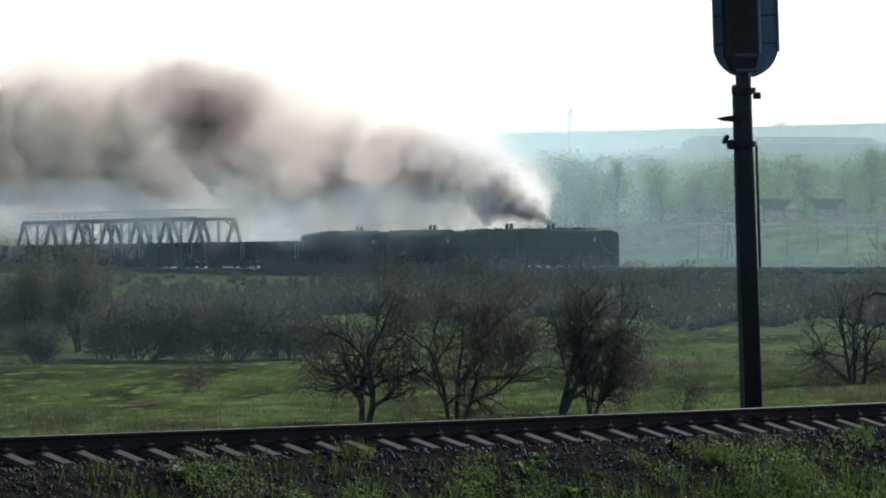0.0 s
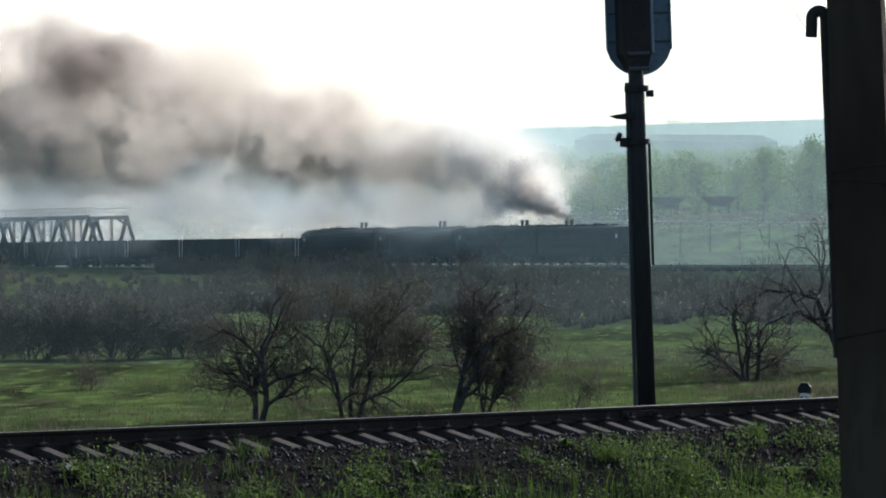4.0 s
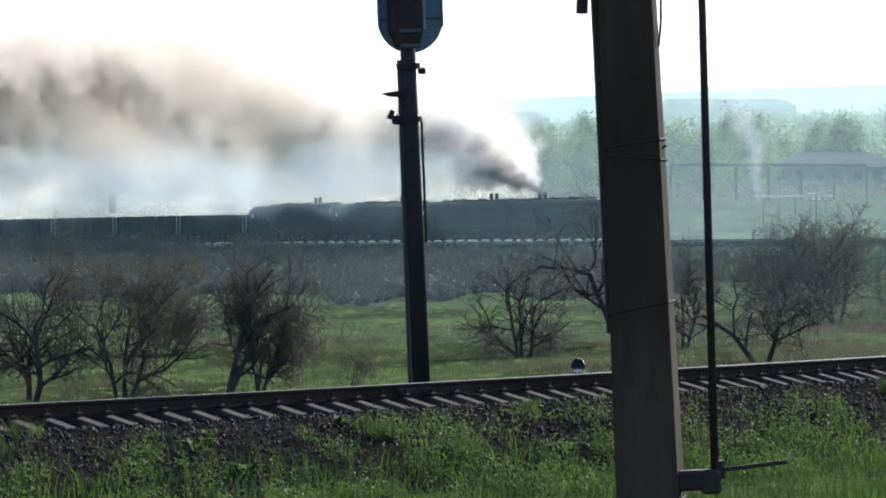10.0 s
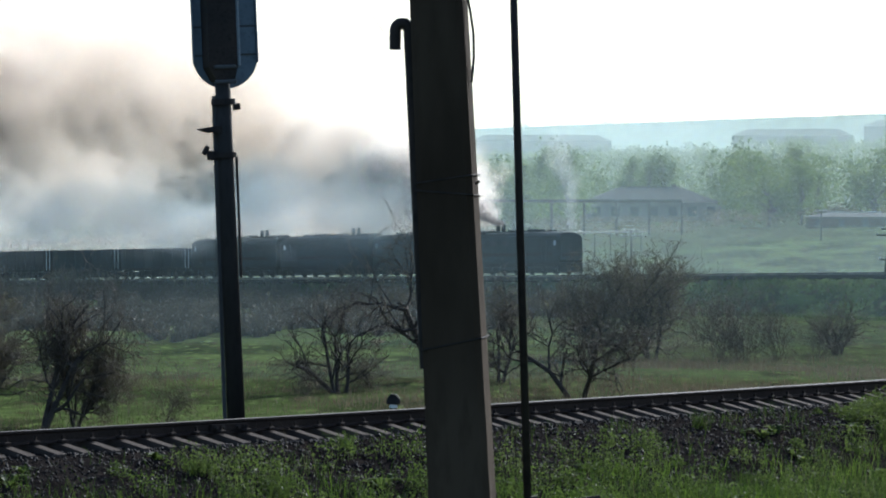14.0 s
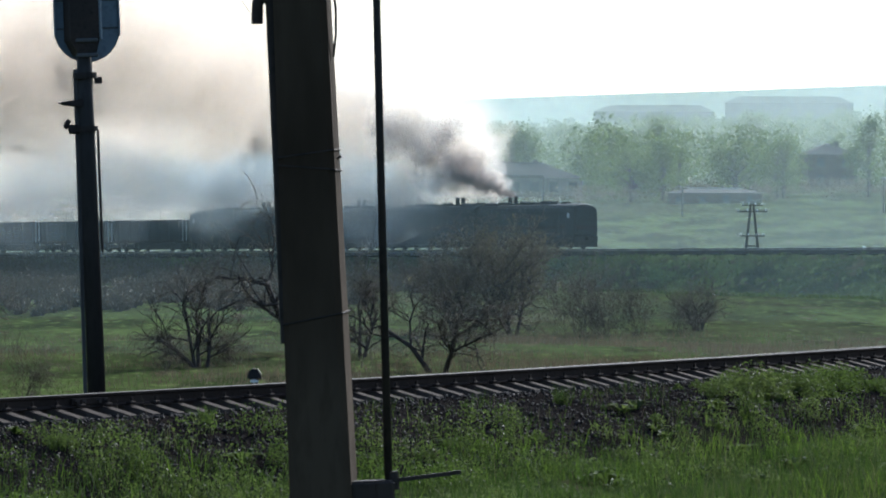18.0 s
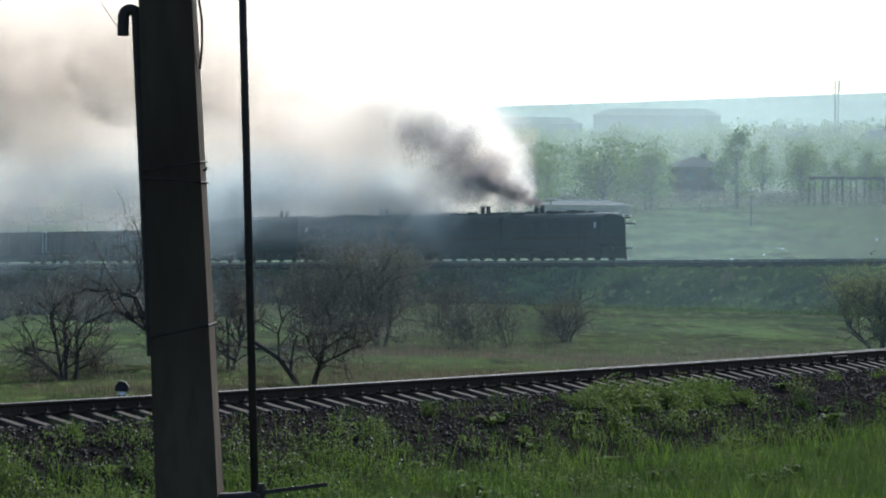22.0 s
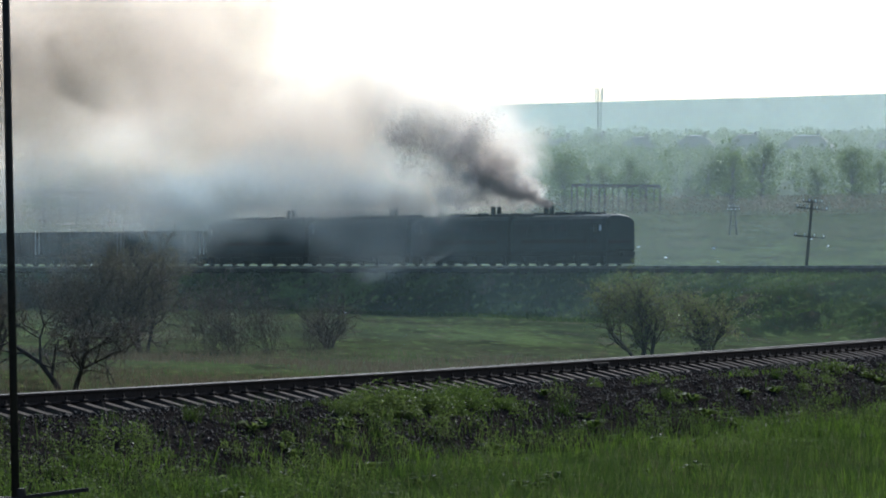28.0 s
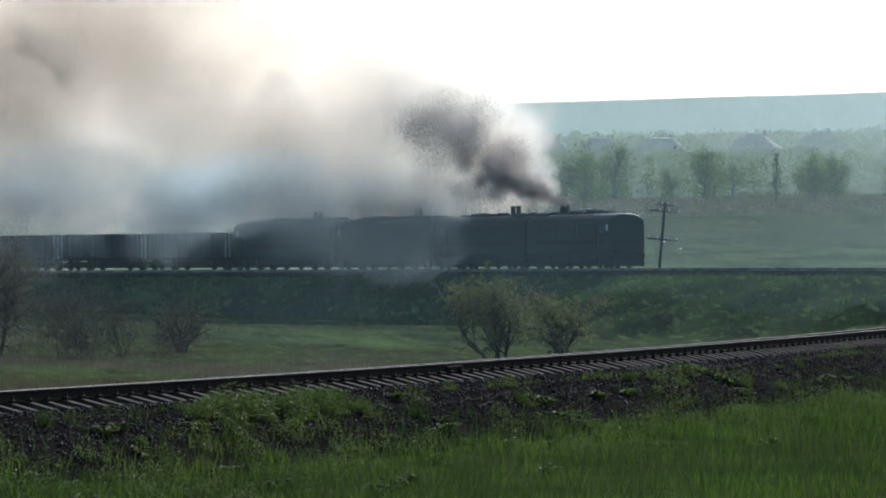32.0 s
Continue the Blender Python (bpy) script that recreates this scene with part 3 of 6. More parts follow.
def gondola(paint, label):
    L = 12.9
    w = thing("gondola_wagon", pose(0, 0, 0), label, "freight wagon", "wagons of the train")
    part("body_side", Shape().box((0, -1.5, 2.35), (L, 0.06, 2.1)), paint, w)
    part("body_side", Shape().box((0, 1.5, 2.35), (L, 0.06, 2.1)), paint, w)
    for s in (-1, 1):
        part("end_wall", Shape().box((s * (L / 2 - 0.04), 0, 2.35), (0.08, 2.94, 2.1)), paint, w)
        part("top_rail", Shape().box((0, s * 1.52, 3.44), (L + 0.06, 0.14, 0.12), cut=0.03), paint, w)
        part("ladder", Shape().bar((L / 2 - 0.1, s * 1.6, 1.2), (L / 2 - 0.1, s * 1.6, 3.4), 0.05, 0.05).bar((L / 2 + 0.12, s * 1.3, 1.2), (L / 2 + 0.12, s * 1.3, 3.4), 0.05, 0.05), WHITE, w, "whitish end ladder")
        for i in range(7):
            part("side_stake", Shape().box((-L / 2 + 0.9 + i * (L - 1.8) / 6, s * 1.56, 2.35), (0.16, 0.09, 2.14), cut=0.02), paint, w)
    part("load", Shape().prism([(-1.45, 3.1), (-0.9, 3.42), (0.2, 3.52), (1.0, 3.38), (1.45, 3.1)], "x", -L / 2 + 0.1, L / 2 - 0.1), BALLAST, w, "dark bulk load")
    part("frame_sill", Shape().box((0, 0, 1.18), (L + 0.6, 2.5, 0.26), cut=0.03), UNDER, w)
    part("coupler", Shape().box((0, 0, 1.06), (L + 1.2, 0.26, 0.26), cut=0.05), UNDER, w)
    part("brake_rod", Shape().bar((-2.5, 0.5, 0.8), (2.5, 0.5, 0.8), 0.08, 0.08), UNDER, w)
    # plain added box that keeps the space between the bogies dark
    part("floor_filler", Shape().box((0, 0, 0.6), (5.9, 1.5, 0.74), cut=0.06), UNDER, w, "added dark filler box that closes the light gap below the floor")
    part("body_floor", Shape().box((0, 0, 1.36), (L, 2.9, 0.1)), UNDER, w)
    for s in (-1, 1):
        bogie(w, s * 4.3, (-0.92, 0.92), 2.5)
    return w


TRAIN = []          # (thing, metres from the nose to its middle, faces backwards)
first = locomotive_section()
SPACING = 16.97
TRAIN.append((first, 8.2, False))
for i in (1, 2, 3):
    TRAIN.append((copy_thing(first, pose(0, 0, 0)), 8.2 + SPACING * i, True))
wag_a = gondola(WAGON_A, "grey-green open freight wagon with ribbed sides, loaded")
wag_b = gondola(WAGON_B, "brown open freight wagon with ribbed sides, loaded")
mid = 8.2 + SPACING * 3 + 8.2 + 0.3 + 6.95
for i in range(15):
    src = (wag_a, wag_b)[i % 5 in (2, 4)]
    ob = src if i in (0, 2) else copy_thing(src, pose(0, 0, 0))
    TRAIN.append((ob, mid + 13.92 * i, False))


def train_motion():
    for ob, mid_at, back in TRAIN:
        rows = []
        for k in range(0, 33, 2):
            m = along(advance(k), mid_at)
            rows.append((float(k), m @ pose(0, 0, 0, 0, 0, 180) if back else m))
        walk(ob, rows)

# ---------------------------------------------------------------- signal mast, pole and rod by the near track


def signal_mast():
    """Stands beyond the near track, seen from behind, leaning a little."""
    base = Vector((-3.77, 67.94, -0.45))
    lean = pose(0, 0, 0, 0, -2.5, 20)
    s = thing("signal_mast", Matrix.Translation(base) @ lean, "tall grey railway signal mast seen from behind", "railway signal")
    # dark tube beside paler rail: the lit strip is put into the colours
    part("mast_tube", Shape().tube((0, 0, 0), (0, 0, 7.6), 0.135, 0.105, 20), MAST_SHADED, s, "weathered steel tube coloured darker as if in shade", True)
    part("foot", Shape().box((0, 0, 0.06), (0.5, 0.5, 0.12), cut=0.02), CONCRETE, s)
    ladder = part("ladder_rail", Shape().bar((-0.17, 0.02, 0.0), (-0.14, 0.02, 5.0), 0.045, 0.05), MAST_PAINT, s, "narrow rail along the mast")
    part("step", Shape().prism([(-0.42, 4.52), (-0.08, 4.56), (-0.02, 4.5), (-0.02, 4.44), (-0.3, 4.47)], "y", -0.1, 0.1), DARK_STEEL, s, "steel foot plate")
    part("bracket", Shape().box((-0.2, 0, 4.12), (0.16, 0.08, 0.14), cut=0.02).box((-0.3, 0, 4.2), (0.07, 0.06, 0.14), Matrix.Rotation(0.5, 3, "Y"), 0.01), DARK_STEEL, s)
    part("clamp", Shape().tube((0, 0, 4.08), (0, 0, 4.16), 0.17, 0.17, 16), DARK_STEEL, s)
    part("clamp", Shape().tube((0, 0, 4.86), (0, 0, 4.95), 0.18, 0.18, 16).box((0.2, 0, 4.83), (0.1, 0.08, 0.1)), DARK_STEEL, s)
    part("cable_pipe", Shape().tube((0.15, -0.06, 2.3), (0.15, -0.06, 4.1), 0.02, n=6), DARK_STEEL, s)
    # the shield behind the lamps: an upright board with rounded ends, built of sheets
    out = []
    for i in range(13):
        a = math.pi + math.pi * i / 12
        out.append((0.12 + 0.5 * math.cos(a), 5.58 + 0.48 * math.sin(a)))
    out += [(0.62, 7.4)]
    for i in range(1, 12):
        a = math.pi * i / 12
        out.append((0.12 + 0.5 * math.cos(a), 7.4 + 0.48 * math.sin(a)))
    out += [(-0.38, 7.4)]
    shield = part("shield", Shape().prism(out, "y", 0.2, 0.23), SHIELD, s, "blue-grey sheet metal shield")
    for z in (5.6, 6.02, 6.5, 6.98):
        part("sheet_seam", Shape().box((0.12, 0.19, z), (0.98, 0.012, 0.03)), MAST_PAINT, shield)
    for s_ in (-1, 1):
        part("shield_edge", Shape().box((0.12 + s_ * 0.49, 0.19, 6.45), (0.03, 0.05, 1.95), cut=0.008), SHIELD, shield)
    part("lamp_case", Shape().prism([(-0.24, 5.42), (-0.12, 5.2), (0.14, 5.2), (0.2, 5.42), (0.2, 7.5), (-0.24, 7.5)], "y", -0.16, 0.18), DARK_STEEL, s, "dark lamp housing")
    part("lamp_case_side", Shape().box((0.24, 0.1, 6.2), (0.14, 0.2, 1.6), cut=0.04), SHIELD, s)
    for z in (5.42, 5.2):
        part("hinge", Shape().box((0, -0.17, z), (0.34, 0.05, 0.06), cut=0.015), MAST_PAINT, s)
    return s


signal_mast()


def dwarf_signal():
    base = Vector((-1.53, 71.31, -0.44))
    s = thing("dwarf_signal", Matrix.Translation(base) @ Matrix.Diagonal((0.62, 0.62, 0.72, 1)), "small black-and-white ground signal beyond the rails", "railway signal")
    part("post", Shape().tube((0, 0, 0), (0, 0, 0.3), 0.06, n=10), DARK_STEEL, s)
    part("case", Shape().box((0, 0, 0.36), (0.2, 0.2, 0.1), cut=0.03), WHITE, s, "white lamp case")
    part("hood", Shape().prism([(-0.17, 0.41), (0.17, 0.41), (0.17, 0.52), (0.08, 0.62), (-0.07, 0.63), (-0.17, 0.53)], "y", -0.13, 0.13), BLACK, s, "black hood")
    for x in (-0.06, 0.06):
        part("lens", Shape().tube((x, -0.115, 0.31), (x, -0.1, 0.31), 0.03, n=8), BLACK, s)


dwarf_signal()


def concrete_pole():
    """The near pole, leaning a little; a steel pipe rides on it and a rod stands off on a bracket."""
    foot, head = Vector((-0.05, 22.7, -0.6)), Vector((-0.342, 22.7, 5.4))
    d = (head - foot)
    zz = d.normalized()
    yy = zz.cross(Vector((1, 0, 0))).normalized()
    xx = yy.cross(zz)
    m = Matrix.Translation(foot) @ Matrix((xx, yy, zz)).transposed().to_4x4()
    pole = thing("utility_pole", m, "weathered brown-stained concrete pole with wire bands", "utility pole")
    h = d.length

    def octo(w, dd):
        k = 0.03
        return [(-w + k, -dd), (w - k, -dd), (w, -dd + k), (w, dd - k), (w - k, dd), (-w + k, dd), (-w, dd - k), (-w, -dd + k)]
    sh = Shape()
    turn = radians(-8.0)
    sh.v = [(x * math.cos(turn) - y * math.sin(turn), x * math.sin(turn) + y * math.cos(turn), z) for z, ring in ((0.0, octo(0.172, 0.15)), (h, octo(0.116, 0.105))) for x, y in ring]
    sh.f = [tuple(range(7, -1, -1)), tuple(range(8, 16))] + [(i, (i + 1) % 8, 8 + (i + 1) % 8, 8 + i) for i in range(8)]
    part("shaft", sh, CONCRETE, pole, "rough grey concrete shaft")

    def band(z, tilt, name="wire_band"):
        b = Shape()
        k = 1 - z / h * 0.32
        w, dd = 0.175 * k, 0.153 * k
        ring = [(x * math.cos(turn) - y * math.sin(turn), x * math.sin(turn) + y * math.cos(turn)) for x, y in ((-w, -dd), (w, -dd), (w, dd), (-w, dd))]
        for a, c in zip(ring, ring[1:] + ring[:1]):
            b.tube((*a, z + a[0] * tilt), (*c, z + c[0] * tilt), 0.005, n=6)
        part(name, b, WIRE, pole, "twisted binding wire")
    for z, tilt in ((3.53, 0.1), (3.46, -0.12), (2.72, 0.16), (1.75, 0.14)):
        band(z, tilt)
    part("wire_knot", Shape().tube((0.14, -0.1, 3.5), (0.158, -0.115, 3.51), 0.007, n=6), WIRE, pole)
    # pipe with a hooked top on the pole's side
    pipe, r_p, r_h = Shape(), 0.029, 0.034
    pts = [Vector((-0.15, 0.0, 2.6)), Vector((-0.152, 0, 4.27))]
    for i in range(1, 13):
        a = math.pi * i / 12
        pts.append(Vector((-0.152 - r_h + r_h * math.cos(a), 0, 4.27 + 1.1 * r_h * math.sin(a))))
    pts.append(Vector((-0.226, 0, 4.18)))
    n = 12
    for i, p in enumerate(pts):
        d = (pts[min(i + 1, len(pts) - 1)] - pts[max(i - 1, 0)]).normalized()
        u = Vector((d.z, 0, -d.x))
        pipe.v += [tuple(p + r_p * (math.cos(2 * math.pi * k / n) * u + math.sin(2 * math.pi * k / n) * Vector((0, 1, 0)))) for k in range(n)]
        if i:
            o = (i - 1) * n
            pipe.f += [(o + k, o + (k + 1) % n, o + n + (k + 1) % n, o + n + k) for k in range(n)]
    part("cable_pipe", pipe, DARK_STEEL, pole, "steel cable pipe with a hooked mouth", True)
    wire = Shape()
    for k in (0.0, 0.006):
        last = None
        for i in range(13):
            z = 4.0 + i * 0.12
            q = Vector((0.14 + 0.022 * math.sin(i * 0.9) + k, -0.02, z))
            if last is not None:
                wire.tube(last, q, 0.0035, n=5)
            last = q
    part("loose_cable", wire, WIRE, pole, "thin loose cable pair")
    lead = Shape()
    last = Vector((-0.226, 0, 4.19))
    for i in range(1, 9):
        q = Vector((-0.226 - 0.05 * i, 0.0, 4.19 + 0.07 * i + 0.004 * i * i))
        lead.tube(last, q, 0.0018, n=4)
        last = q
    part("lead_wire", lead, WIRE, pole, "thin wire from the pipe's mouth")
    # bracket below
    br = part("bracket", Shape().box((0.2, -0.05, 1.86), (0.24, 0.12, 0.1), cut=0.015).box((0.3, -0.05, 1.85), (0.1, 0.14, 0.12), cut=0.015), DARK_STEEL, pole, "steel bracket clamped to the pole")
    part("bracket_arm", Shape().bar((0.3, -0.05, 1.9), (0.68, -0.05, 1.93), 0.02, 0.02), DARK_STEEL, br)
    rod = Shape().tube((0.32, -0.05, 1.84), (0.393, -0.05, 5.6), 0.0205, 0.019, 12)
    part("earthing_rod", rod, DARK_STEEL, pole, "dark steel rod beside the pole", True)
    part("rod_collar", Shape().tube((0.345, -0.05, 1.86), (0.347, -0.05, 1.95), 0.03, 0.026, 12), DARK_STEEL, br)


concrete_pole()

# ---------------------------------------------------------------- truss bridge on the far track


def truss_bridge():
    s0 = -88.0                                   # its near end, behind the nose's first place
    n, panel = 7, 8.7
    a, b = far_at(s0), far_at(s0 - n * panel)
    d = (b - a)
    m = Matrix.Translation(a) @ d.to_track_quat("X", "Z").to_matrix().to_4x4()
    br = thing("truss_bridge", m, "grey riveted steel truss railway bridge with a handrail on top", "bridge", kind="structure")
    lo, hi = -1.0, 6.7
    L = n * panel
    for s in (-2.9, 2.9):
        tr = part("truss", Shape().bar((panel * 0.5, s, hi), (L - panel * 0.5, s, hi), 0.4, 0.5).bar((0, s, lo), (L, s, lo), 0.4, 0.6), BRIDGE, br, "side truss")
        for i in range(n):
            x0, xm, x1 = i * panel, (i + 0.5) * panel, (i + 1) * panel
            part("diagonal", Shape().bar((x0, s, lo), (xm, s, hi), 0.3, 0.5), BRIDGE, tr)
            part("diagonal", Shape().bar((x1, s, lo), (xm, s, hi), 0.3, 0.5), BRIDGE, tr)
            hang = Shape()
            if i:
                for k in (-0.22, 0.22):
                    hang.bar((x0 + k, s, lo), (x0 + k, s, hi), 0.12, 0.1)
                for j in range(9):
                    hang.bar((x0 - 0.22, s, lo + 0.4 + j * 0.8), (x0 + 0.22, s, lo + 0.8 + j * 0.8), 0.1, 0.08)
                part("lattice_hanger", hang, BRIDGE, tr)
        rail = Shape().bar((panel * 0.4, s, hi + 1.25), (L - panel * 0.4, s, hi + 1.25), 0.07, 0.08).bar((panel * 0.4, s, hi + 0.75), (L - panel * 0.4, s, hi + 0.75), 0.05, 0.06)
        hr = part("handrail", rail, BRIDGE, br, "walkway handrail")
        for i in range(29):
            x = panel * 0.4 + (L - panel * 0.8) * i / 28
            part("handrail_post", Shape().bar((x, s, hi + 0.2), (x, s, hi + 1.25), 0.07, 0.07), BRIDGE, hr)
    for i in range(n):
        x = (i + 0.5) * panel
        part("portal_brace", Shape().bar((x, -2.9, hi - 0.1), (x, 2.9, hi - 0.1), 0.3, 0.4).bar((x, -2.9, hi - 1.2), (x, -1.4, hi - 0.2), 0.15, 0.2).bar((x, 2.9, hi - 1.2), (x, 1.4, hi - 0.2), 0.15, 0.2), BRIDGE, br)
        if i < n - 1:
            part("lateral_brace", Shape().bar((x, -2.9, hi - 0.15), (x + panel, 2.9, hi - 0.15), 0.14, 0.14).bar((x, 2.9, hi - 0.15), (x + panel, -2.9, hi - 0.15), 0.14, 0.14), BRIDGE, br)
    part("deck", Shape().box((L / 2, 0, -0.75), (L, 5.4, 0.3)), BRIDGE, br, "bridge deck beams")


truss_bridge()

# ---------------------------------------------------------------- plants


def tubes(segs, sides):
    """Many tapered tubes as arrays: segs rows of (ax, ay, az, bx, by, bz, r0, r1)."""
    segs = np.asarray(segs, float)
    a, b, r0, r1 = segs[:, :3], segs[:, 3:6], segs[:, 6], segs[:, 7]
    d = b - a
    d /= np.maximum(np.linalg.norm(d, axis=1, keepdims=True), 1e-6)
    ref = np.where(np.abs(d[:, 2:3]) < 0.9, [[0, 0, 1.0]], [[1.0, 0, 0]])
    u = np.cross(d, ref)
    u /= np.linalg.norm(u, axis=1, keepdims=True)
    w = np.cross(d, u)
    ang = np.arange(sides) * 2 * math.pi / sides
    ring = u[:, None] * np.cos(ang)[None, :, None] + w[:, None] * np.sin(ang)[None, :, None]
    V = np.concatenate([a[:, None] + ring * r0[:, None, None], b[:, None] + ring * r1[:, None, None]], 1).reshape(-1, 3)
    n = len(segs)
    base = (np.arange(n) * 2 * sides)[:, None, None]
    i = np.arange(sides)
    q = np.stack([i, (i + 1) % sides, sides + (i + 1) % sides, sides + i], 1)[None]
    return V, (base + q).reshape(-1, 4)


def blades(P, height, width, lean, rg, tip=0.0):
    """Grass blades: a bent triangle pair each, at the points P."""
    n = len(P)
    a = rg.uniform(0, 2 * math.pi, n)
    side = np.stack([np.cos(a), np.sin(a), np.zeros(n)], 1) * (width * 0.5)[:, None]
    b = rg.uniform(0, 2 * math.pi, n)
    off = np.stack([np.cos(b), np.sin(b), np.zeros(n)], 1) * (height * lean * rg.uniform(0.2, 1, n))[:, None]
    up = np.zeros((n, 3))
    up[:, 2] = height
    v0, v1 = P - side, P + side
    m0 = P + up * 0.55 + off * 0.35 - side * 0.8
    m1 = P + up * 0.55 + off * 0.35 + side * 0.8
    t = P + up + off
    V = np.stack([v0, v1, m1, m0, t], 1).reshape(-1, 3)
    k = (np.arange(n) * 5)[:, None]
    T = np.concatenate([k + [0, 1, 2], k + [0, 2, 3], k + [3, 2, 4]], 0)
    return V, T


def leaves(P, size, rg, flat=0.4):
    """Small leaf quads at the points P, turned at random."""
    n = len(P)
    u = rg.normal(size=(n, 3))
    u /= np.linalg.norm(u, axis=1, keepdims=True)
    w = np.cross(u, rg.normal(size=(n, 3)))
    w /= np.linalg.norm(w, axis=1, keepdims=True)
    s = (size * rg.uniform(0.6, 1.3, n))[:, None]
    V = np.stack([P - u * s * 0.5, P + w * s * flat, P + u * s * 0.5, P - w * s * flat], 1).reshape(-1, 3)
    return V, np.arange(4 * n).reshape(-1, 4)


def branching(height, seed, stems=1, spread=0.5, twig=1.0, crooked=0.3, low=0.25, levels=4):
    """Segments of the thick limbs and of the twigs of one small bare tree, and the tips of its twigs."""
    rg = np.random.default_rng(seed)
    limbs, twigs, tips = [], [], []

    def grow(p, d, length, rad, level):
        n = 4 if level < 2 else 3
        for i in range(n):
            d = d + rg.normal(size=3) * crooked * (0.6 if level == 0 else 1.0)
            d[2] += 0.06 if level < 3 else -0.02
            d /= np.linalg.norm(d)
            q = p + d * length / n
            r1 = rad * (0.88 if level < 3 else 0.75)
            (limbs if level < 3 else twigs).append((*p, *q, rad, r1))
            if level < levels and length > 0.1:
                for _ in range(rg.integers(1, 3) if level < 2 else rg.integers(1, 3)):
                    s = rg.normal(size=3)
                    s -= s.dot(d) * d
                    s /= np.linalg.norm(s)
                    dd = d * (1 - spread) + s * spread * rg.uniform(0.7, 1.3)
                    dd /= np.linalg.norm(dd)
                    grow(q, dd, length * rg.uniform(0.5, 0.78), max(r1 * rg.uniform(0.5, 0.68), 0.012 * twig), level + 1)
            p, rad = q, r1
        tips.append(p)

    for k in range(stems):
        a = rg.uniform(0, 2 * math.pi)
        o = 0.0 if stems == 1 else 0.07 * height
        t = 0.12 if stems == 1 else 0.45
        grow(np.array([o * math.cos(a), o * math.sin(a), -0.15]), np.array([t * math.cos(a), t * math.sin(a), 1.0]), height * rg.uniform(0.5, 0.62), height * 0.036 / stems ** 0.35, 0)
    return limbs, twigs, np.array(tips)


def fitted(segs, k):
    s = np.asarray(segs, float).copy()
    s[:, :6] *= k
    return s


def small_tree(name, x, y, height, seed, label, category="tree", stems=1, spread=0.5, leaf=0.05, per_tip=2, crooked=0.25, levels=4, leaf_mat=None, twig=1.0, group="", wide=1.0):
    limbs, twigs, tips = branching(height, seed, stems, spread, twig, crooked, levels=levels)
    rg = np.random.default_rng(seed + 1)
    k = height / float(np.percentile(tips[:, 2], 98))
    t = thing(name, pose(x, y, gz(x, y)), label, category, group)
    V, Q = tubes(fitted(limbs, k), 6)
    V[:, :2] *= wide
    part("trunk", raw_mesh("trunk", V, Q, BARK, 4), None, t, "dark crooked trunk and limbs")
    V, Q = tubes(fitted(twigs, k), 3)
    V[:, :2] *= wide
    part("crown", raw_mesh("crown", V, Q, TWIG, 4), None, t, "fine bare twigs")
    if per_tip:
        tw = np.asarray(twigs)
        pick = tw[rg.integers(0, len(tw), int(len(tips) * per_tip))]
        P = (pick[:, 3:6] + rg.normal(size=(len(pick), 3)) * 0.06) * k
        P[:, :2] *= wide
        V, Q = leaves(P, leaf, rg)
        part("foliage", raw_mesh("foliage", V, Q, leaf_mat or LEAF, 4), None, t, "sparse young leaves")
    return t


BARE = "small bare-branched tree with few young leaves in the meadow"
small_tree("meadow_tree", -16.2, 163.0, 5.4, 11, "crooked dark bare tree with forked limbs in the meadow", stems=2, spread=0.55, crooked=0.3, per_tip=0.92, wide=0.8)
small_tree("meadow_tree", -15.0, 164.5, 4.0, 12, BARE, stems=5, spread=0.4, per_tip=1.32, wide=0.7)
small_tree("meadow_tree", -22.2, 157.3, 5.3, 13, BARE, stems=2, spread=0.5, per_tip=3.96, wide=0.85)
small_tree("meadow_tree", -19.3, 159.7, 5.0, 14, BARE, stems=3, spread=0.5, per_tip=3.96, wide=0.75)
small_tree("meadow_tree", -2.7, 207.4, 7.1, 15, BARE, stems=1, spread=0.55, crooked=0.3, per_tip=2.11, wide=0.75)
small_tree("meadow_tree", -6.4, 195.8, 4.6, 16, BARE, stems=4, spread=0.5, per_tip=1.98, wide=1.0, levels=3)
small_tree("meadow_tree", 3.5, 188.8, 4.4, 17, BARE, stems=2, spread=0.58, crooked=0.28, per_tip=1.32, wide=1.1)
small_tree("meadow_tree", 9.2, 259.7, 6.2, 18, "dense twiggy tree with young leaves in the meadow", stems=4, spread=0.5, per_tip=2.11, leaf=0.08, wide=0.9)
small_tree("meadow_tree", 5.8, 257.0, 5.0, 19, BARE, stems=4, spread=0.5, per_tip=1.58, leaf=0.07, wide=0.8)
small_tree("meadow_tree", 0.3, 205.0, 4.6, 20, BARE, stems=2, spread=0.5, per_tip=1.58, wide=0.7)
small_tree("meadow_tree", 37.0, 256.2, 4.8, 21, "airy young tree with small green leaves below the bank", stems=5, spread=0.42, per_tip=7.92, leaf=0.1, wide=1.15, levels=3, leaf_mat=GREEN_LEAF)
small_tree("meadow_tree", 42.0, 262.0, 3.9, 22, "airy young tree with small green leaves below the bank", stems=4, spread=0.42, per_tip=7.92, leaf=0.1, wide=1.2, levels=3, leaf_mat=GREEN_LEAF)
small_tree("meadow_tree", 20.7, 276.6, 3.4, 23, "airy young tree of thin upright twigs in the meadow", stems=5, spread=0.42, per_tip=2.0, leaf=0.06, wide=1.25, levels=3, twig=0.6)
small_tree("meadow_tree", -49.5, 241.9, 6.0, 24, BARE, stems=4, spread=0.5, per_tip=2.64, leaf=0.08, wide=0.75)
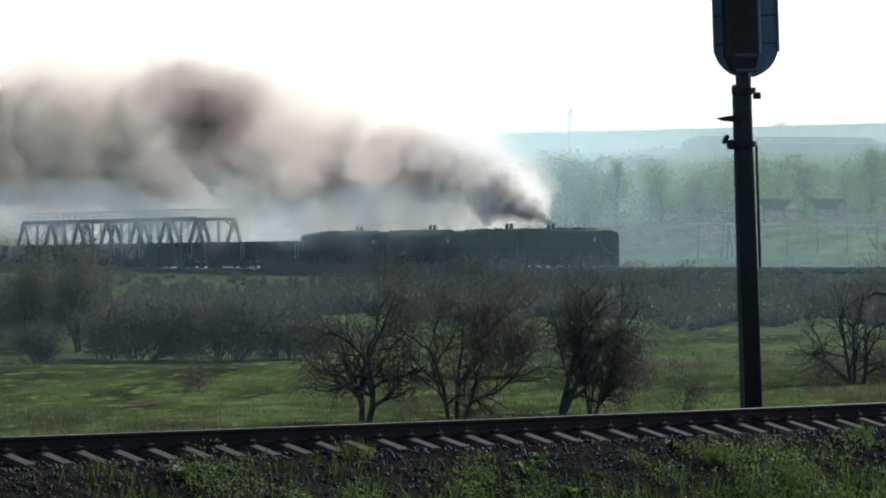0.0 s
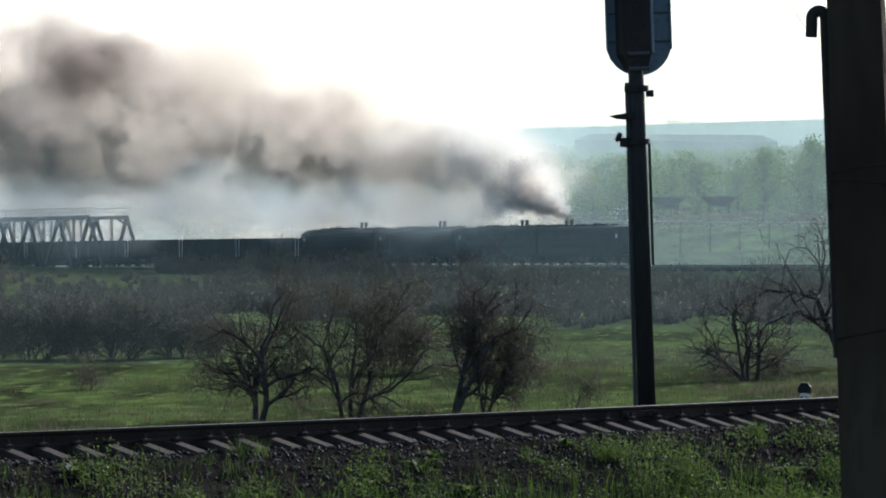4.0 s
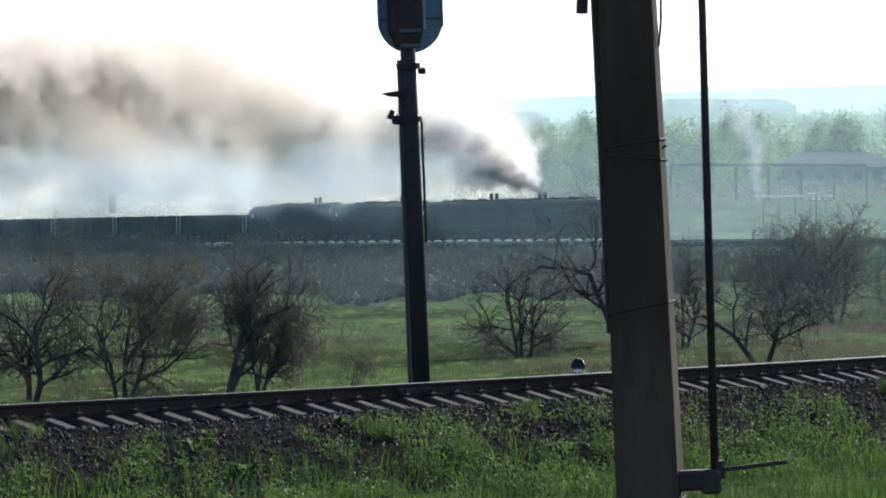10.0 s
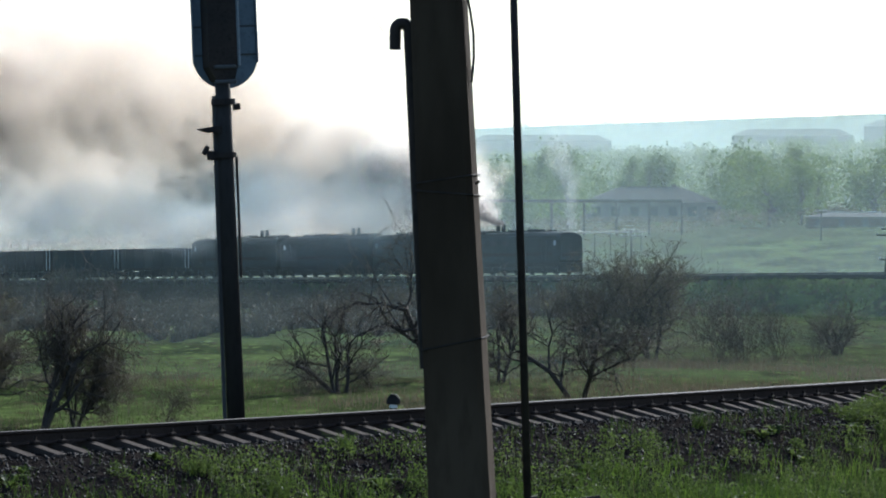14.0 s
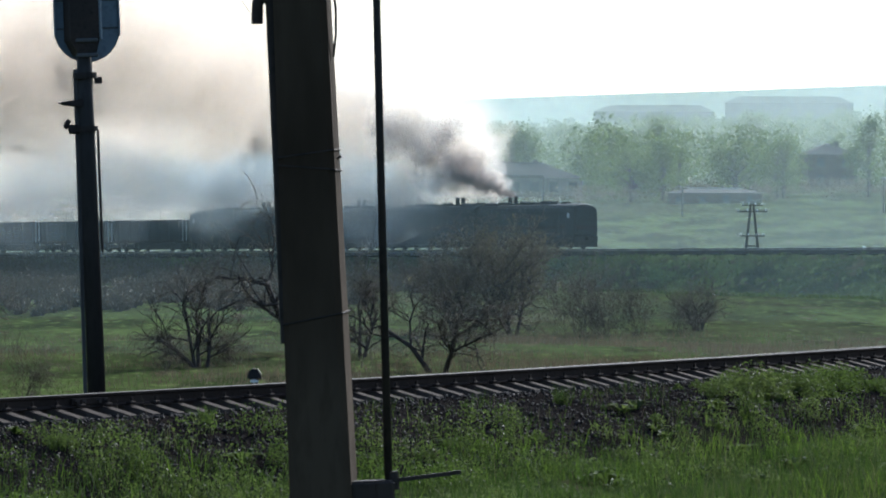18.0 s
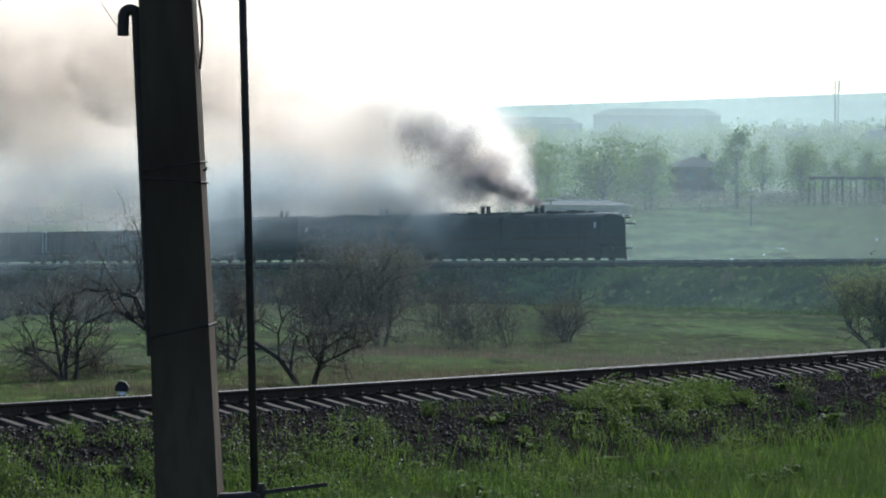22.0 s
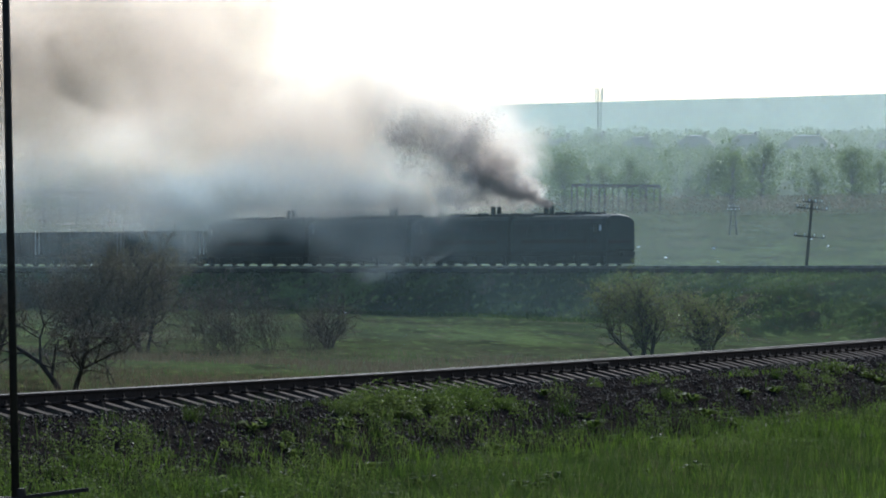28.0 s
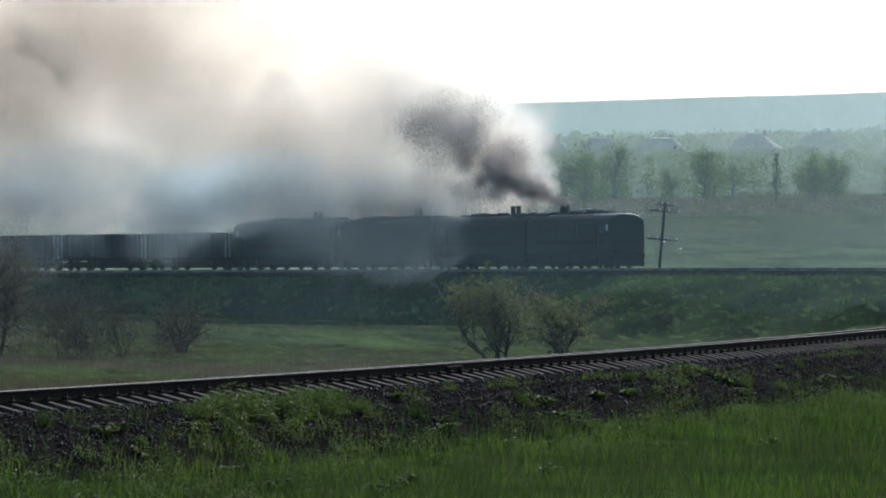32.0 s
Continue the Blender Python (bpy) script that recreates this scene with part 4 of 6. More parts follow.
small_tree("meadow_tree", -53.5, 248.0, 5.2, 25, BARE, stems=4, spread=0.5, per_tip=2.64, leaf=0.08, wide=0.75)
small_tree("meadow_tree", 11.1, 318.7, 5.6, 26, BARE, stems=4, spread=0.45, per_tip=2.64, leaf=0.09, wide=0.75)

# bushes: low, many-stemmed
BUSH = "rounded brownish bush of dense thin twigs in the meadow"
BUSHES = [(-43.3, 227.3, 3.1, 1.5), (-40.9, 227.0, 3.0, 1.4), (-38.7, 225.6, 3.2, 1.5), (-36.3, 228.0, 2.6, 1.4), (-45.8, 230.0, 2.6, 1.3), (-34.6, 230.0, 2.2, 1.3),
          (-32.5, 180.9, 1.2, 1.9), (-8.0, 192.6, 1.2, 1.5), (14.4, 261.0, 2.7, 1.3), (16.6, 260.4, 2.6, 1.3),
          (-12.1, 167.4, 1.7, 1.2), (-22.5, 201.6, 2.7, 1.4), (-60.0, 272.9, 3.4, 1.3), (-56.0, 258.0, 3.2, 1.4), (18.4, 262.5, 1.7, 1.4), (12.9, 263.0, 3.0, 1.2), (-5.0, 197.0, 1.5, 1.6), (-47.5, 222.0, 2.0, 1.5)]
bush_meshes = []
for k in range(3):
    limbs, twigs, tips = branching(1.0, 60 + k, 9, 0.38, 0.6, 0.22, levels=3)
    kk = 1.0 / np.percentile(tips[:, 2], 96)
    V, Q = tubes(np.vstack([fitted(limbs, kk), fitted(twigs, kk)]) * np.array([1, 1, 1, 1, 1, 1, 0.75, 0.75]), 3)
    rg = np.random.default_rng(80 + k)
    tw = np.asarray(twigs)
    P = tw[rg.integers(0, len(tw), len(tw))][:, 3:6] * kk + rg.normal(size=(len(tw), 3)) * 0.03
    LV, LQ = leaves(P, 0.02, rg)
    bush_meshes.append((raw_mesh("stems", V, Q, TWIG, 4), raw_mesh("foliage", LV, LQ, LEAF, 4)))
for k in range(2):
    limbs, twigs, tips = branching(1.0, 66 + k, 4, 0.62, 0.45, 0.26, levels=3)
    kk = 1.0 / np.percentile(tips[:, 2], 94)
    V, Q = tubes(np.vstack([fitted(limbs, kk), fitted(twigs, kk)]) * np.array([1, 1, 1, 1, 1, 1, 0.55, 0.5]), 3)
    tw = np.asarray(twigs)
    P = tw[rg.integers(0, len(tw), len(tw))][:, 3:6] * kk + rg.normal(size=(len(tw), 3)) * 0.04
    LV, LQ = leaves(P, 0.018, rg)
    bush_meshes.append((raw_mesh("stems", V, Q, TWIG, 4), raw_mesh("foliage", LV, LQ, BUD, 4)))
SPARSE = (6, 7, 8, 9, 10, 14, 15, 16)          # the loose, open ones
for i, (x, y, h, w) in enumerate(BUSHES):
    open_ = i in SPARSE
    b = thing("bush", pose(x, y, gz(x, y) - 0.03, 0, 0, i * 77) @ Matrix.Diagonal((h * w * 0.75, h * w * 0.75, h * (1.25 if open_ else 1.0), 1)), "loose open bush of thin brown twigs in the meadow" if open_ else BUSH, "bush", "meadow bushes")
    k = 3 + i % 2 if open_ else i % 3
    part("framework", bush_meshes[k][0], None, b)
    part("foliage", bush_meshes[k][1], None, b, "swelling brown buds" if open_ else "small young leaves")


def scatter(n, x0, x1, y0, y1, keep, rg):
    P = np.stack([rg.uniform(x0, x1, n), rg.uniform(y0, y1, n)], 1)
    return P[keep(P[:, 0], P[:, 1])]


def planted(P):
    d = near_d(np.clip(P[:, 0], -40, 120), P[:, 1])
    return np.column_stack([P, ground_z(P[:, 0], P[:, 1]) + np.where((d > -3.3) & (d < 0), 0.03, 0)])


def patchy(x, y, s, ph):
    return np.sin(x * s + ph) * np.cos(y * s * 1.3 - ph * 2) + 0.6 * np.sin((x + y) * s * 2.3 + ph * 3) + 0.4 * np.cos((x - 2 * y) * s * 3.1 + ph)


def stuff(name, mesh, label, category):
    return tagged(new(name, mesh), label, category, kind="stuff")


# scrub along the foot of the far bank
rg = np.random.default_rng(31)
P = scatter(90000, -110, 40, 280, 640, lambda x, y: (np.abs(x - far_x(y)) < 75) & (np.abs(x - far_x(y)) > 6), rg)
q = (far_x(P[:, 1]) - P[:, 0]) * 0.8
az = np.degrees(np.arctan2(P[:, 0], P[:, 1]))
keep = (q > 5) & (q < 34) & (az < 1.6 + rg.normal(size=len(P)) * 0.8) & (az > -9.3) & (patchy(P[:, 0], P[:, 1], 0.13, 1.0) + 0.6 * patchy(P[:, 0], P[:, 1], 0.31, 2.0) + rg.normal(size=len(P)) * 0.3 > 0.1 - 0.3 * (q < 14))
P = planted(P[keep][:9000])
h = rg.uniform(0.7, 2.0, len(P)) * np.clip(0.9 + 0.8 * patchy(P[:, 0], P[:, 1], 0.21, 2.0), 0.3, 2.0)
segs = []
for k in range(5):
    a = rg.uniform(0, 2 * math.pi, len(P))
    o = rg.uniform(0.15, 0.45, len(P)) * h
    B = P + np.stack([np.cos(a) * o, np.sin(a) * o, h * rg.uniform(0.75, 1.0, len(P))], 1)
    segs.append(np.column_stack([P, B, np.full(len(P), 0.035), np.full(len(P), 0.012)]))
V, Q = tubes(np.vstack(segs), 3)
stuff("scrub", raw_mesh("scrub", V, Q, TWIG, 4), "brown leafless scrub along the foot of the embankment", "scrub")
LP = np.repeat(P, 5, 0) + rg.normal(size=(len(P) * 5, 3)) * [0.7, 0.7, 0.4]
LP[:, 2] += np.repeat(h, 5) * rg.uniform(0.35, 0.95, len(LP))
V, Q = leaves(LP, 0.2, rg)
stuff("scrub_leaves", raw_mesh("scrub_leaves", V, Q, LEAF, 4), "thin young leaves on the scrub", "scrub")

# a belt of tall bare scrub between the meadow and the far bank
rg = np.random.default_rng(33)
n = 1500
az = rg.uniform(-13.0, 0.1, n)
r = 322 + 12 * np.sin(az * 2.1) + 9 * np.sin(az * 5.3 + 1) + 190 * rg.uniform(size=n) ** 1.7
lim = np.interp(az, FAR_AZ[ORDER], FAR_R[ORDER]) - 9
C = np.column_stack([r * np.sin(np.radians(az)), r * np.cos(np.radians(az))])
C = planted(C[(r < lim) & (patchy(C[:, 0], C[:, 1], 0.09, 2.2) > -1.2)])
ch = np.interp(np.degrees(np.arctan2(C[:, 0], C[:, 1])), [-10.5, -8.5], [0.45, 0.8]) * rg.uniform(1.0, 2.6, len(C)) * np.clip(1.0 + 0.22 * patchy(C[:, 0], C[:, 1] * 0.3, 0.11, 0.4), 0.5, 1.45)
k = np.repeat(np.arange(len(C)), 34)
a, sp = rg.uniform(0, 6.283, len(k)), rg.uniform(0, 1, len(k))
B0 = C[k] + np.column_stack([np.cos(a), np.sin(a), np.zeros(len(k))]) * (0.5 * sp * ch[k] * 0.5)[:, None]
B1 = C[k] + np.column_stack([np.cos(a) * sp * ch[k] * 0.62, np.sin(a) * sp * ch[k] * 0.62, ch[k] * rg.uniform(0.45, 1.0, len(k)) * np.sqrt(1.1 - 0.6 * sp)]) + rg.normal(size=(len(k), 3)) * 0.12
V, Q = tubes(np.column_stack([B0, B1, np.full(len(k), 0.03), np.full(len(k), 0.01)]), 3)
stuff("bank_scrub", raw_mesh("bank_scrub", V, Q, TWIG, 4), "tall grey-brown leafless scrub between meadow and embankment", "scrub")
k = np.repeat(np.arange(len(k)), 4)
LP = B0[k] + (B1 - B0)[k] * rg.uniform(0.4, 1.05, (len(k), 1)) + rg.normal(size=(len(k), 3)) * 0.15
V, Q = leaves(LP, 0.15, rg, 0.3)
stuff("bank_scrub_buds", raw_mesh("bank_scrub_buds", V, Q, BUD, 4), "swelling buds and thin leaves on the tall scrub", "scrub")

# ballast stones on the near slope
rg = np.random.default_rng(41)
P = scatter(700000, -22, 44, 35, 160, lambda x, y: (near_d(x, y) < -0.2) & (near_d(x, y) > -3.6), rg)
d = near_d(P[:, 0], P[:, 1])
cover = patchy(P[:, 0], P[:, 1], 0.8, 0.7)
P = P[(rg.uniform(size=len(P)) < np.clip(1.25 + d * 0.18, 0.15, 1))][:72000]
d = near_d(P[:, 0], P[:, 1])
Z = ground_z(P[:, 0], P[:, 1])
Z = np.maximum(Z, np.interp(d, [-1.9, -1.3, -0.9, -0.2], [-9, -0.5, -0.37, -0.33]))
C = np.column_stack([P, Z + 0.045])
n = len(C)
octv = np.array([(1, 0, 0), (0, 1, 0), (-1, 0, 0), (0, -1, 0), (0, 0, 1), (0, 0, -1)], float)
octf = np.array([(0, 1, 4), (1, 2, 4), (2, 3, 4), (3, 0, 4), (1, 0, 5), (2, 1, 5), (3, 2, 5), (0, 3, 5)])
s = rg.uniform(0.014, 0.034, n)[:, None, None]
V = octv[None] * rg.uniform(0.6, 1.3, (n, 6, 1)) * s
a = rg.uniform(0, math.pi * 2, n)
ca, sa_ = np.cos(a)[:, None], np.sin(a)[:, None]
tl = rg.normal(size=(n, 1)) * 0.5
V = np.stack([V[..., 0] * ca - V[..., 1] * sa_, V[..., 0] * sa_ + V[..., 1] * ca, V[..., 2] + V[..., 0] * tl], -1) + C[:, None]
stuff("ballast_stones", raw_mesh("ballast_stones", V.reshape(-1, 3), (np.arange(n)[:, None, None] * 6 + octf[None]).reshape(-1, 3), STONE), "dark crushed ballast stones on the track slope", "gravel")

# foreground grass and weeds
rg = np.random.default_rng(51)


def in_view(x, y, margin=1.0):
    az = np.degrees(np.arctan2(x, y))
    return (az > -12.9 - margin) & (az < 13.3 + margin)


def grass_cover(x, y, d):
    """How thickly grass stands: full below the slope, in patches on it."""
    p = patchy(x, y, 0.55, 2.0)
    d = d + 0.95 * np.clip((x - 5) / 6, 0, 1)
    right = np.clip((x + 4) / 14, 0, 1)
    left = np.clip((2 - x) / 8, 0, 1)
    base = np.interp(d + 0.5 * p, [-5.0, -3.6, -2.5, -1.3, -0.6], [1, 1, 0.35, 0.06, 0]) + 0.14 * left * (d < -0.9)
    return base + np.where(d > -3.6, 0.6 * (p > 0.15 + 0.45 * right), 0) * (d < -0.8)


P = scatter(900000, -20, 40, 30, 150, lambda x, y: (near_d(x, y) < -0.7) & (near_d(x, y) > -16) & in_view(x, y), rg)
d = near_d(P[:, 0], P[:, 1])
P = P[rg.uniform(size=len(P)) < grass_cover(P[:, 0], P[:, 1], d) * np.clip(1.3 + d * 0.045, 0.4, 1) * np.clip(0.75 + 0.8 * patchy(P[:, 0] + 0.4 * P[:, 1], P[:, 1], 1.1, 1.9), 0.15, 1.3)][:220000]
clump = patchy(P[:, 0], P[:, 1], 1.6, 0.3)
P3 = planted(P)
d = near_d(P[:, 0], P[:, 1])
h = rg.uniform(0.12, 0.36, len(P)) * (1 + 0.6 * np.clip(clump, -1.1, 1.6)) * np.where(d > -2.6, 0.55, 1.0)
V, T = blades(P3, h, rg.uniform(0.007, 0.014, len(P)), 0.7, rg)
stuff("grass", raw_mesh("grass", V, T, GRASS), "tall fresh green grass before the track", "grass")

# bushy weeds in clumps on the slope
C = scatter(9000, -20, 40, 30, 150, lambda x, y: (near_d(x, y) < -0.9) & (near_d(x, y) > -7) & in_view(x, y), rg)
cd = near_d(C[:, 0], C[:, 1])
C = C[rg.uniform(size=len(C)) < np.interp(cd, [-7, -4.5, -3, -1.4, -0.9], [0.25, 0.7, 0.6, 0.3, 0.15]) * np.clip(1.0 - C[:, 0] * 0.018, 0.35, 1.2)][:2000]
more = np.array([near_point(float(x), float(d))[:2] for x, d in zip(rg.uniform(-10.5, 0.5, 190), -1.5 - 3.2 * rg.uniform(size=190))])
more = more[patchy(more[:, 0], more[:, 1], 0.8, 1.4) > 0.0]
C = np.vstack([C, more])
patch_c = np.array([near_point(float(x), float(d))[:2] for x, d in zip(rg.uniform(4.2, 7.6, 90), rg.uniform(-1.95, -1.0, 90))])
C = np.vstack([C, patch_c])
size = rg.uniform(0.14, 0.5, len(C)) ** 1.0 * np.where(np.arange(len(C)) < len(C) - 90, 1.0, 0.6)
per = 150
k = np.repeat(np.arange(len(C)), per)
a, f = rg.uniform(0, 6.283, len(k)), rg.uniform(0, 1, len(k)) ** 0.6
rad = size[k] * f * 0.9
base = planted(C)
LP = base[k] + np.column_stack([rad * np.cos(a), rad * np.sin(a), size[k] * rg.uniform(0.1, 1.15, len(k)) * np.sqrt(np.clip(1.05 - f * f, 0, 1))])
V, Q = leaves(LP, 0.045, rg, 0.3)
stuff("weeds", raw_mesh("weeds", V, Q, WEED, 4), "bushy green weeds in clumps on the slope", "weeds")
k = np.repeat(np.arange(len(C)), 14)
BP = base[k] + np.column_stack([rg.normal(size=(len(k), 2)) * size[k][:, None] * 0.35, np.zeros(len(k))])
V, T = blades(BP, size[k] * rg.uniform(0.6, 1.2, len(k)), np.full(len(k), 0.007), 0.6, rg)
stuff("weed_stalks", raw_mesh("weed_stalks", V, T, WEED), "upright stalks of the weeds", "weeds")

P = scatter(30000, -20, 40, 30, 150, lambda x, y: (near_d(x, y) < -0.8) & (near_d(x, y) > -12) & in_view(x, y), rg)
P = P[(patchy(P[:, 0], P[:, 1], 0.9, 4.0) > 0.5) & ((P[:, 0] < 5) | (near_d(P[:, 0], P[:, 1]) < -3.2))][:7000]
V, T = blades(planted(P), rg.uniform(0.2, 0.5, len(P)), np.full(len(P), 0.007), 0.6, rg)
stuff("dry_stalks", raw_mesh("dry_stalks", V, T, DRY), "dry straw stalks among the grass", "grass")

# brighter young grass in drifts, and a fringe along the sleeper ends further on
P = scatter(400000, -20, 40, 30, 150, lambda x, y: (near_d(x, y) < -0.6) & (near_d(x, y) > -14) & in_view(x, y), rg)
d = near_d(P[:, 0], P[:, 1])
drift = patchy(P[:, 0] + 0.5 * P[:, 1], P[:, 1], 0.4, 1.2) + 0.5 * patchy(P[:, 0], P[:, 1], 1.3, 3.3)
fringe = (d > -1.35) & (P[:, 0] > 12) & (patchy(P[:, 0], P[:, 1] * 0, 0.5, 0.4) > -0.3)
keep = ((drift > 0.55) & (d < -2.5 - 0.95 * np.clip((P[:, 0] - 5) / 6, 0, 1))) | fringe
P = P[keep][:75000]
d = near_d(P[:, 0], P[:, 1])
h = rg.uniform(0.14, 0.44, len(P)) * np.where(d > -1.5, 0.35, 1.0)
V, T = blades(planted(P), h, rg.uniform(0.008, 0.016, len(P)), 0.6, rg)
stuff("young_grass", raw_mesh("young_grass", V, T, YOUNG), "bright young grass in drifts before the track", "grass")
# rough tufts on the far bank
P = scatter(260000, 0, 75, 290, 520, lambda x, y: (far_x(y) - x > 2.9) & (far_x(y) - x < 17), rg)
P = P[patchy(P[:, 0], P[:, 1], 0.35, 0.8) + rg.normal(size=len(P)) * 1.2 > 0.2][:50000]
V, T = blades(planted(P), rg.uniform(0.15, 0.45, len(P)), rg.uniform(0.05, 0.1, len(P)), 0.8, rg)
stuff("bank_grass", raw_mesh("bank_grass", V, T, GRASS), "rough grass tufts on the embankment", "grass")

# leafy plants: rosettes of broad leaves
base_plants = []
for k in range(3):
    n = 16
    a = rg.uniform(0, 2 * math.pi, n)
    segs_v, segs_f = [], []
    for i in range(n):
        L_, w_ = rg.uniform(0.14, 0.28), rg.uniform(0.03, 0.055)
        up_ = rg.uniform(0.5, 1.3)
        c_, s_ = math.cos(a[i]), math.sin(a[i])
        pts_ = [(0.02, 0, 0), (L_ * 0.5, w_, L_ * 0.5 * up_), (L_ * 0.5, -w_, L_ * 0.5 * up_), (L_, 0, L_ * 0.45 * up_), (L_ * 0.5, 0, L_ * 0.5 * up_ - 0.012)]
        o_ = len(segs_v)
        segs_v += [(x_ * c_ - y_ * s_, x_ * s_ + y_ * c_, z_) for x_, y_, z_ in pts_]
        segs_f += [(o_, o_ + 4, o_ + 1), (o_, o_ + 2, o_ + 4), (o_ + 1, o_ + 4, o_ + 3), (o_ + 4, o_ + 2, o_ + 3)]
    base_plants.append(Shape().add(segs_v, segs_f).mesh("rosette"))
P = scatter(3000, -14, 30, 40, 120, lambda x, y: (near_d(x, y) < -1.0) & (near_d(x, y) > -7) & in_view(x, y, 0), rg)
P = planted(P[patchy(P[:, 0], P[:, 1], 0.7, 2.6) > 0.35][:110])
for i, (x, y, z) in enumerate(P):
    w = thing("broadleaf_weed", pose(float(x), float(y), float(z), 0, 0, i * 61) @ Matrix.Scale(float(rg.uniform(0.7, 1.5)), 4), "broad-leaved green weed among grass and stones", "weed", "broadleaf weeds")
    tagged(part("rosette", base_plants[i % 3], WEED, w), kind="stuff")

# single tufts by the rail
for i, (x, d, h) in enumerate(((-8.6, -0.75, 0.42), (-8.4, -0.8, 0.36), (11.0, -1.9, 0.35), (6.0, -1.6, 0.4), (14.5, -1.5, 0.3), (23.5, -0.7, 0.35), (2.0, -1.4, 0.4), (-3.0, -1.2, 0.34), (8.2, -2.2, 0.42), (17.0, -2.3, 0.36), (4.2, -2.4, 0.44), (-5.2, -1.7, 0.36), (20.0, -1.6, 0.33))):
    q = near_point(x, d)
    n = 90
    a = rg.uniform(0, 2 * math.pi, n)
    rr = rg.uniform(0, 0.14, n)
    P3 = np.column_stack([rr * np.cos(a), rr * np.sin(a), np.zeros(n)])
    V, T = blades(P3, rg.uniform(0.4, 1.0, n) * h, np.full(n, 0.009), 0.9, rg)
    w = thing("weed_tuft", pose(q.x, q.y, gz(q.x, q.y)), "bushy grey-green weed tuft growing from the ballast", "weed", "weed tufts")
    part("tuft", raw_mesh("tuft", V, T, WEED if i % 2 else GRASS), None, w)

# meadow grass
P = scatter(700000, -70, 70, 72, 340, lambda x, y: (near_d(x, y) > 6) & in_view(x, y, 0.5) & (y < 215), rg)
r = np.hypot(P[:, 0], P[:, 1])
pp = patchy(P[:, 0], P[:, 1] * 0.5, 0.11, 3.0)
keep = (rg.uniform(size=len(P)) < np.clip(0.35 + 0.35 * pp, 0.08, 0.8) * np.clip((190 - r) / 40, 0, 1)) & (np.abs(P[:, 0] - far_x(P[:, 1])) > 5)
P = P[keep][:100000]
V, T = blades(planted(P), rg.uniform(0.05, 0.16, len(P)) * (1 + 0.5 * (patchy(P[:, 0], P[:, 1], 0.3, 1.0) > 0.6)), rg.uniform(0.012, 0.022, len(P)), 0.9, rg)
stuff("meadow_grass", raw_mesh("meadow_grass", V, T, GRASS), "green meadow grass beyond the track", "grass")
P = scatter(120000, -70, 70, 80, 190, lambda x, y: (near_d(x, y) > 8) & in_view(x, y, 0.5), rg)
P = P[(patchy(P[:, 0] * 0.6, P[:, 1], 0.17, 5.0) + rg.normal(size=len(P)) * 0.9 > 1.1)][:14000]
V, T = blades(planted(P), rg.uniform(0.1, 0.35, len(P)), np.full(len(P), 0.014), 0.7, rg)
stuff("dry_grass", raw_mesh("dry_grass", V, T, DRY), "last year's dry brown grass in the meadow", "grass")

P = scatter(420000, -45, 60, 60, 260, lambda x, y: (near_d(x, y) > 7) & (near_d(x, y) < 125) & in_view(x, y, 0.3), rg)
d = near_d(P[:, 0], P[:, 1])
P = P[patchy(P[:, 0] * 0.8, P[:, 1] * 0.4, 0.15, 0.9) + 0.5 * patchy(P[:, 0], P[:, 1], 0.5, 2.9) + rg.normal(size=len(P)) * 0.6 + np.clip(P[:, 0] / 25, -0.2, 0.5) - np.clip((d - 25) / 90, 0, 1) * 0.5 > 0.55][:85000]
V, T = blades(planted(P), rg.uniform(0.12, 0.5, len(P)), np.full(len(P), 0.02), 0.7, rg)
stuff("dry_verge", raw_mesh("dry_verge", V, T, DRY), "brownish dry grass standing along the far side of the track", "grass")

# ---------------------------------------------------------------- poles and signals beyond the far track


def telegraph_pole(x, y, top, arms, lean=0.0, braced=False, turn=0.0, label="weathered wooden telegraph pole with white insulators"):
    z = gz(x, y)
    h = top - z
    t = thing("telegraph_pole", pose(x, y, z, 0, lean, turn), label, "telegraph pole", "telegraph poles")
    if braced:
        for s in (-1, 1):
            part("post", Shape().tube((s * h * 0.13, 0, -0.2), (s * 0.12, 0, h), 0.15, 0.11, 10), WOOD, t)
        part("cross_brace", Shape().bar((-h * 0.09, 0, h * 0.3), (h * 0.09, 0, h * 0.3), 0.12, 0.14), WOOD, t)
    else:
        part("post", Shape().tube((0, 0, -0.2), (0, 0, h), 0.15, 0.11, 10), WOOD, t)
    for drop, w in arms:
        arm = part("cross_arm", Shape().box((0, -0.16, h - drop), (w, 0.12, 0.13), cut=0.02), WOOD, t)
        for i in range(4):
            u = (-0.46 + 0.307 * i) * w
            part("insulator", Shape().tube((u, -0.16, h - drop + 0.06), (u, -0.16, h - drop + 0.24), 0.06, 0.045, 8), WHITE, arm, "white porcelain insulator")
    return t


telegraph_pole(38.4, 443.3, 1.95, ((0.15, 2.0), (0.75, 2.9), (3.1, 2.4)), braced=True, label="braced wooden telegraph pole with two legs")
telegraph_pole(68.0, 378.0, 4.3, ((0.2, 1.7), (0.75, 2.7), (3.1, 2.6)), lean=4.5)
telegraph_pole(-36.9, 598.9, 2.3, ((0.2, 1.6), (0.9, 2.6)), braced=True)
telegraph_pole(-101.2, 682.5, 0.4, ((0.2, 1.8), (0.9, 2.9)), braced=True)
telegraph_pole(-69.3, 636.2, -1.3, ((0.15, 2.6),))
telegraph_pole(-64.6, 640.7, -0.6, ((0.15, 2.2),))
telegraph_pole(90.5, 552.6, 4.2, ((0.2, 1.2), (0.6, 1.6)), braced=True)
telegraph_pole(15.7, 519.8, 1.6, ((0.2, 1.6), (0.8, 2.4)))
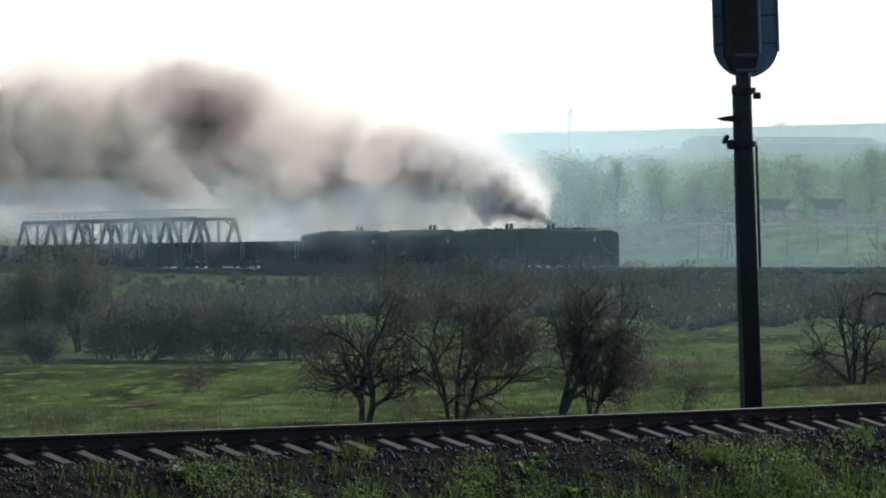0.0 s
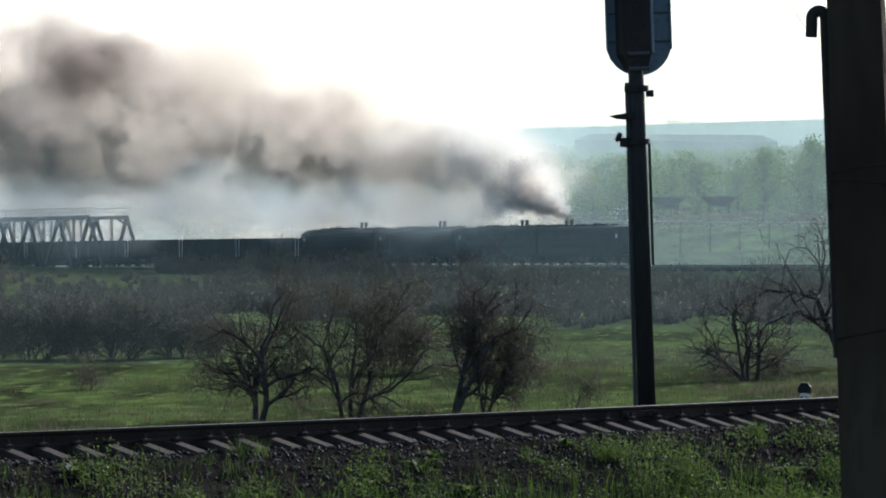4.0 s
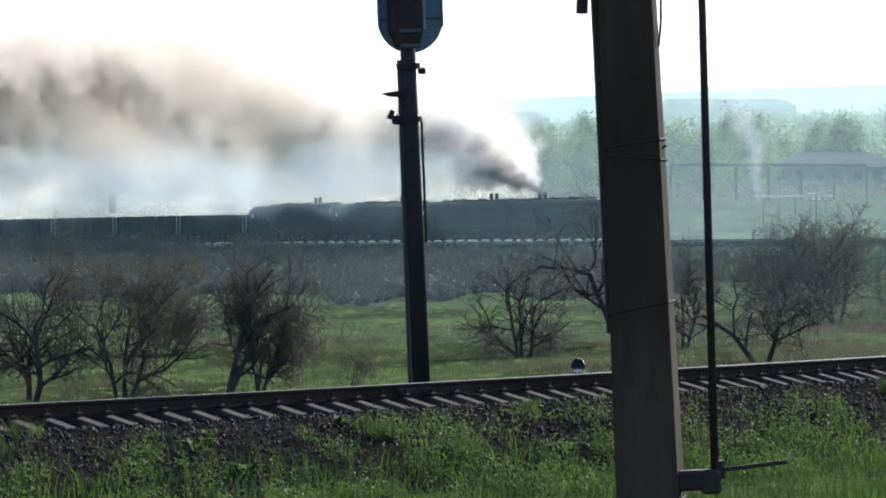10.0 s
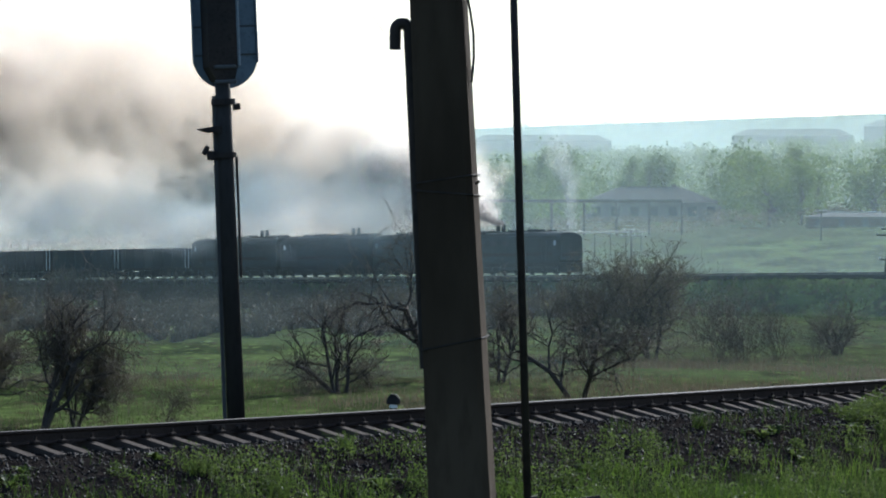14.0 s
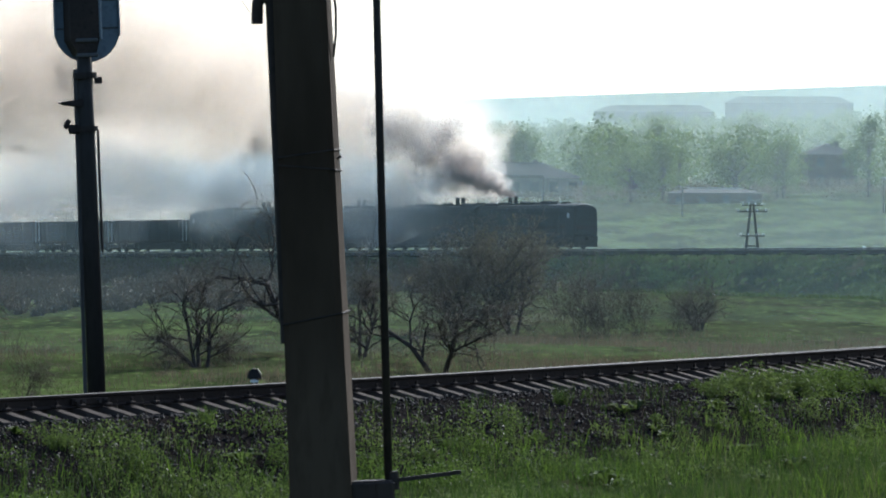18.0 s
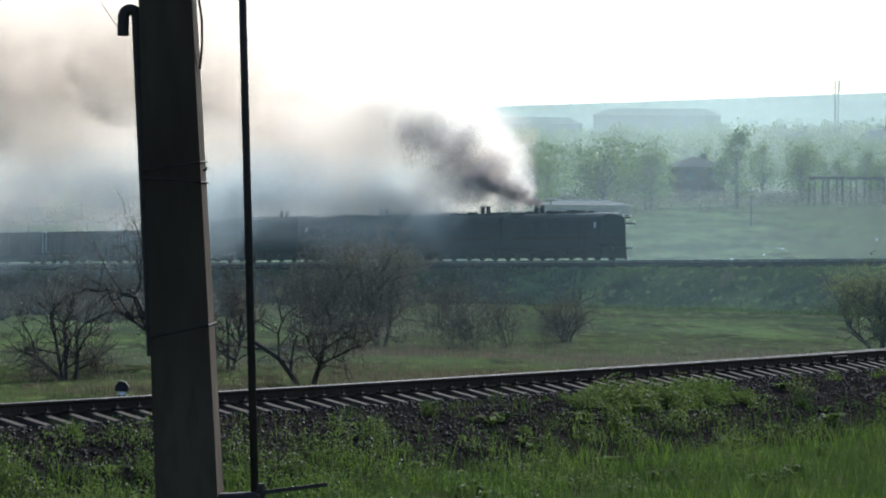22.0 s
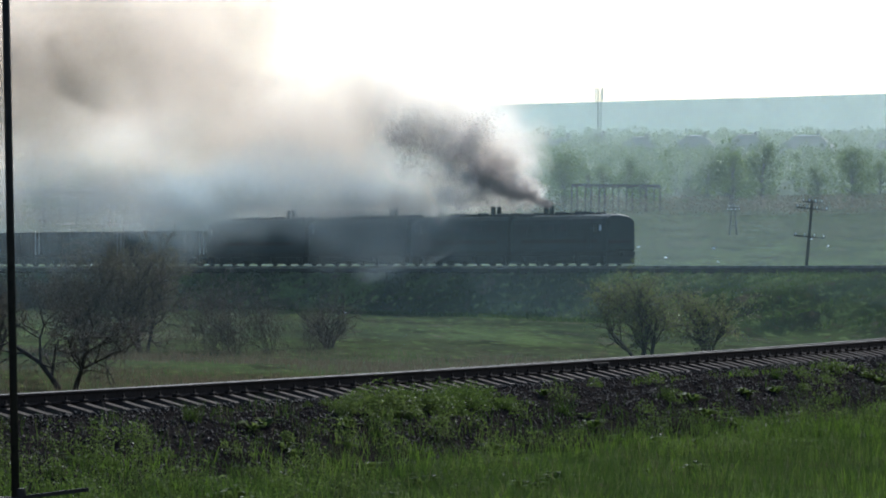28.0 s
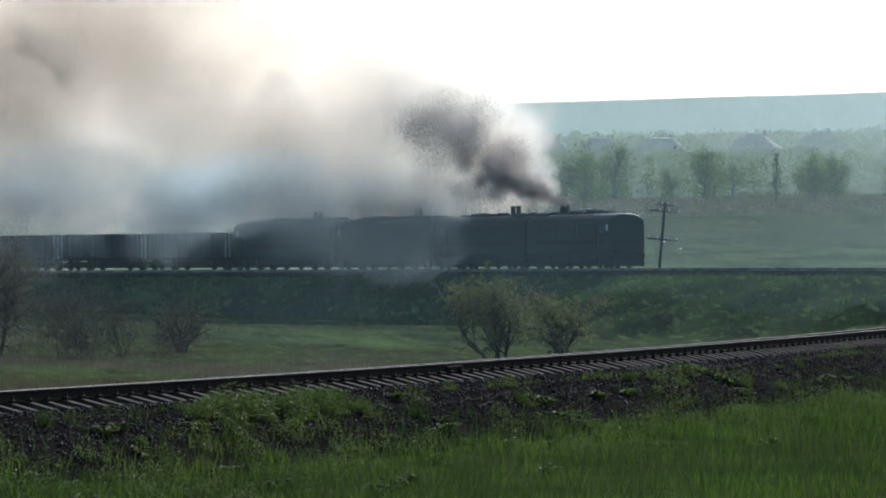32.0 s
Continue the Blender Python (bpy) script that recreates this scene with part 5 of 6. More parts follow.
telegraph_pole(68.7, 596.0, 5.2, ((0.2, 0.8),))
telegraph_pole(75.0, 796.0, 11.5, ((0.2, 0.8),))
telegraph_pole(42.7, 598.0, 3.9, ((0.2, 1.6),))


def colour_light_signal():
    x, y = -78.5, 635.2
    z = gz(x, y)
    s = thing("railway_signal", pose(x, y, z), "black two-headed railway signal beyond the train", "railway signal")
    part("post", Shape().tube((-0.1, 0, 0), (-0.1, 0, 1.3 - z), 0.12, n=10), DARK_STEEL, s)
    for zz in (-0.75 - z, 0.55 - z):
        out = [(0.55 * math.sin(a) + 0.35, zz + 0.85 * math.cos(a)) for a in [k * math.pi / 9 for k in range(18)]]
        part("signal_head", Shape().prism(out, "y", -0.12, 0.12), BLACK, s, "oval black signal head")


colour_light_signal()


def pipe_run(x0, y0, x1, y1, z, posts=8):
    p = thing("pipeline", pose(x0, y0, 0), "pale raised pipe on posts across the field", "pipeline", kind="structure")
    part("pipe", Shape().tube((0, 0, z), (x1 - x0, y1 - y0, z), 0.09, n=8), PLASTER, p, "pale pipe")
    for i in range(posts):
        k = (i + 0.5) / posts
        x, y = (x1 - x0) * k, (y1 - y0) * k
        g = gz(x0 + x, y0 + y)
        part("support", Shape().box((x, y, (g + z) / 2), (0.12, 0.12, z - g + 0.1)), CONCRETE, p)


pipe_run(9.5, 560.0, 20.0, 590.0, 1.1, 5)
pipe_run(-42.0, 590.0, -8.0, 600.0, 0.6, 9)

# ---------------------------------------------------------------- buildings


def windowed_block(name, x, y, w, d, floors, storey, bays, wall, label, turn=0.0, roof_h=3.0, hip=True, sink=0.0):
    z = gz(x, y) - sink
    h = floors * storey
    b = thing(name, pose(x, y, z, 0, 0, turn), label, "building")
    part("wall", Shape().box((0, 0, h / 2), (w, d, h)), wall, b)
    o = 0.4
    r = Shape()
    run = min(d / 2, w / 2) * (1.0 if hip else 0.0)
    e = [(-w / 2 - o, -d / 2 - o, h), (w / 2 + o, -d / 2 - o, h), (w / 2 + o, d / 2 + o, h), (-w / 2 - o, d / 2 + o, h), (-w / 2 + run, 0, h + roof_h), (w / 2 - run, 0, h + roof_h)]
    r.add(e, [(0, 1, 5, 4), (2, 3, 4, 5), (1, 2, 5), (3, 0, 4), (3, 2, 1, 0)])
    roof = part("roof", r, ROOF_SLATE, b, "grey sheet roof")
    part("chimney", Shape().box((w * 0.18, 0.3, h + roof_h * 0.75), (0.7, 0.7, roof_h * 0.9)), BRICK, roof)
    if roof_h < 5:
        part("ridge_cap", Shape().bar(e[4], e[5], 0.3, 0.12), WHITE if w < 16 else ROOF_SLATE, roof)
    pane = Shape().box((0, 0, 0), (storey * 0.45, 0.12, storey * 0.5)).mesh("window")
    frame_ = Shape().box((0, -0.03, -storey * 0.28), (storey * 0.52, 0.2, 0.1)).mesh("sill")
    for f in range(floors):
        for i in range(bays):
            ob = part("window", pane, WINDOW, b)
            ob.matrix_basis = pose(-w / 2 + (i + 0.5) * w / bays, -d / 2 - 0.02, f * storey + storey * 0.55)
            part("sill", frame_, PLASTER, ob)
    return b


def at_angle(az, r):
    return r * math.sin(radians(az)), r * math.cos(radians(az))


# blocks of flats on the rise
for az, w, r, fl, turn in ((5.4, 58, 2100, 4, -4), (3.74, 57, 2200, 3, -8), (-2.84, 92, 2100, 3, 3), (-4.44, 16, 1800, 2, 5), (0.6, 70, 2300, 3, 3)):
    x, y = at_angle(az, r)
    windowed_block("apartment_building", x, y, w, 13, fl, 3.0, int(w / 4.5), PANEL, "long pale apartment block with a low grey roof", turn, 3.0, True, 3.0 if az < 0 else 0.5)
# the lone tall brick house
x, y = at_angle(5.88, 800)
windowed_block("brick_house", x, y, 8.6, 8.0, 2, 2.9, 2, BRICK, "tall dark brick house with a low pointed roof", 8, 1.9, True, 0.4)
# village houses with hipped roofs
for i, (az, r, w) in enumerate(((7.16, 1180, 9), (8.12, 1150, 12), (8.82, 1150, 13), (9.45, 1150, 13), (10.21, 1120, 15), (7.6, 1300, 10), (11.4, 1200, 12), (12.2, 1250, 13), (6.9, 1350, 12), (-6.6, 950, 12), (-8.9, 900, 14), (-4.6, 980, 14))):
    x, y = at_angle(az, r)
    windowed_block("village_house", x, y, w, 9, 1, 4.2, 4, PLASTER, "village house with a dark hipped roof among trees", random.uniform(-25, 25), 4.0, True, 0.3)
# long workshop with a grey roof, and a low shed
x, y = at_angle(1.96, 760)
windowed_block("workshop", x, y, 22, 12, 1, 3.2, 7, PLASTER, "long low workshop with a wide grey roof", 4, 2.6, True, 0.2)
x, y = at_angle(4.49, 690)
windowed_block("low_shed", x, y, 14, 6, 1, 2.0, 4, BRICK, "long low dark shed at the edge of the field", -6, 0.7, True, 0.5)
x, y = at_angle(-6.6, 800)
windowed_block("low_shed", x, y, 12, 8, 1, 3.6, 3, PLASTER, "low shed with a bright tin roof", 10, 2.2, True, 0.2)


def gantry(az, r, length, h, bays, turn, label):
    x, y = at_angle(az, r)
    g = thing("loading_gantry", pose(x, y, gz(x, y), 0, 0, turn), label, "gantry")
    for i in range(bays + 1):
        u = -length / 2 + length * i / bays
        for v in (-2.2, 2.2):
            part("post", Shape().bar((u, v, -0.3), (u, v, h), 0.2, 0.2), DARK_STEEL, g)
        part("cross_beam", Shape().bar((u, -2.2, h), (u, 2.2, h), 0.25, 0.3), DARK_STEEL, g)
    for v in (-2.2, 2.2):
        part("runway_beam", Shape().bar((-length / 2, v, h + 0.2), (length / 2, v, h + 0.2), 0.3, 0.45), DARK_STEEL, g)


gantry(1.14, 660, 28, 4.8, 6, -3, "rusty steel loading gantry before the workshop")
gantry(7.84, 735, 13.5, 4.0, 6, 4, "open rusty steel frame at the field's edge")
for az in (-2.94, -2.3):
    x, y = at_angle(az, 720)
    hp = thing("hopper", pose(x, y, gz(x, y)), "dark steel hopper on legs", "hopper", "hoppers")
    part("bin", Shape().add([(-3.0, -2, 0), (3.0, -2, 0), (3.0, 2, 0), (-3.0, 2, 0), (-1.2, -1, -1.7), (1.2, -1, -1.7), (1.2, 1, -1.7), (-1.2, 1, -1.7)], [(3, 2, 1, 0), (4, 5, 6, 7), (0, 1, 5, 4), (1, 2, 6, 5), (2, 3, 7, 6), (3, 0, 4, 7)]), DARK_STEEL, hp).matrix_basis = pose(0, 0, 3.8)
    for u in (-1.6, 1.6):
        for v in (-1.4, 1.4):
            part("leg", Shape().bar((u, v, -0.3), (u, v, 3.2), 0.22, 0.22), DARK_STEEL, hp)


def radio_mast(az, r, h):
    x, y = at_angle(az, r)
    m = thing("radio_mast", pose(x, y, gz(x, y)), "thin lattice radio mast with antennas on top", "radio mast")
    k = 0.7
    for a in range(3):
        c, s = math.cos(a * 2.094), math.sin(a * 2.094)
        part("leg", Shape().tube((c * k, s * k, 0), (c * k, s * k, h), 0.13, n=6), DARK_STEEL, m)
    lat = Shape()
    for i in range(int(h / 1.6)):
        for a in range(3):
            c, s = math.cos(a * 2.094), math.sin(a * 2.094)
            c2, s2 = math.cos((a + 1) * 2.094), math.sin((a + 1) * 2.094)
            lat.bar((c * k, s * k, i * 1.6), (c2 * k, s2 * k, i * 1.6 + 1.6), 0.09, 0.09)
    part("lattice", lat, DARK_STEEL, m)
    for u, zz in ((-1.1, h - 1), (1.1, h - 1), (-1.1, h - 3.4), (1.1, h - 3.0)):
        part("antenna", Shape().box((u, 0, zz), (0.4, 0.3, 2.2), cut=0.05).bar((0, 0, zz), (u, 0, zz), 0.1, 0.1), WHITE, m, "panel antenna")


radio_mast(7.62, 1500, 22)
radio_mast(-5.5, 2600, 26)

# ---------------------------------------------------------------- far trees
FAR_TREES = []
for k, (h, w, n, shape_) in enumerate(((8, 3.2, 2000, "round"), (10, 3.0, 2000, "round"), (7, 3.8, 2000, "wide"), (12, 1.3, 1500, "poplar"), (6, 3.0, 1500, "wide"), (11, 3.6, 2000, "round"))):
    rg = np.random.default_rng(300 + k)
    t = thing("tree", pose(0, 0, 0), "tall narrow poplar in young leaf" if shape_ == "poplar" else "leafing broad tree in the hazy village", "tree", "village trees")
    segs = [(0, 0, -0.5, 0, 0, h * 0.4, 0.25, 0.18), (0, 0, h * 0.4, 0.2, 0.1, h * 0.85, 0.18, 0.05)]
    cl = []
    nb = 26 if shape_ != "poplar" else 30
    for i in range(nb):
        f = rg.uniform(0.22, 0.97)
        a = rg.uniform(0, 2 * math.pi)
        rad = w * (math.sin(math.pi * min(1, f * 0.9 + 0.08)) ** 0.6) * rg.uniform(0.35, 0.95)
        c = np.array([rad * math.cos(a), rad * math.sin(a), f * h])
        cl.append((c, rg.uniform(0.55, 1.1) * (0.55 if shape_ == "poplar" else 1.0) * w / 3))
        segs.append((0, 0, f * h * 0.6, *c, 0.09, 0.03))
    V, Q = tubes(segs, 5)
    part("trunk", raw_mesh("trunk", V, Q, BARK, 4), None, t)
    per = n // nb
    P = np.vstack([c + rg.normal(size=(per, 3)) * s * [0.75, 0.75, 0.9] for c, s in cl])
    V, Q = leaves(P, 0.34, rg, 0.42)
    part("crown", raw_mesh("crown", V, Q, FAR_LEAF, 4), None, t, "pale green spring crown")
    FAR_TREES.append(t)

rg = np.random.default_rng(77)
spots = []


def canopy_room(az, r, g):
    """Height that a tree may reach at that bearing so that the woods stay below the blocks of flats on the rise."""
    top = 0.84 + 0.045 * np.clip(az, -11, 7)
    return r * np.tan(np.radians(top)) + 2.73 - g


while len(spots) < 360:
    az, u = rg.uniform(-14.5, 14.8), rg.uniform()
    r = 690 + 560 * u ** 1.5
    x, y = at_angle(az, r)
    if 6.6 < az < 13 and r < 740:
        continue
    if any(abs(az - a) < wdt and r < rr for a, rr, wdt in ((5.88, 815, 0.45), (1.96, 775, 0.95), (4.49, 710, 0.6), (1.14, 680, 1.35), (-2.6, 740, 0.6), (-6.6, 810, 0.5), (7.84, 700, 0.7))):
        continue
    if any(abs(az - a) < 0.33 and 1050 < r < rr for a, rr in ((7.16, 1190), (8.12, 1160), (8.82, 1160), (9.45, 1160), (10.21, 1130))):
        continue
    spots.append((x, y))
for i, (x, y) in enumerate(spots):
    k = (0, 1, 2, 4, 5, 0, 1, 5, 3)[int(rg.integers(0, 9))]
    room = float(canopy_room(math.degrees(math.atan2(x, y)), math.hypot(x, y), gz(x, y)))
    if x > 85:
        room = min(room, 0.0145 * math.hypot(x, y) + 2.73 - gz(x, y))
    sc = min(room * rg.uniform(0.6, 1.0), rg.uniform(6.5, 12.0)) / (8, 10, 7, 12, 6, 11)[i if i < 6 else k]
    m = pose(x, y, gz(x, y), 0, 0, rg.uniform(0, 360)) @ Matrix.Diagonal((sc, sc, sc * rg.uniform(0.85, 1.15), 1))
    if i < 6:
        FAR_TREES[i].matrix_basis = m
    else:
        copy_thing(FAR_TREES[k], m).scale = m.to_scale()
# the woods behind, and thickets at the field's edge
rg = np.random.default_rng(88)
n = 3700
az = rg.uniform(-16, 16, n)
r = 735 + 620 * rg.uniform(size=n) ** 1.1
C = np.column_stack([r * np.sin(np.radians(az)), r * np.cos(np.radians(az))])
hz = ground_z(C[:, 0], C[:, 1])
hh = np.minimum(canopy_room(az, r, hz) * rg.uniform(0.65, 1.03, n), rg.uniform(6, 12, n))
hh = np.where((az > 6.3) & (r < 1190), np.minimum(hh, (0.0148 + 0.001 * rg.normal(size=n)) * r + 2.73 - hz), hh)
ok = hh > 2.5
for a_, r_, w_ in ((5.88, 820, 0.42), (1.96, 780, 0.95), (7.84, 750, 0.7), (-3.95, 790, 0.3)):
    ok &= ~((np.abs(az - a_) < w_) & (r < r_))
ok &= ~((az > 6.4) & (r < 790 + 90 * rg.uniform(size=n)))
C, hz, hh = C[ok], hz[ok], hh[ok]
per = 210
P = np.repeat(np.column_stack([C, hz]), per, 0)
f = rg.uniform(0.08, 1.0, len(P))
wide = np.repeat(rg.uniform(2.2, 3.9, len(C)) * np.clip(hh / 8, 0.5, 1.1), per)
rad = wide * np.sin(np.pi * np.clip(f * 0.85 + 0.1, 0, 1)) ** 0.6 * rg.uniform(0.3, 1, len(P))
a = np.repeat(rg.uniform(0, 6.28, len(C) * 10), per // 10) + rg.normal(size=len(P)) * 0.35
P = P + np.column_stack([rad * np.cos(a), rad * np.sin(a), f * np.repeat(hh, per)])
V, Q = leaves(P, 0.46, rg, 0.42)
stuff("woods", raw_mesh("woods", V, Q, FAR_LEAF, 4), "hazy spring woods round the village", "woods")
n = 5000
az = rg.uniform(-15, 15, n)
r = np.where(az > 2.5, rg.uniform(690, 770, n), rg.uniform(640, 700, n))
P = np.column_stack([r * np.sin(np.radians(az)), r * np.cos(np.radians(az))])
P = P[patchy(P[:, 0], P[:, 1], 0.05, 1.0) > -0.2]
P = planted(P)
P = np.repeat(P, 14, 0)
P = P + np.column_stack([rg.normal(size=len(P)) * 0.8, rg.normal(size=len(P)) * 0.8, rg.uniform(0.1, 2.3, len(P))])
V, Q = leaves(P, 0.34, rg, 0.3)
stuff("field_edge_scrub", raw_mesh("field_edge_scrub", V, Q, DRY, 4), "dry reddish-brown scrub at the edge of the field", "scrub")
# far hedges and lone trees on the skyline
n = 240
az = rg.uniform(-15, 15, n)
r = np.where(rg.uniform(size=n) < 0.2, rg.uniform(3700, 3850, n), rg.uniform(2300, 2500, n))
P = np.column_stack([r * np.sin(np.radians(az)), r * np.cos(np.radians(az))])
P = np.repeat(planted(P), 26, 0) + rg.normal(size=(n * 26, 3)) * [3.5, 3.5, 1.1] + [0, 0, 1.6]
V, Q = leaves(P, 1.5, rg, 0.45)
stuff("skyline_trees", raw_mesh("skyline_trees", V, Q, FAR_LEAF, 4), "tiny trees along the far hills", "trees")
# scraps of litter in the field
for i in range(16):
    az, r = rg.uniform(3.5, 12.5), rg.uniform(380, 520)
    x, y = at_angle(az, r)
    if abs(x - float(far_x(y))) < 5:
        continue
    l = thing("litter", pose(x, y, gz(x, y) + 0.06, 0, 0, rg.uniform(0, 180)), "small pale scrap of litter in the grass", "litter", "litter")
    part("scrap", Shape().add([(-0.18, -0.1, 0), (0.16, -0.13, 0.05), (0.2, 0.12, 0.14), (-0.12, 0.15, 0.02), (0.02, 0.0, 0.2)], [(0, 1, 4), (1, 2, 4), (2, 3, 4), (3, 0, 4), (3, 2, 1, 0)]), WHITE, l)

# ---------------------------------------------------------------- a bird crossing the valley
bird = thing("bird", pose(0, 0, 0), "small dark bird flying over the meadow with spread wings", "bird")
part("body", Shape().tube((-0.13, 0, 0), (0.02, 0, 0.01), 0.02, 0.05, 10).tube((0.02, 0, 0.01), (0.14, 0, 0.02), 0.05, 0.015, 10), BLACK, bird)
for s_ in (-1, 1):
    part("wing", Shape().add([(0.06, s_ * 0.03, 0.02), (-0.06, s_ * 0.03, 0.02), (-0.1, s_ * 0.2, 0.09), (0.0, s_ * 0.34, 0.13), (0.07, s_ * 0.18, 0.09), (0.0, s_ * 0.15, 0.1)], [(0, 1, 5), (1, 2, 5), (2, 3, 5), (3, 4, 5), (4, 0, 5)]), BLACK, bird, "raised dark wing")
part("tail", Shape().add([(-0.12, 0.02, 0), (-0.12, -0.02, 0), (-0.25, -0.05, 0.01), (-0.25, 0.05, 0.01), (-0.18, 0, 0.02)], [(0, 1, 4), (1, 2, 4), (2, 3, 4), (3, 0, 4)]), BLACK, bird)


def bird_motion():
    walk(bird, [(t, pose(x, y, z, 0, -15, 5.4)) for t, x, y, z in (
        (0.00, -72.29, 234.19, -2.00), (3.50, -72.29, 234.19, -2.00), (5.25, -50.46, 236.24, -2.00), (7.00, -28.63, 238.29, 3.78), (8.00, -16.15, 239.46, 9.44), (10.00, 8.80, 241.79, 20.75), (32.00, 8.80, 241.79, 20.75))])

# ---------------------------------------------------------------- smoke: clumps of fine floating specks


def soot(name, colours, forward=0.6):
    m = bpy.data.materials.new(name)
    m.use_nodes = True
    nt = m.node_tree
    nt.nodes.remove(nt.nodes["Principled BSDF"])
    g = nt.nodes.new("ShaderNodeNewGeometry")
    col = mixed(nt, g.outputs["Random Per Island"], colours[0], colours[1])
    d = nt.nodes.new("ShaderNodeBsdfDiffuse")
    t = nt.nodes.new("ShaderNodeBsdfTranslucent")
    mx = nt.nodes.new("ShaderNodeMixShader")
    mx.inputs[0].default_value = forward
    for k in (d, t):
        nt.links.new(col, k.inputs[0])
    nt.links.new(d.outputs[0], mx.inputs[1])
    nt.links.new(t.outputs[0], mx.inputs[2])
    nt.links.new(mx.outputs[0], nt.nodes["Material Output"].inputs["Surface"])
    return m


SOOT = {"dark": soot("dark_smoke", ((0.15, 0.127, 0.115), (0.33, 0.285, 0.262))),
        "brown": soot("brown_smoke", ((0.66, 0.59, 0.53), (0.74, 0.7, 0.65))),
        "pale": soot("pale_smoke", ((0.76, 0.75, 0.745), (0.82, 0.82, 0.81)))}


def speck_cloud(seed, count, size, lumps):
    """A billowing clump about 1 m in radius made of tiny flakes."""
    rg = np.random.default_rng(seed)
    c = rg.normal(size=(lumps, 3)) * [0.34, 0.34, 0.3]
    s = rg.uniform(0.1, 0.26, lumps)
    w = s ** 2 / (s ** 2).sum()
    k = rg.choice(lumps, count, p=w)
    P = c[k] + rg.normal(size=(count, 3)) * s[k][:, None]
    u, v = rg.normal(size=(2, count, 3))
    f = size / np.linalg.norm(u, axis=1, keepdims=True)
    h = size / np.linalg.norm(v, axis=1, keepdims=True)
    V = np.stack([P - u * f * 0.5, P + u * f * 0.5, P + v * h * 0.8], 1).reshape(-1, 3)
    return V, np.arange(3 * count).reshape(-1, 3)


CLOUDS = {}
for ck, (count, size, lumps) in {"fine": (8500, 0.031, 8), "broad": (16000, 0.02, 12), "thin": (6500, 0.019, 7)}.items():
    for kind in SOOT:
        CLOUDS[ck, kind] = []
        for k in range(2):
            V, T = speck_cloud(500 + k * 7 + len(CLOUDS), count, size, lumps)
            CLOUDS[ck, kind].append(raw_mesh("smoke_clump", V, T, SOOT[kind]))


def soft_smoke(name, colour, density, grain=1.3, ragged=1.9):
    """Thin drifting smoke: a soft patch that fades to nothing at its rim."""
    m = bpy.data.materials.new(name)
    m.use_nodes = True
    nt = m.node_tree
    nt.nodes.remove(nt.nodes["Principled BSDF"])
    uv = nt.nodes.new("ShaderNodeUVMap")
    oi = nt.nodes.new("ShaderNodeObjectInfo")
    cen = nt.nodes.new("ShaderNodeVectorMath")
    cen.operation = "MULTIPLY_ADD"
    cen.inputs[1].default_value, cen.inputs[2].default_value = (2, 2, 0), (-1, -1, 0)
    nt.links.new(uv.outputs[0], cen.inputs[0])
    ln = nt.nodes.new("ShaderNodeVectorMath")
    ln.operation = "LENGTH"
    nt.links.new(cen.outputs[0], ln.inputs[0])
    off = nt.nodes.new("ShaderNodeVectorMath")
    off.operation = "MULTIPLY_ADD"
    off.inputs[1].default_value = (37.0, 17.0, 53.0)
    nt.links.new(oi.outputs["Random"], off.inputs[0])
    nt.links.new(cen.outputs[0], off.inputs[2])
    n = nt.nodes.new("ShaderNodeTexNoise")
    n.inputs["Scale"].default_value, n.inputs["Detail"].default_value = grain, 5.0
    n.inputs["Roughness"].default_value, n.inputs["Distortion"].default_value = 0.55, 0.35
    nt.links.new(off.outputs[0], n.inputs["Vector"])
    edge = nt.nodes.new("ShaderNodeMath")
    edge.operation = "MULTIPLY_ADD"
    edge.inputs[1].default_value = ragged
    nt.links.new(n.outputs["Fac"], edge.inputs[0])
    rim = nt.nodes.new("ShaderNodeMapRange")
    rim.inputs[1].default_value, rim.inputs[2].default_value = 1.0, 0.0
    rim.inputs[3].default_value, rim.inputs[4].default_value = -0.5 * ragged, 1.45 - 0.5 * ragged
    nt.links.new(ln.outputs["Value"], rim.inputs[0])
    nt.links.new(rim.outputs[0], edge.inputs[2])
    fall = nt.nodes.new("ShaderNodeMapRange")
    fall.interpolation_type = "SMOOTHSTEP"
    fall.inputs[1].default_value, fall.inputs[2].default_value = 0.12, 1.0
    nt.links.new(edge.outputs[0], fall.inputs[0])
    torn = nt.nodes.new("ShaderNodeMapRange")
    torn.interpolation_type = "SMOOTHSTEP"
    torn.inputs[1].default_value, torn.inputs[2].default_value = 1.0, 0.72
    torn.inputs[4].default_value = density
    nt.links.new(ln.outputs["Value"], torn.inputs[0])
    a = nt.nodes.new("ShaderNodeMath")
    a.operation = "MULTIPLY"
    nt.links.new(fall.outputs[0], a.inputs[0])
    nt.links.new(torn.outputs[0], a.inputs[1])
    t = nt.nodes.new("ShaderNodeBsdfTranslucent")
    t.inputs[0].default_value = (*colour, 1)
    clear = nt.nodes.new("ShaderNodeBsdfTransparent")
    mx = nt.nodes.new("ShaderNodeMixShader")
    nt.links.new(a.outputs[0], mx.inputs[0])
    nt.links.new(clear.outputs[0], mx.inputs[1])
    nt.links.new(t.outputs[0], mx.inputs[2])
    nt.links.new(mx.outputs[0], nt.nodes["Material Output"].inputs["Surface"])
    return m


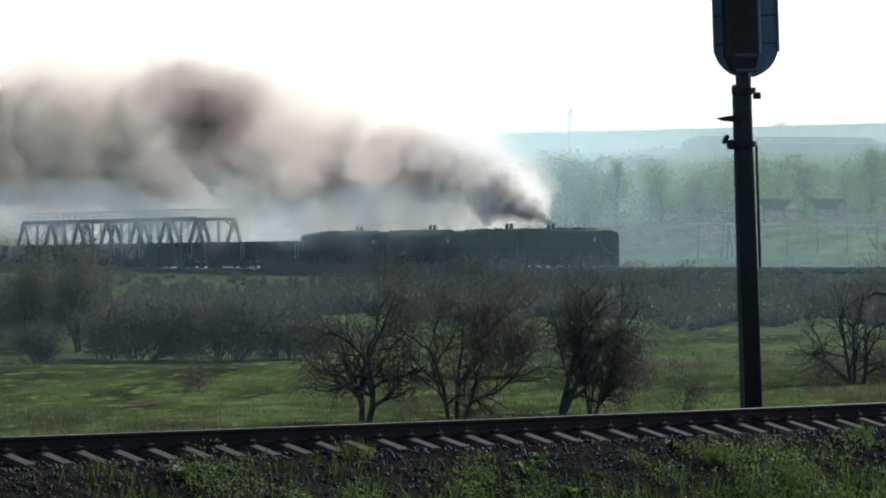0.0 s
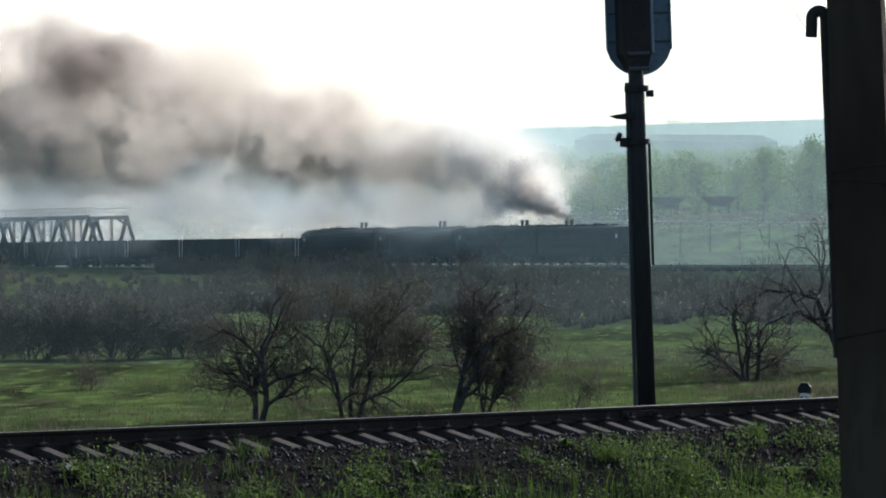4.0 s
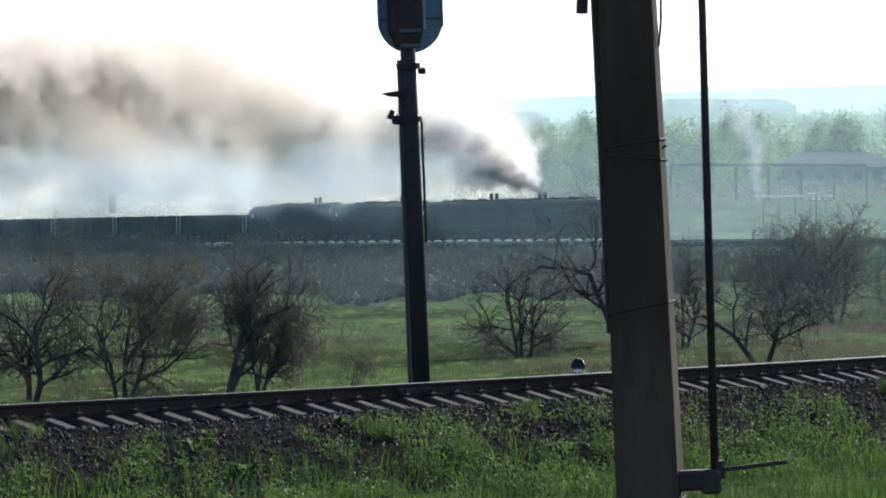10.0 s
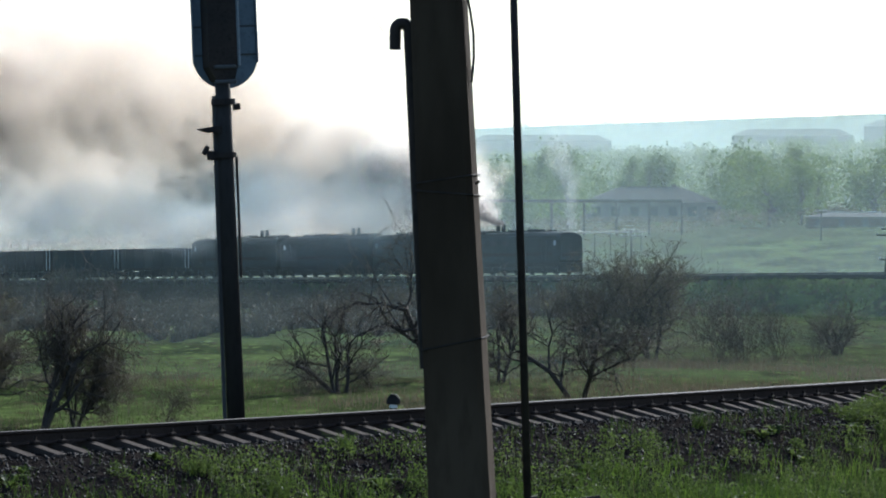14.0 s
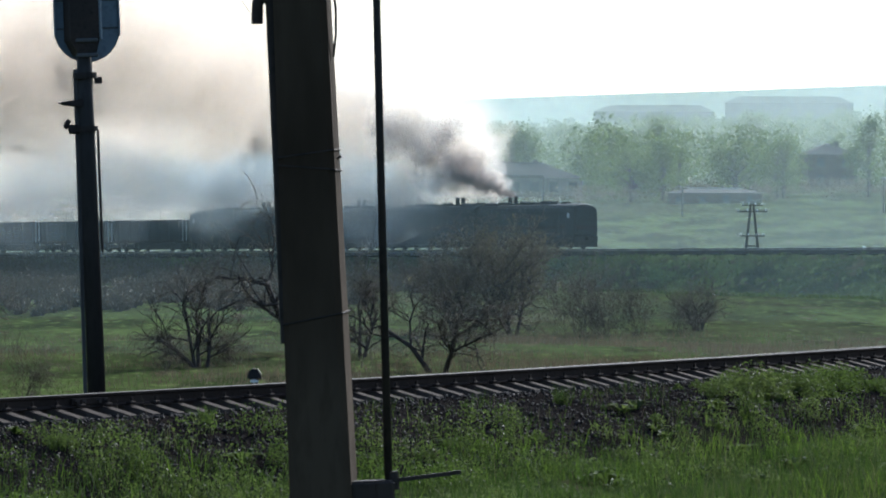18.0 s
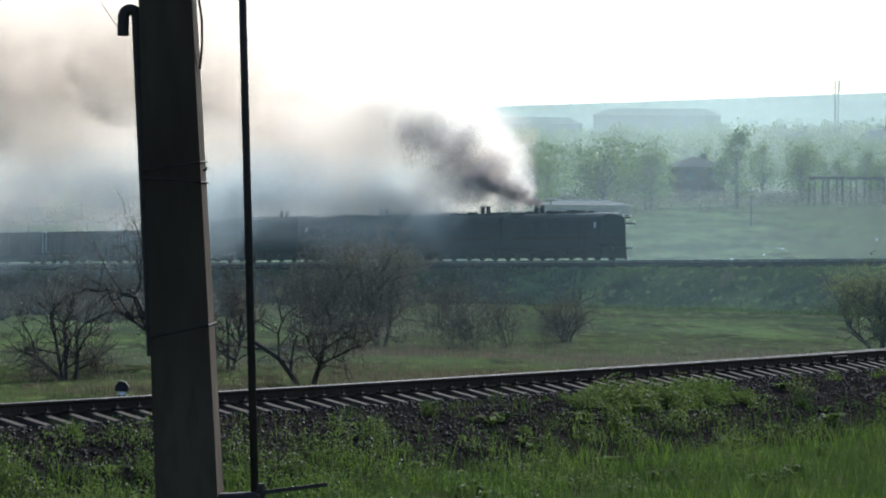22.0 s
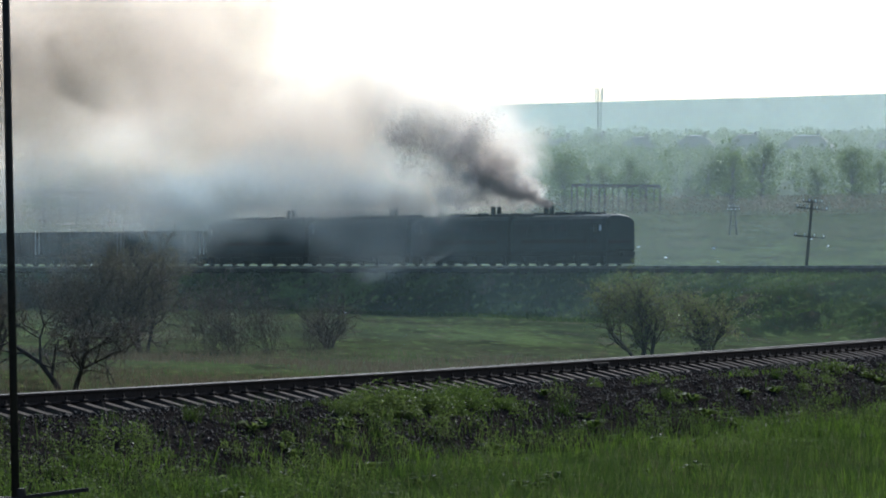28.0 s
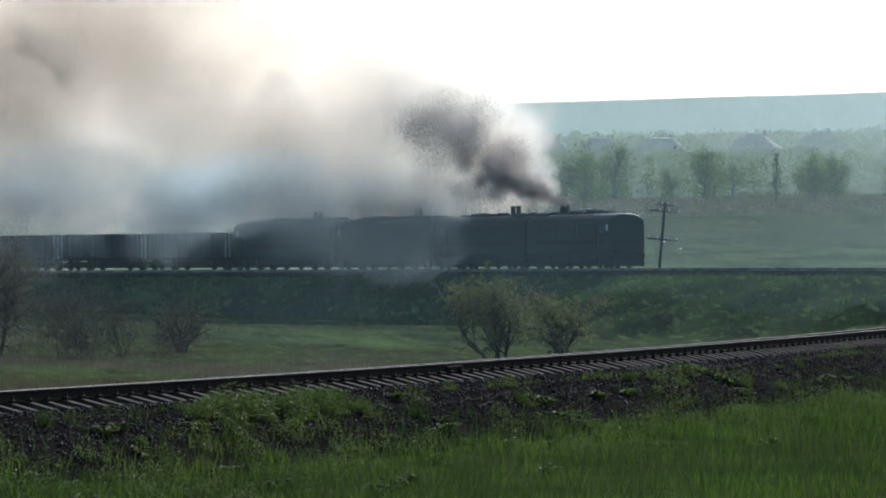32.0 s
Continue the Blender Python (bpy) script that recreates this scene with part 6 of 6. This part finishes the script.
def soft_mesh(material, n=18, rings=4):
    """A shallow dish 2 m across that faces -y."""
    V, UV, F = [(0, 0, 0)], [(0.5, 0.5)], []
    for i in range(1, rings + 1):
        f = i / rings
        for k in range(n):
            a = 2 * math.pi * k / n
            V.append((f * math.cos(a), 0.1 * f * f, f * math.sin(a)))
            UV.append((0.5 + 0.5 * f * math.cos(a), 0.5 + 0.5 * f * math.sin(a)))
    F += [(0, 1 + (k + 1) % n, 1 + k) for k in range(n)]
    for i in range(rings - 1):
        F += [(1 + i * n + k, 1 + i * n + (k + 1) % n, 1 + (i + 1) * n + (k + 1) % n, 1 + (i + 1) * n + k) for k in range(n)]
    me = bpy.data.meshes.new("smoke_patch")
    me.from_pydata(V, [], F)
    lay = me.uv_layers.new(name="UVMap")
    idx = np.empty(len(me.loops), dtype=np.int32)
    me.loops.foreach_get("vertex_index", idx)
    lay.data.foreach_set("uv", np.asarray(UV, dtype=np.float32)[idx].ravel())
    me.shade_smooth()
    me.materials.append(material)
    return me


for kind, colour, density, grain, ragged in (("tan", (0.6, 0.545, 0.475), 0.18, 2.2, 2.6), ("umber", (0.2, 0.17, 0.152), 0.36, 2.2, 2.8), ("fawn", (0.42, 0.37, 0.318), 0.28, 2.4, 2.8), ("white", (0.62, 0.6, 0.57), 0.26, 1.6, 2.2), ("cream", (0.66, 0.61, 0.545), 0.15, 1.3, 1.3), ("wisp", (0.5, 0.53, 0.53), 0.1, 1.2, 1.6), ("veil", (0.32, 0.38, 0.395), 0.26, 1.5, 2.2), ("mist", (0.31, 0.345, 0.34), 0.14, 0.9, 1.0), ("blue", (0.38, 0.49, 0.52), 0.11, 0.8, 0.8)):
    CLOUDS["soft", kind] = [soft_mesh(soft_smoke(kind + "_smoke", colour, density, grain, ragged))] * 2

SMOKE = []           # (object, start offset from the stack, drift, size, spin, phase)
rs = np.random.default_rng(5)
plume = tagged(new("smoke_plume"), "long brown-grey plume of diesel smoke trailing from the locomotive", "smoke", kind="stuff")


def puff(kind, along_view, up, depth, size, squash=1.0, drift=(0, 0), spin=0.0, grade="broad"):
    """One piece of the plume: metres to the right of and above the stack's mouth as seen from the field, metres beyond it."""
    ob = new("smoke_puff", CLOUDS[grade, kind][int(rs.integers(0, 2))])
    ob.parent = plume
    ob.scale = (size, size, size * squash)
    SMOKE.append((ob, along_view, up, depth, drift, spin, rs.uniform(0, 6.28), size))
    return ob


def plume_line(f):
    """The plume's middle: f = 0 at the stack, 1 at its far end; metres left and up, and its half-width."""
    x = -68.0 * f
    up = np.interp(f, [0, 0.02, 0.06, 0.12, 0.24, 0.6, 1.0, 1.3], [0.2, 1.3, 3.0, 4.3, 6.6, 10.2, 13.0, 14.0])
    w = np.interp(f, [0, 0.02, 0.06, 0.12, 0.24, 0.6, 1.0, 1.3], [0.3, 0.9, 2.9, 4.2, 5.8, 9.0, 11.5, 12.5])
    return x, float(up), float(w)


# the dark root
for i in range(20):
    f = (i / 19) ** 1.3
    x = -6.6 * f
    w = 0.35 + 0.19 * -x
    puff("dark", x + rs.normal() * w * 0.2, 0.3 + 0.34 * -x + rs.normal() * w * 0.25, rs.uniform(-2, 1), w * rs.uniform(1.0, 1.4) + 0.15, rs.uniform(0.75, 1.0), (rs.uniform(-0.4, 0.2) * w, 0.1 * w), rs.uniform(-40, 40), "fine")
# the brown body close to the stack
for i in range(14):
    f = 0.03 + 0.13 * (i / 13) ** 1.2
    x, up, w = plume_line(f)
    k = rs.uniform(-0.8, 0.6)
    puff("brown", x + rs.normal() * w * 0.22, up + k * w, rs.uniform(0, 6), w * rs.uniform(0.6, 0.9) * (1.15 - 0.45 * abs(k)) + 0.4, rs.uniform(0.75, 1.0), (rs.uniform(-3, 0) * min(1, f * 3), rs.uniform(-0.5, 1.2) * min(1, f * 3)), rs.uniform(-40, 40), "fine" if w < 4 else "broad")
# its smooth, drifting length
for i in range(100):
    f = 0.05 + 1.35 * (i / 99) ** 1.1
    x, up, w = plume_line(f)
    k = rs.uniform(-0.75, 0.85)
    puff("tan", x + rs.normal() * w * 0.2, up + k * w, rs.uniform(3, 11), w * rs.uniform(0.95, 1.35) + 1.4, rs.uniform(0.75, 1.0), (rs.uniform(-5, 0) * min(1, f * 3), rs.uniform(-0.5, 1.5) * min(1, f * 3)), rs.uniform(-30, 30), "soft")
# the thin body of smoke that fills it out
for i in range(64):
    f = 0.1 + 1.3 * i / 63
    x, up, w = plume_line(f)
    puff("cream", x + rs.normal() * w * 0.2, up + rs.uniform(-1.0, 1.1) * w, rs.uniform(6, 13), w * rs.uniform(1.0, 1.5) + 2.5, rs.uniform(0.7, 0.95), (rs.uniform(-5, 0) * min(1, f * 3), rs.uniform(-0.5, 3.0) * min(1, f * 3)), rs.uniform(-30, 30), "soft")
# its thick beginning
for i in range(11):
    f = 0.03 + 0.1 * (i / 10) ** 1.2
    x, up, w = plume_line(f)
    puff("fawn", x + rs.normal() * w * 0.2, up + rs.uniform(-0.8, 0.6) * w, rs.uniform(1, 8), w * rs.uniform(0.5, 0.9) + 0.6, rs.uniform(0.75, 1.0), (rs.uniform(-3, 0) * min(1, f * 3), rs.uniform(-0.5, 1.0) * min(1, f * 3)), rs.uniform(-30, 30), "soft")
# darker lumps inside it
for i in range(4):
    f = 0.03 + 0.06 * i / 3
    x, up, w = plume_line(f)
    puff("umber", x + rs.normal() * w * 0.3, up + rs.uniform(-0.5, 0.4) * w, rs.uniform(-4, 2), w * rs.uniform(0.4, 0.75), 0.8, (rs.uniform(-4, 0) * min(1, f * 2), 0.5), rs.uniform(-30, 30), "soft")
# the pale leading edge
for i in range(16):
    f = 0.02 + 0.28 * i / 15
    x, up, w = plume_line(f)
    puff("white", x + 0.35 * w + rs.normal() * 0.3, up + w * rs.uniform(0.2, 0.7), 9 + rs.uniform(0, 3), w * rs.uniform(0.8, 1.0) + 0.5, 0.9, (rs.uniform(-0.5, 0.5), 0.3), rs.uniform(-20, 20), "soft")
# the thin veil that sinks over and behind the train
for i in range(16):
    f = 0.2 + 0.9 * i / 15
    x, up, w = plume_line(f)
    puff("veil", x, rs.uniform(-1.5, 2.5), rs.choice([-9.0, -7.0, -6.0]), rs.uniform(7, 11), 0.5, (rs.uniform(-5, 1), rs.uniform(-1, 1)), rs.uniform(-10, 10), "soft")
# smoke that sinks across the train later on
SINKING = []
for i in range(44):
    u = -9 - 70 * rs.uniform() ** 1.1
    SINKING.append(puff("veil", u, rs.uniform(-4.6, 1.5), rs.uniform(-9, -4), rs.uniform(3.5, 7.5), rs.uniform(0.55, 0.9), (rs.uniform(-14, 2), rs.uniform(-1, 1)), rs.uniform(-25, 25), "soft"))
# pale mist hanging low behind the train
for i in range(28):
    f = 0.1 + 1.3 * i / 27
    x, up, w = plume_line(f)
    puff("mist", x, rs.uniform(-2.0, 5.0) + 2.0 * f, rs.uniform(7, 16), rs.uniform(7, 12), rs.uniform(0.55, 0.8), (rs.uniform(-5, 1), rs.uniform(-1, 1)), rs.uniform(-15, 15), "soft")
# the wide thin top that fades into the sky
for i in range(34):
    f = 0.25 + 1.15 * i / 33
    x, up, w = plume_line(f)
    puff("tan", x + rs.normal() * 3, up + w * rs.uniform(0.5, 2.1), rs.uniform(4, 12), rs.uniform(12, 18), rs.uniform(0.7, 1.0), (rs.uniform(-5, 0), rs.uniform(12, 26)), rs.uniform(-20, 20), "soft")
# the early dark burst that drifts away to the left
EARLY = []
for i in range(6):
    EARLY.append(puff("dark", -42.5 + rs.normal() * 2.4, 13.5 + rs.normal() * 1.8, rs.uniform(3, 6), rs.uniform(3.0, 4.6), 0.85, (-150 + rs.normal() * 8, 40 + rs.normal() * 6), rs.uniform(-30, 30), "thin"))
for i in range(22):
    EARLY.append(puff("umber", -43 + rs.normal() * 4.4, 13.0 + rs.normal() * 3.0, rs.uniform(-6, -1), rs.uniform(3.5, 6.5), 0.85, (-150 + rs.normal() * 16, 40 + rs.normal() * 8), rs.uniform(-30, 30), "soft"))
# the thick smoke of the first seconds, carried off after it
for i in range(30):
    f = 0.12 + 0.56 * i / 29
    x, up, w = plume_line(f)
    EARLY.append(puff(("umber", "fawn", "fawn")[i % 3], x + rs.normal() * w * 0.25, up + rs.uniform(-0.7, 0.6) * w, rs.uniform(-3, 5), w * rs.uniform(0.45, 0.8) + 0.6, 0.85, (-120 + rs.normal() * 25, 26 + rs.normal() * 9), rs.uniform(-30, 30), "soft"))


def smoke_motion():
    for ob, u0, up0, depth, drift, spin, ph, size in SMOKE:
        rows = []
        early = ob in EARLY
        for k in range(0, 33, 4):
            nose = far_at(advance(k) - 12.3)
            g = math.hypot(nose.x, nose.y)
            fwd = Vector((nose.x / g, nose.y / g, 0))
            side = Vector((fwd.y, -fwd.x, 0))
            f = k / 32.0
            tall = math.sqrt(520.0 / g) if not early else 1.0
            u = u0 + drift[0] * (f - (0.5 if not early else 0.0)) + 0.12 * size * math.sin(ph + k * 0.55)
            if ob in SINKING:
                late = min(1.0, max(0.0, (k - 9) / 10.0))
                depth_k, lift = 11.0 + (depth - 11.0) * late, 8.0 * (1.0 - late)
            else:
                depth_k, lift = depth, 0.0
            h = lift + up0 * (tall if up0 > 3 else 1.0) + drift[1] * (f - (0.5 if not early else 0.0)) + 0.1 * size * math.sin(ph * 2 + k * 0.43)
            back = far_at(advance(k) - 12.3 + (1.7 if depth_k > 0 else 0.8) * min(u, 0.0)) - nose
            p = nose + side * u + fwd * (depth_k + max(0.0, back.dot(fwd))) + Vector((0, 0, 5.2 + h))
            yaw = -math.degrees(math.atan2(nose.x, nose.y))
            rows.append((float(k), pose(p.x, p.y, p.z, 8 * math.sin(ph + k * 0.2), spin * (f - 0.5) * 2, yaw)))
        walk(ob, rows)


# ---------------------------------------------------------------- haze and fire smoke in the valley


def haze_sheet(name, r, h, density, colour, seed, beside=None):
    """A thin, uneven see-through sheet across the valley whose colour stands in for haze, thinning upwards; v runs 0..1
    from its foot.
    """
    m = bpy.data.materials.new(name)
    m.use_nodes = True
    nt = m.node_tree
    nt.nodes.remove(nt.nodes["Principled BSDF"])
    uv = nt.nodes.new("ShaderNodeUVMap")
    sep = nt.nodes.new("ShaderNodeSeparateXYZ")
    nt.links.new(uv.outputs[0], sep.inputs[0])
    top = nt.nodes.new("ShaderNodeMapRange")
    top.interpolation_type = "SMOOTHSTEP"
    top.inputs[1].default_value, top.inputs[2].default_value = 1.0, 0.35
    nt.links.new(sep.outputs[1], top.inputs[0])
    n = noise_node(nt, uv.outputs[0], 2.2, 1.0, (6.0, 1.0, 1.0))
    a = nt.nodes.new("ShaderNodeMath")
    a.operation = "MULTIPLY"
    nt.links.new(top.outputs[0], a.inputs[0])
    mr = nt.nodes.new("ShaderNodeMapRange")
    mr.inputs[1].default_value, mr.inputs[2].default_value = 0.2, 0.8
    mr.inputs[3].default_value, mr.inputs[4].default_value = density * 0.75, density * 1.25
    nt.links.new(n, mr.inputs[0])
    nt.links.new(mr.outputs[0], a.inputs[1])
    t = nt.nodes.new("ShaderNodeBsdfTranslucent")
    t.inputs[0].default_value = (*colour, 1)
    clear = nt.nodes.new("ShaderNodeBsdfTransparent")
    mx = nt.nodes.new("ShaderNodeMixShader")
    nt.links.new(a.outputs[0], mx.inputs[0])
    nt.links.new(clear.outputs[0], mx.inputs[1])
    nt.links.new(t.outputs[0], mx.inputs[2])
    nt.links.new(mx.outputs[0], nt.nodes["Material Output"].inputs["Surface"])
    azs = np.radians(np.linspace(-24, 24, 49))
    vs, uvs, fs = [], [], []
    for i, a_ in enumerate(azs):
        rr = r * (1 + 0.01 * math.sin(i * 0.7 + seed))
        if beside is not None:
            rr = float(np.interp(np.degrees(a_), FAR_AZ[ORDER], FAR_R[ORDER])) + beside
        x, y = rr * math.sin(a_), rr * math.cos(a_)
        for j in range(5):
            vs.append((x, y, -12 + (h + 12) * j / 4))
            uvs.append((i / 48, j / 4))
    for i in range(48):
        for j in range(4):
            p = i * 5 + j
            fs.append((p, p + 5, p + 6, p + 1))
    me = bpy.data.meshes.new("haze")
    me.from_pydata(vs, [], fs)
    lay = me.uv_layers.new(name="UVMap")
    idx = np.empty(len(me.loops), dtype=np.int32)
    me.loops.foreach_get("vertex_index", idx)
    lay.data.foreach_set("uv", np.asarray(uvs, dtype=np.float32)[idx].ravel())
    me.materials.append(m)
    ob = tagged(new("haze", me), "thin see-through sheet tinted bluish to stand for haze over the valley", "haze", kind="stuff")
    return ob


# added sheets at set distances; their tint pales and blues whatever lies behind
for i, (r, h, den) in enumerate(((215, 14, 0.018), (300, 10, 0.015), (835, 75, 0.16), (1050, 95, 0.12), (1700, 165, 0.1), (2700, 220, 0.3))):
    haze_sheet("haze_tint", r, h, den, (0.26, 0.39, 0.43) if r < 500 else (0.38, 0.465, 0.45) if r < 1500 else (0.335, 0.43, 0.43), i)
haze_sheet("haze_tint", 400, 40, 0.12, (0.36, 0.47, 0.47), 7, 22.0)
haze_sheet("haze_tint", 400, 20, 0.035, (0.27, 0.38, 0.42), 8, -26.0)


def fire_smoke(x, y, n, rise, w, kind, lean, label, grade="soft"):
    s = tagged(new("smoke_column"), label, "smoke", kind="stuff")
    z = gz(x, y)
    for i in range(n):
        f = i / max(1, n - 1)
        ob = new("smoke_puff", CLOUDS[grade, kind][i % 2])
        ob.parent = s
        size = w * (0.35 + 1.1 * f)
        ob.scale = (size, size, size * 1.3)
        az_ = -math.degrees(math.atan2(x, y))
        ob.matrix_basis = pose(x + lean * f ** 1.5 + rs.normal() * w * 0.15, y + rs.normal(), z + 0.5 + rise * f, 0, rs.uniform(-30, 30), az_) @ Matrix.Diagonal((size, size, size * 1.3, 1))


x, y = at_angle(1.03, 640)
fire_smoke(x, y, 9, 13, 1.9, "wisp", -3.0, "thin white smoke rising from a grass fire")
for k, az in enumerate(np.linspace(-13.5, -5.0, 7)):
    x, y = at_angle(float(az), float(rs.uniform(660, 760)))
    fire_smoke(x, y, 2, rs.uniform(6, 12), rs.uniform(14, 20), "blue", -4, "bluish smoke drifting over the valley")


def motions():
    train_motion()
    bird_motion()
    smoke_motion()


motions()
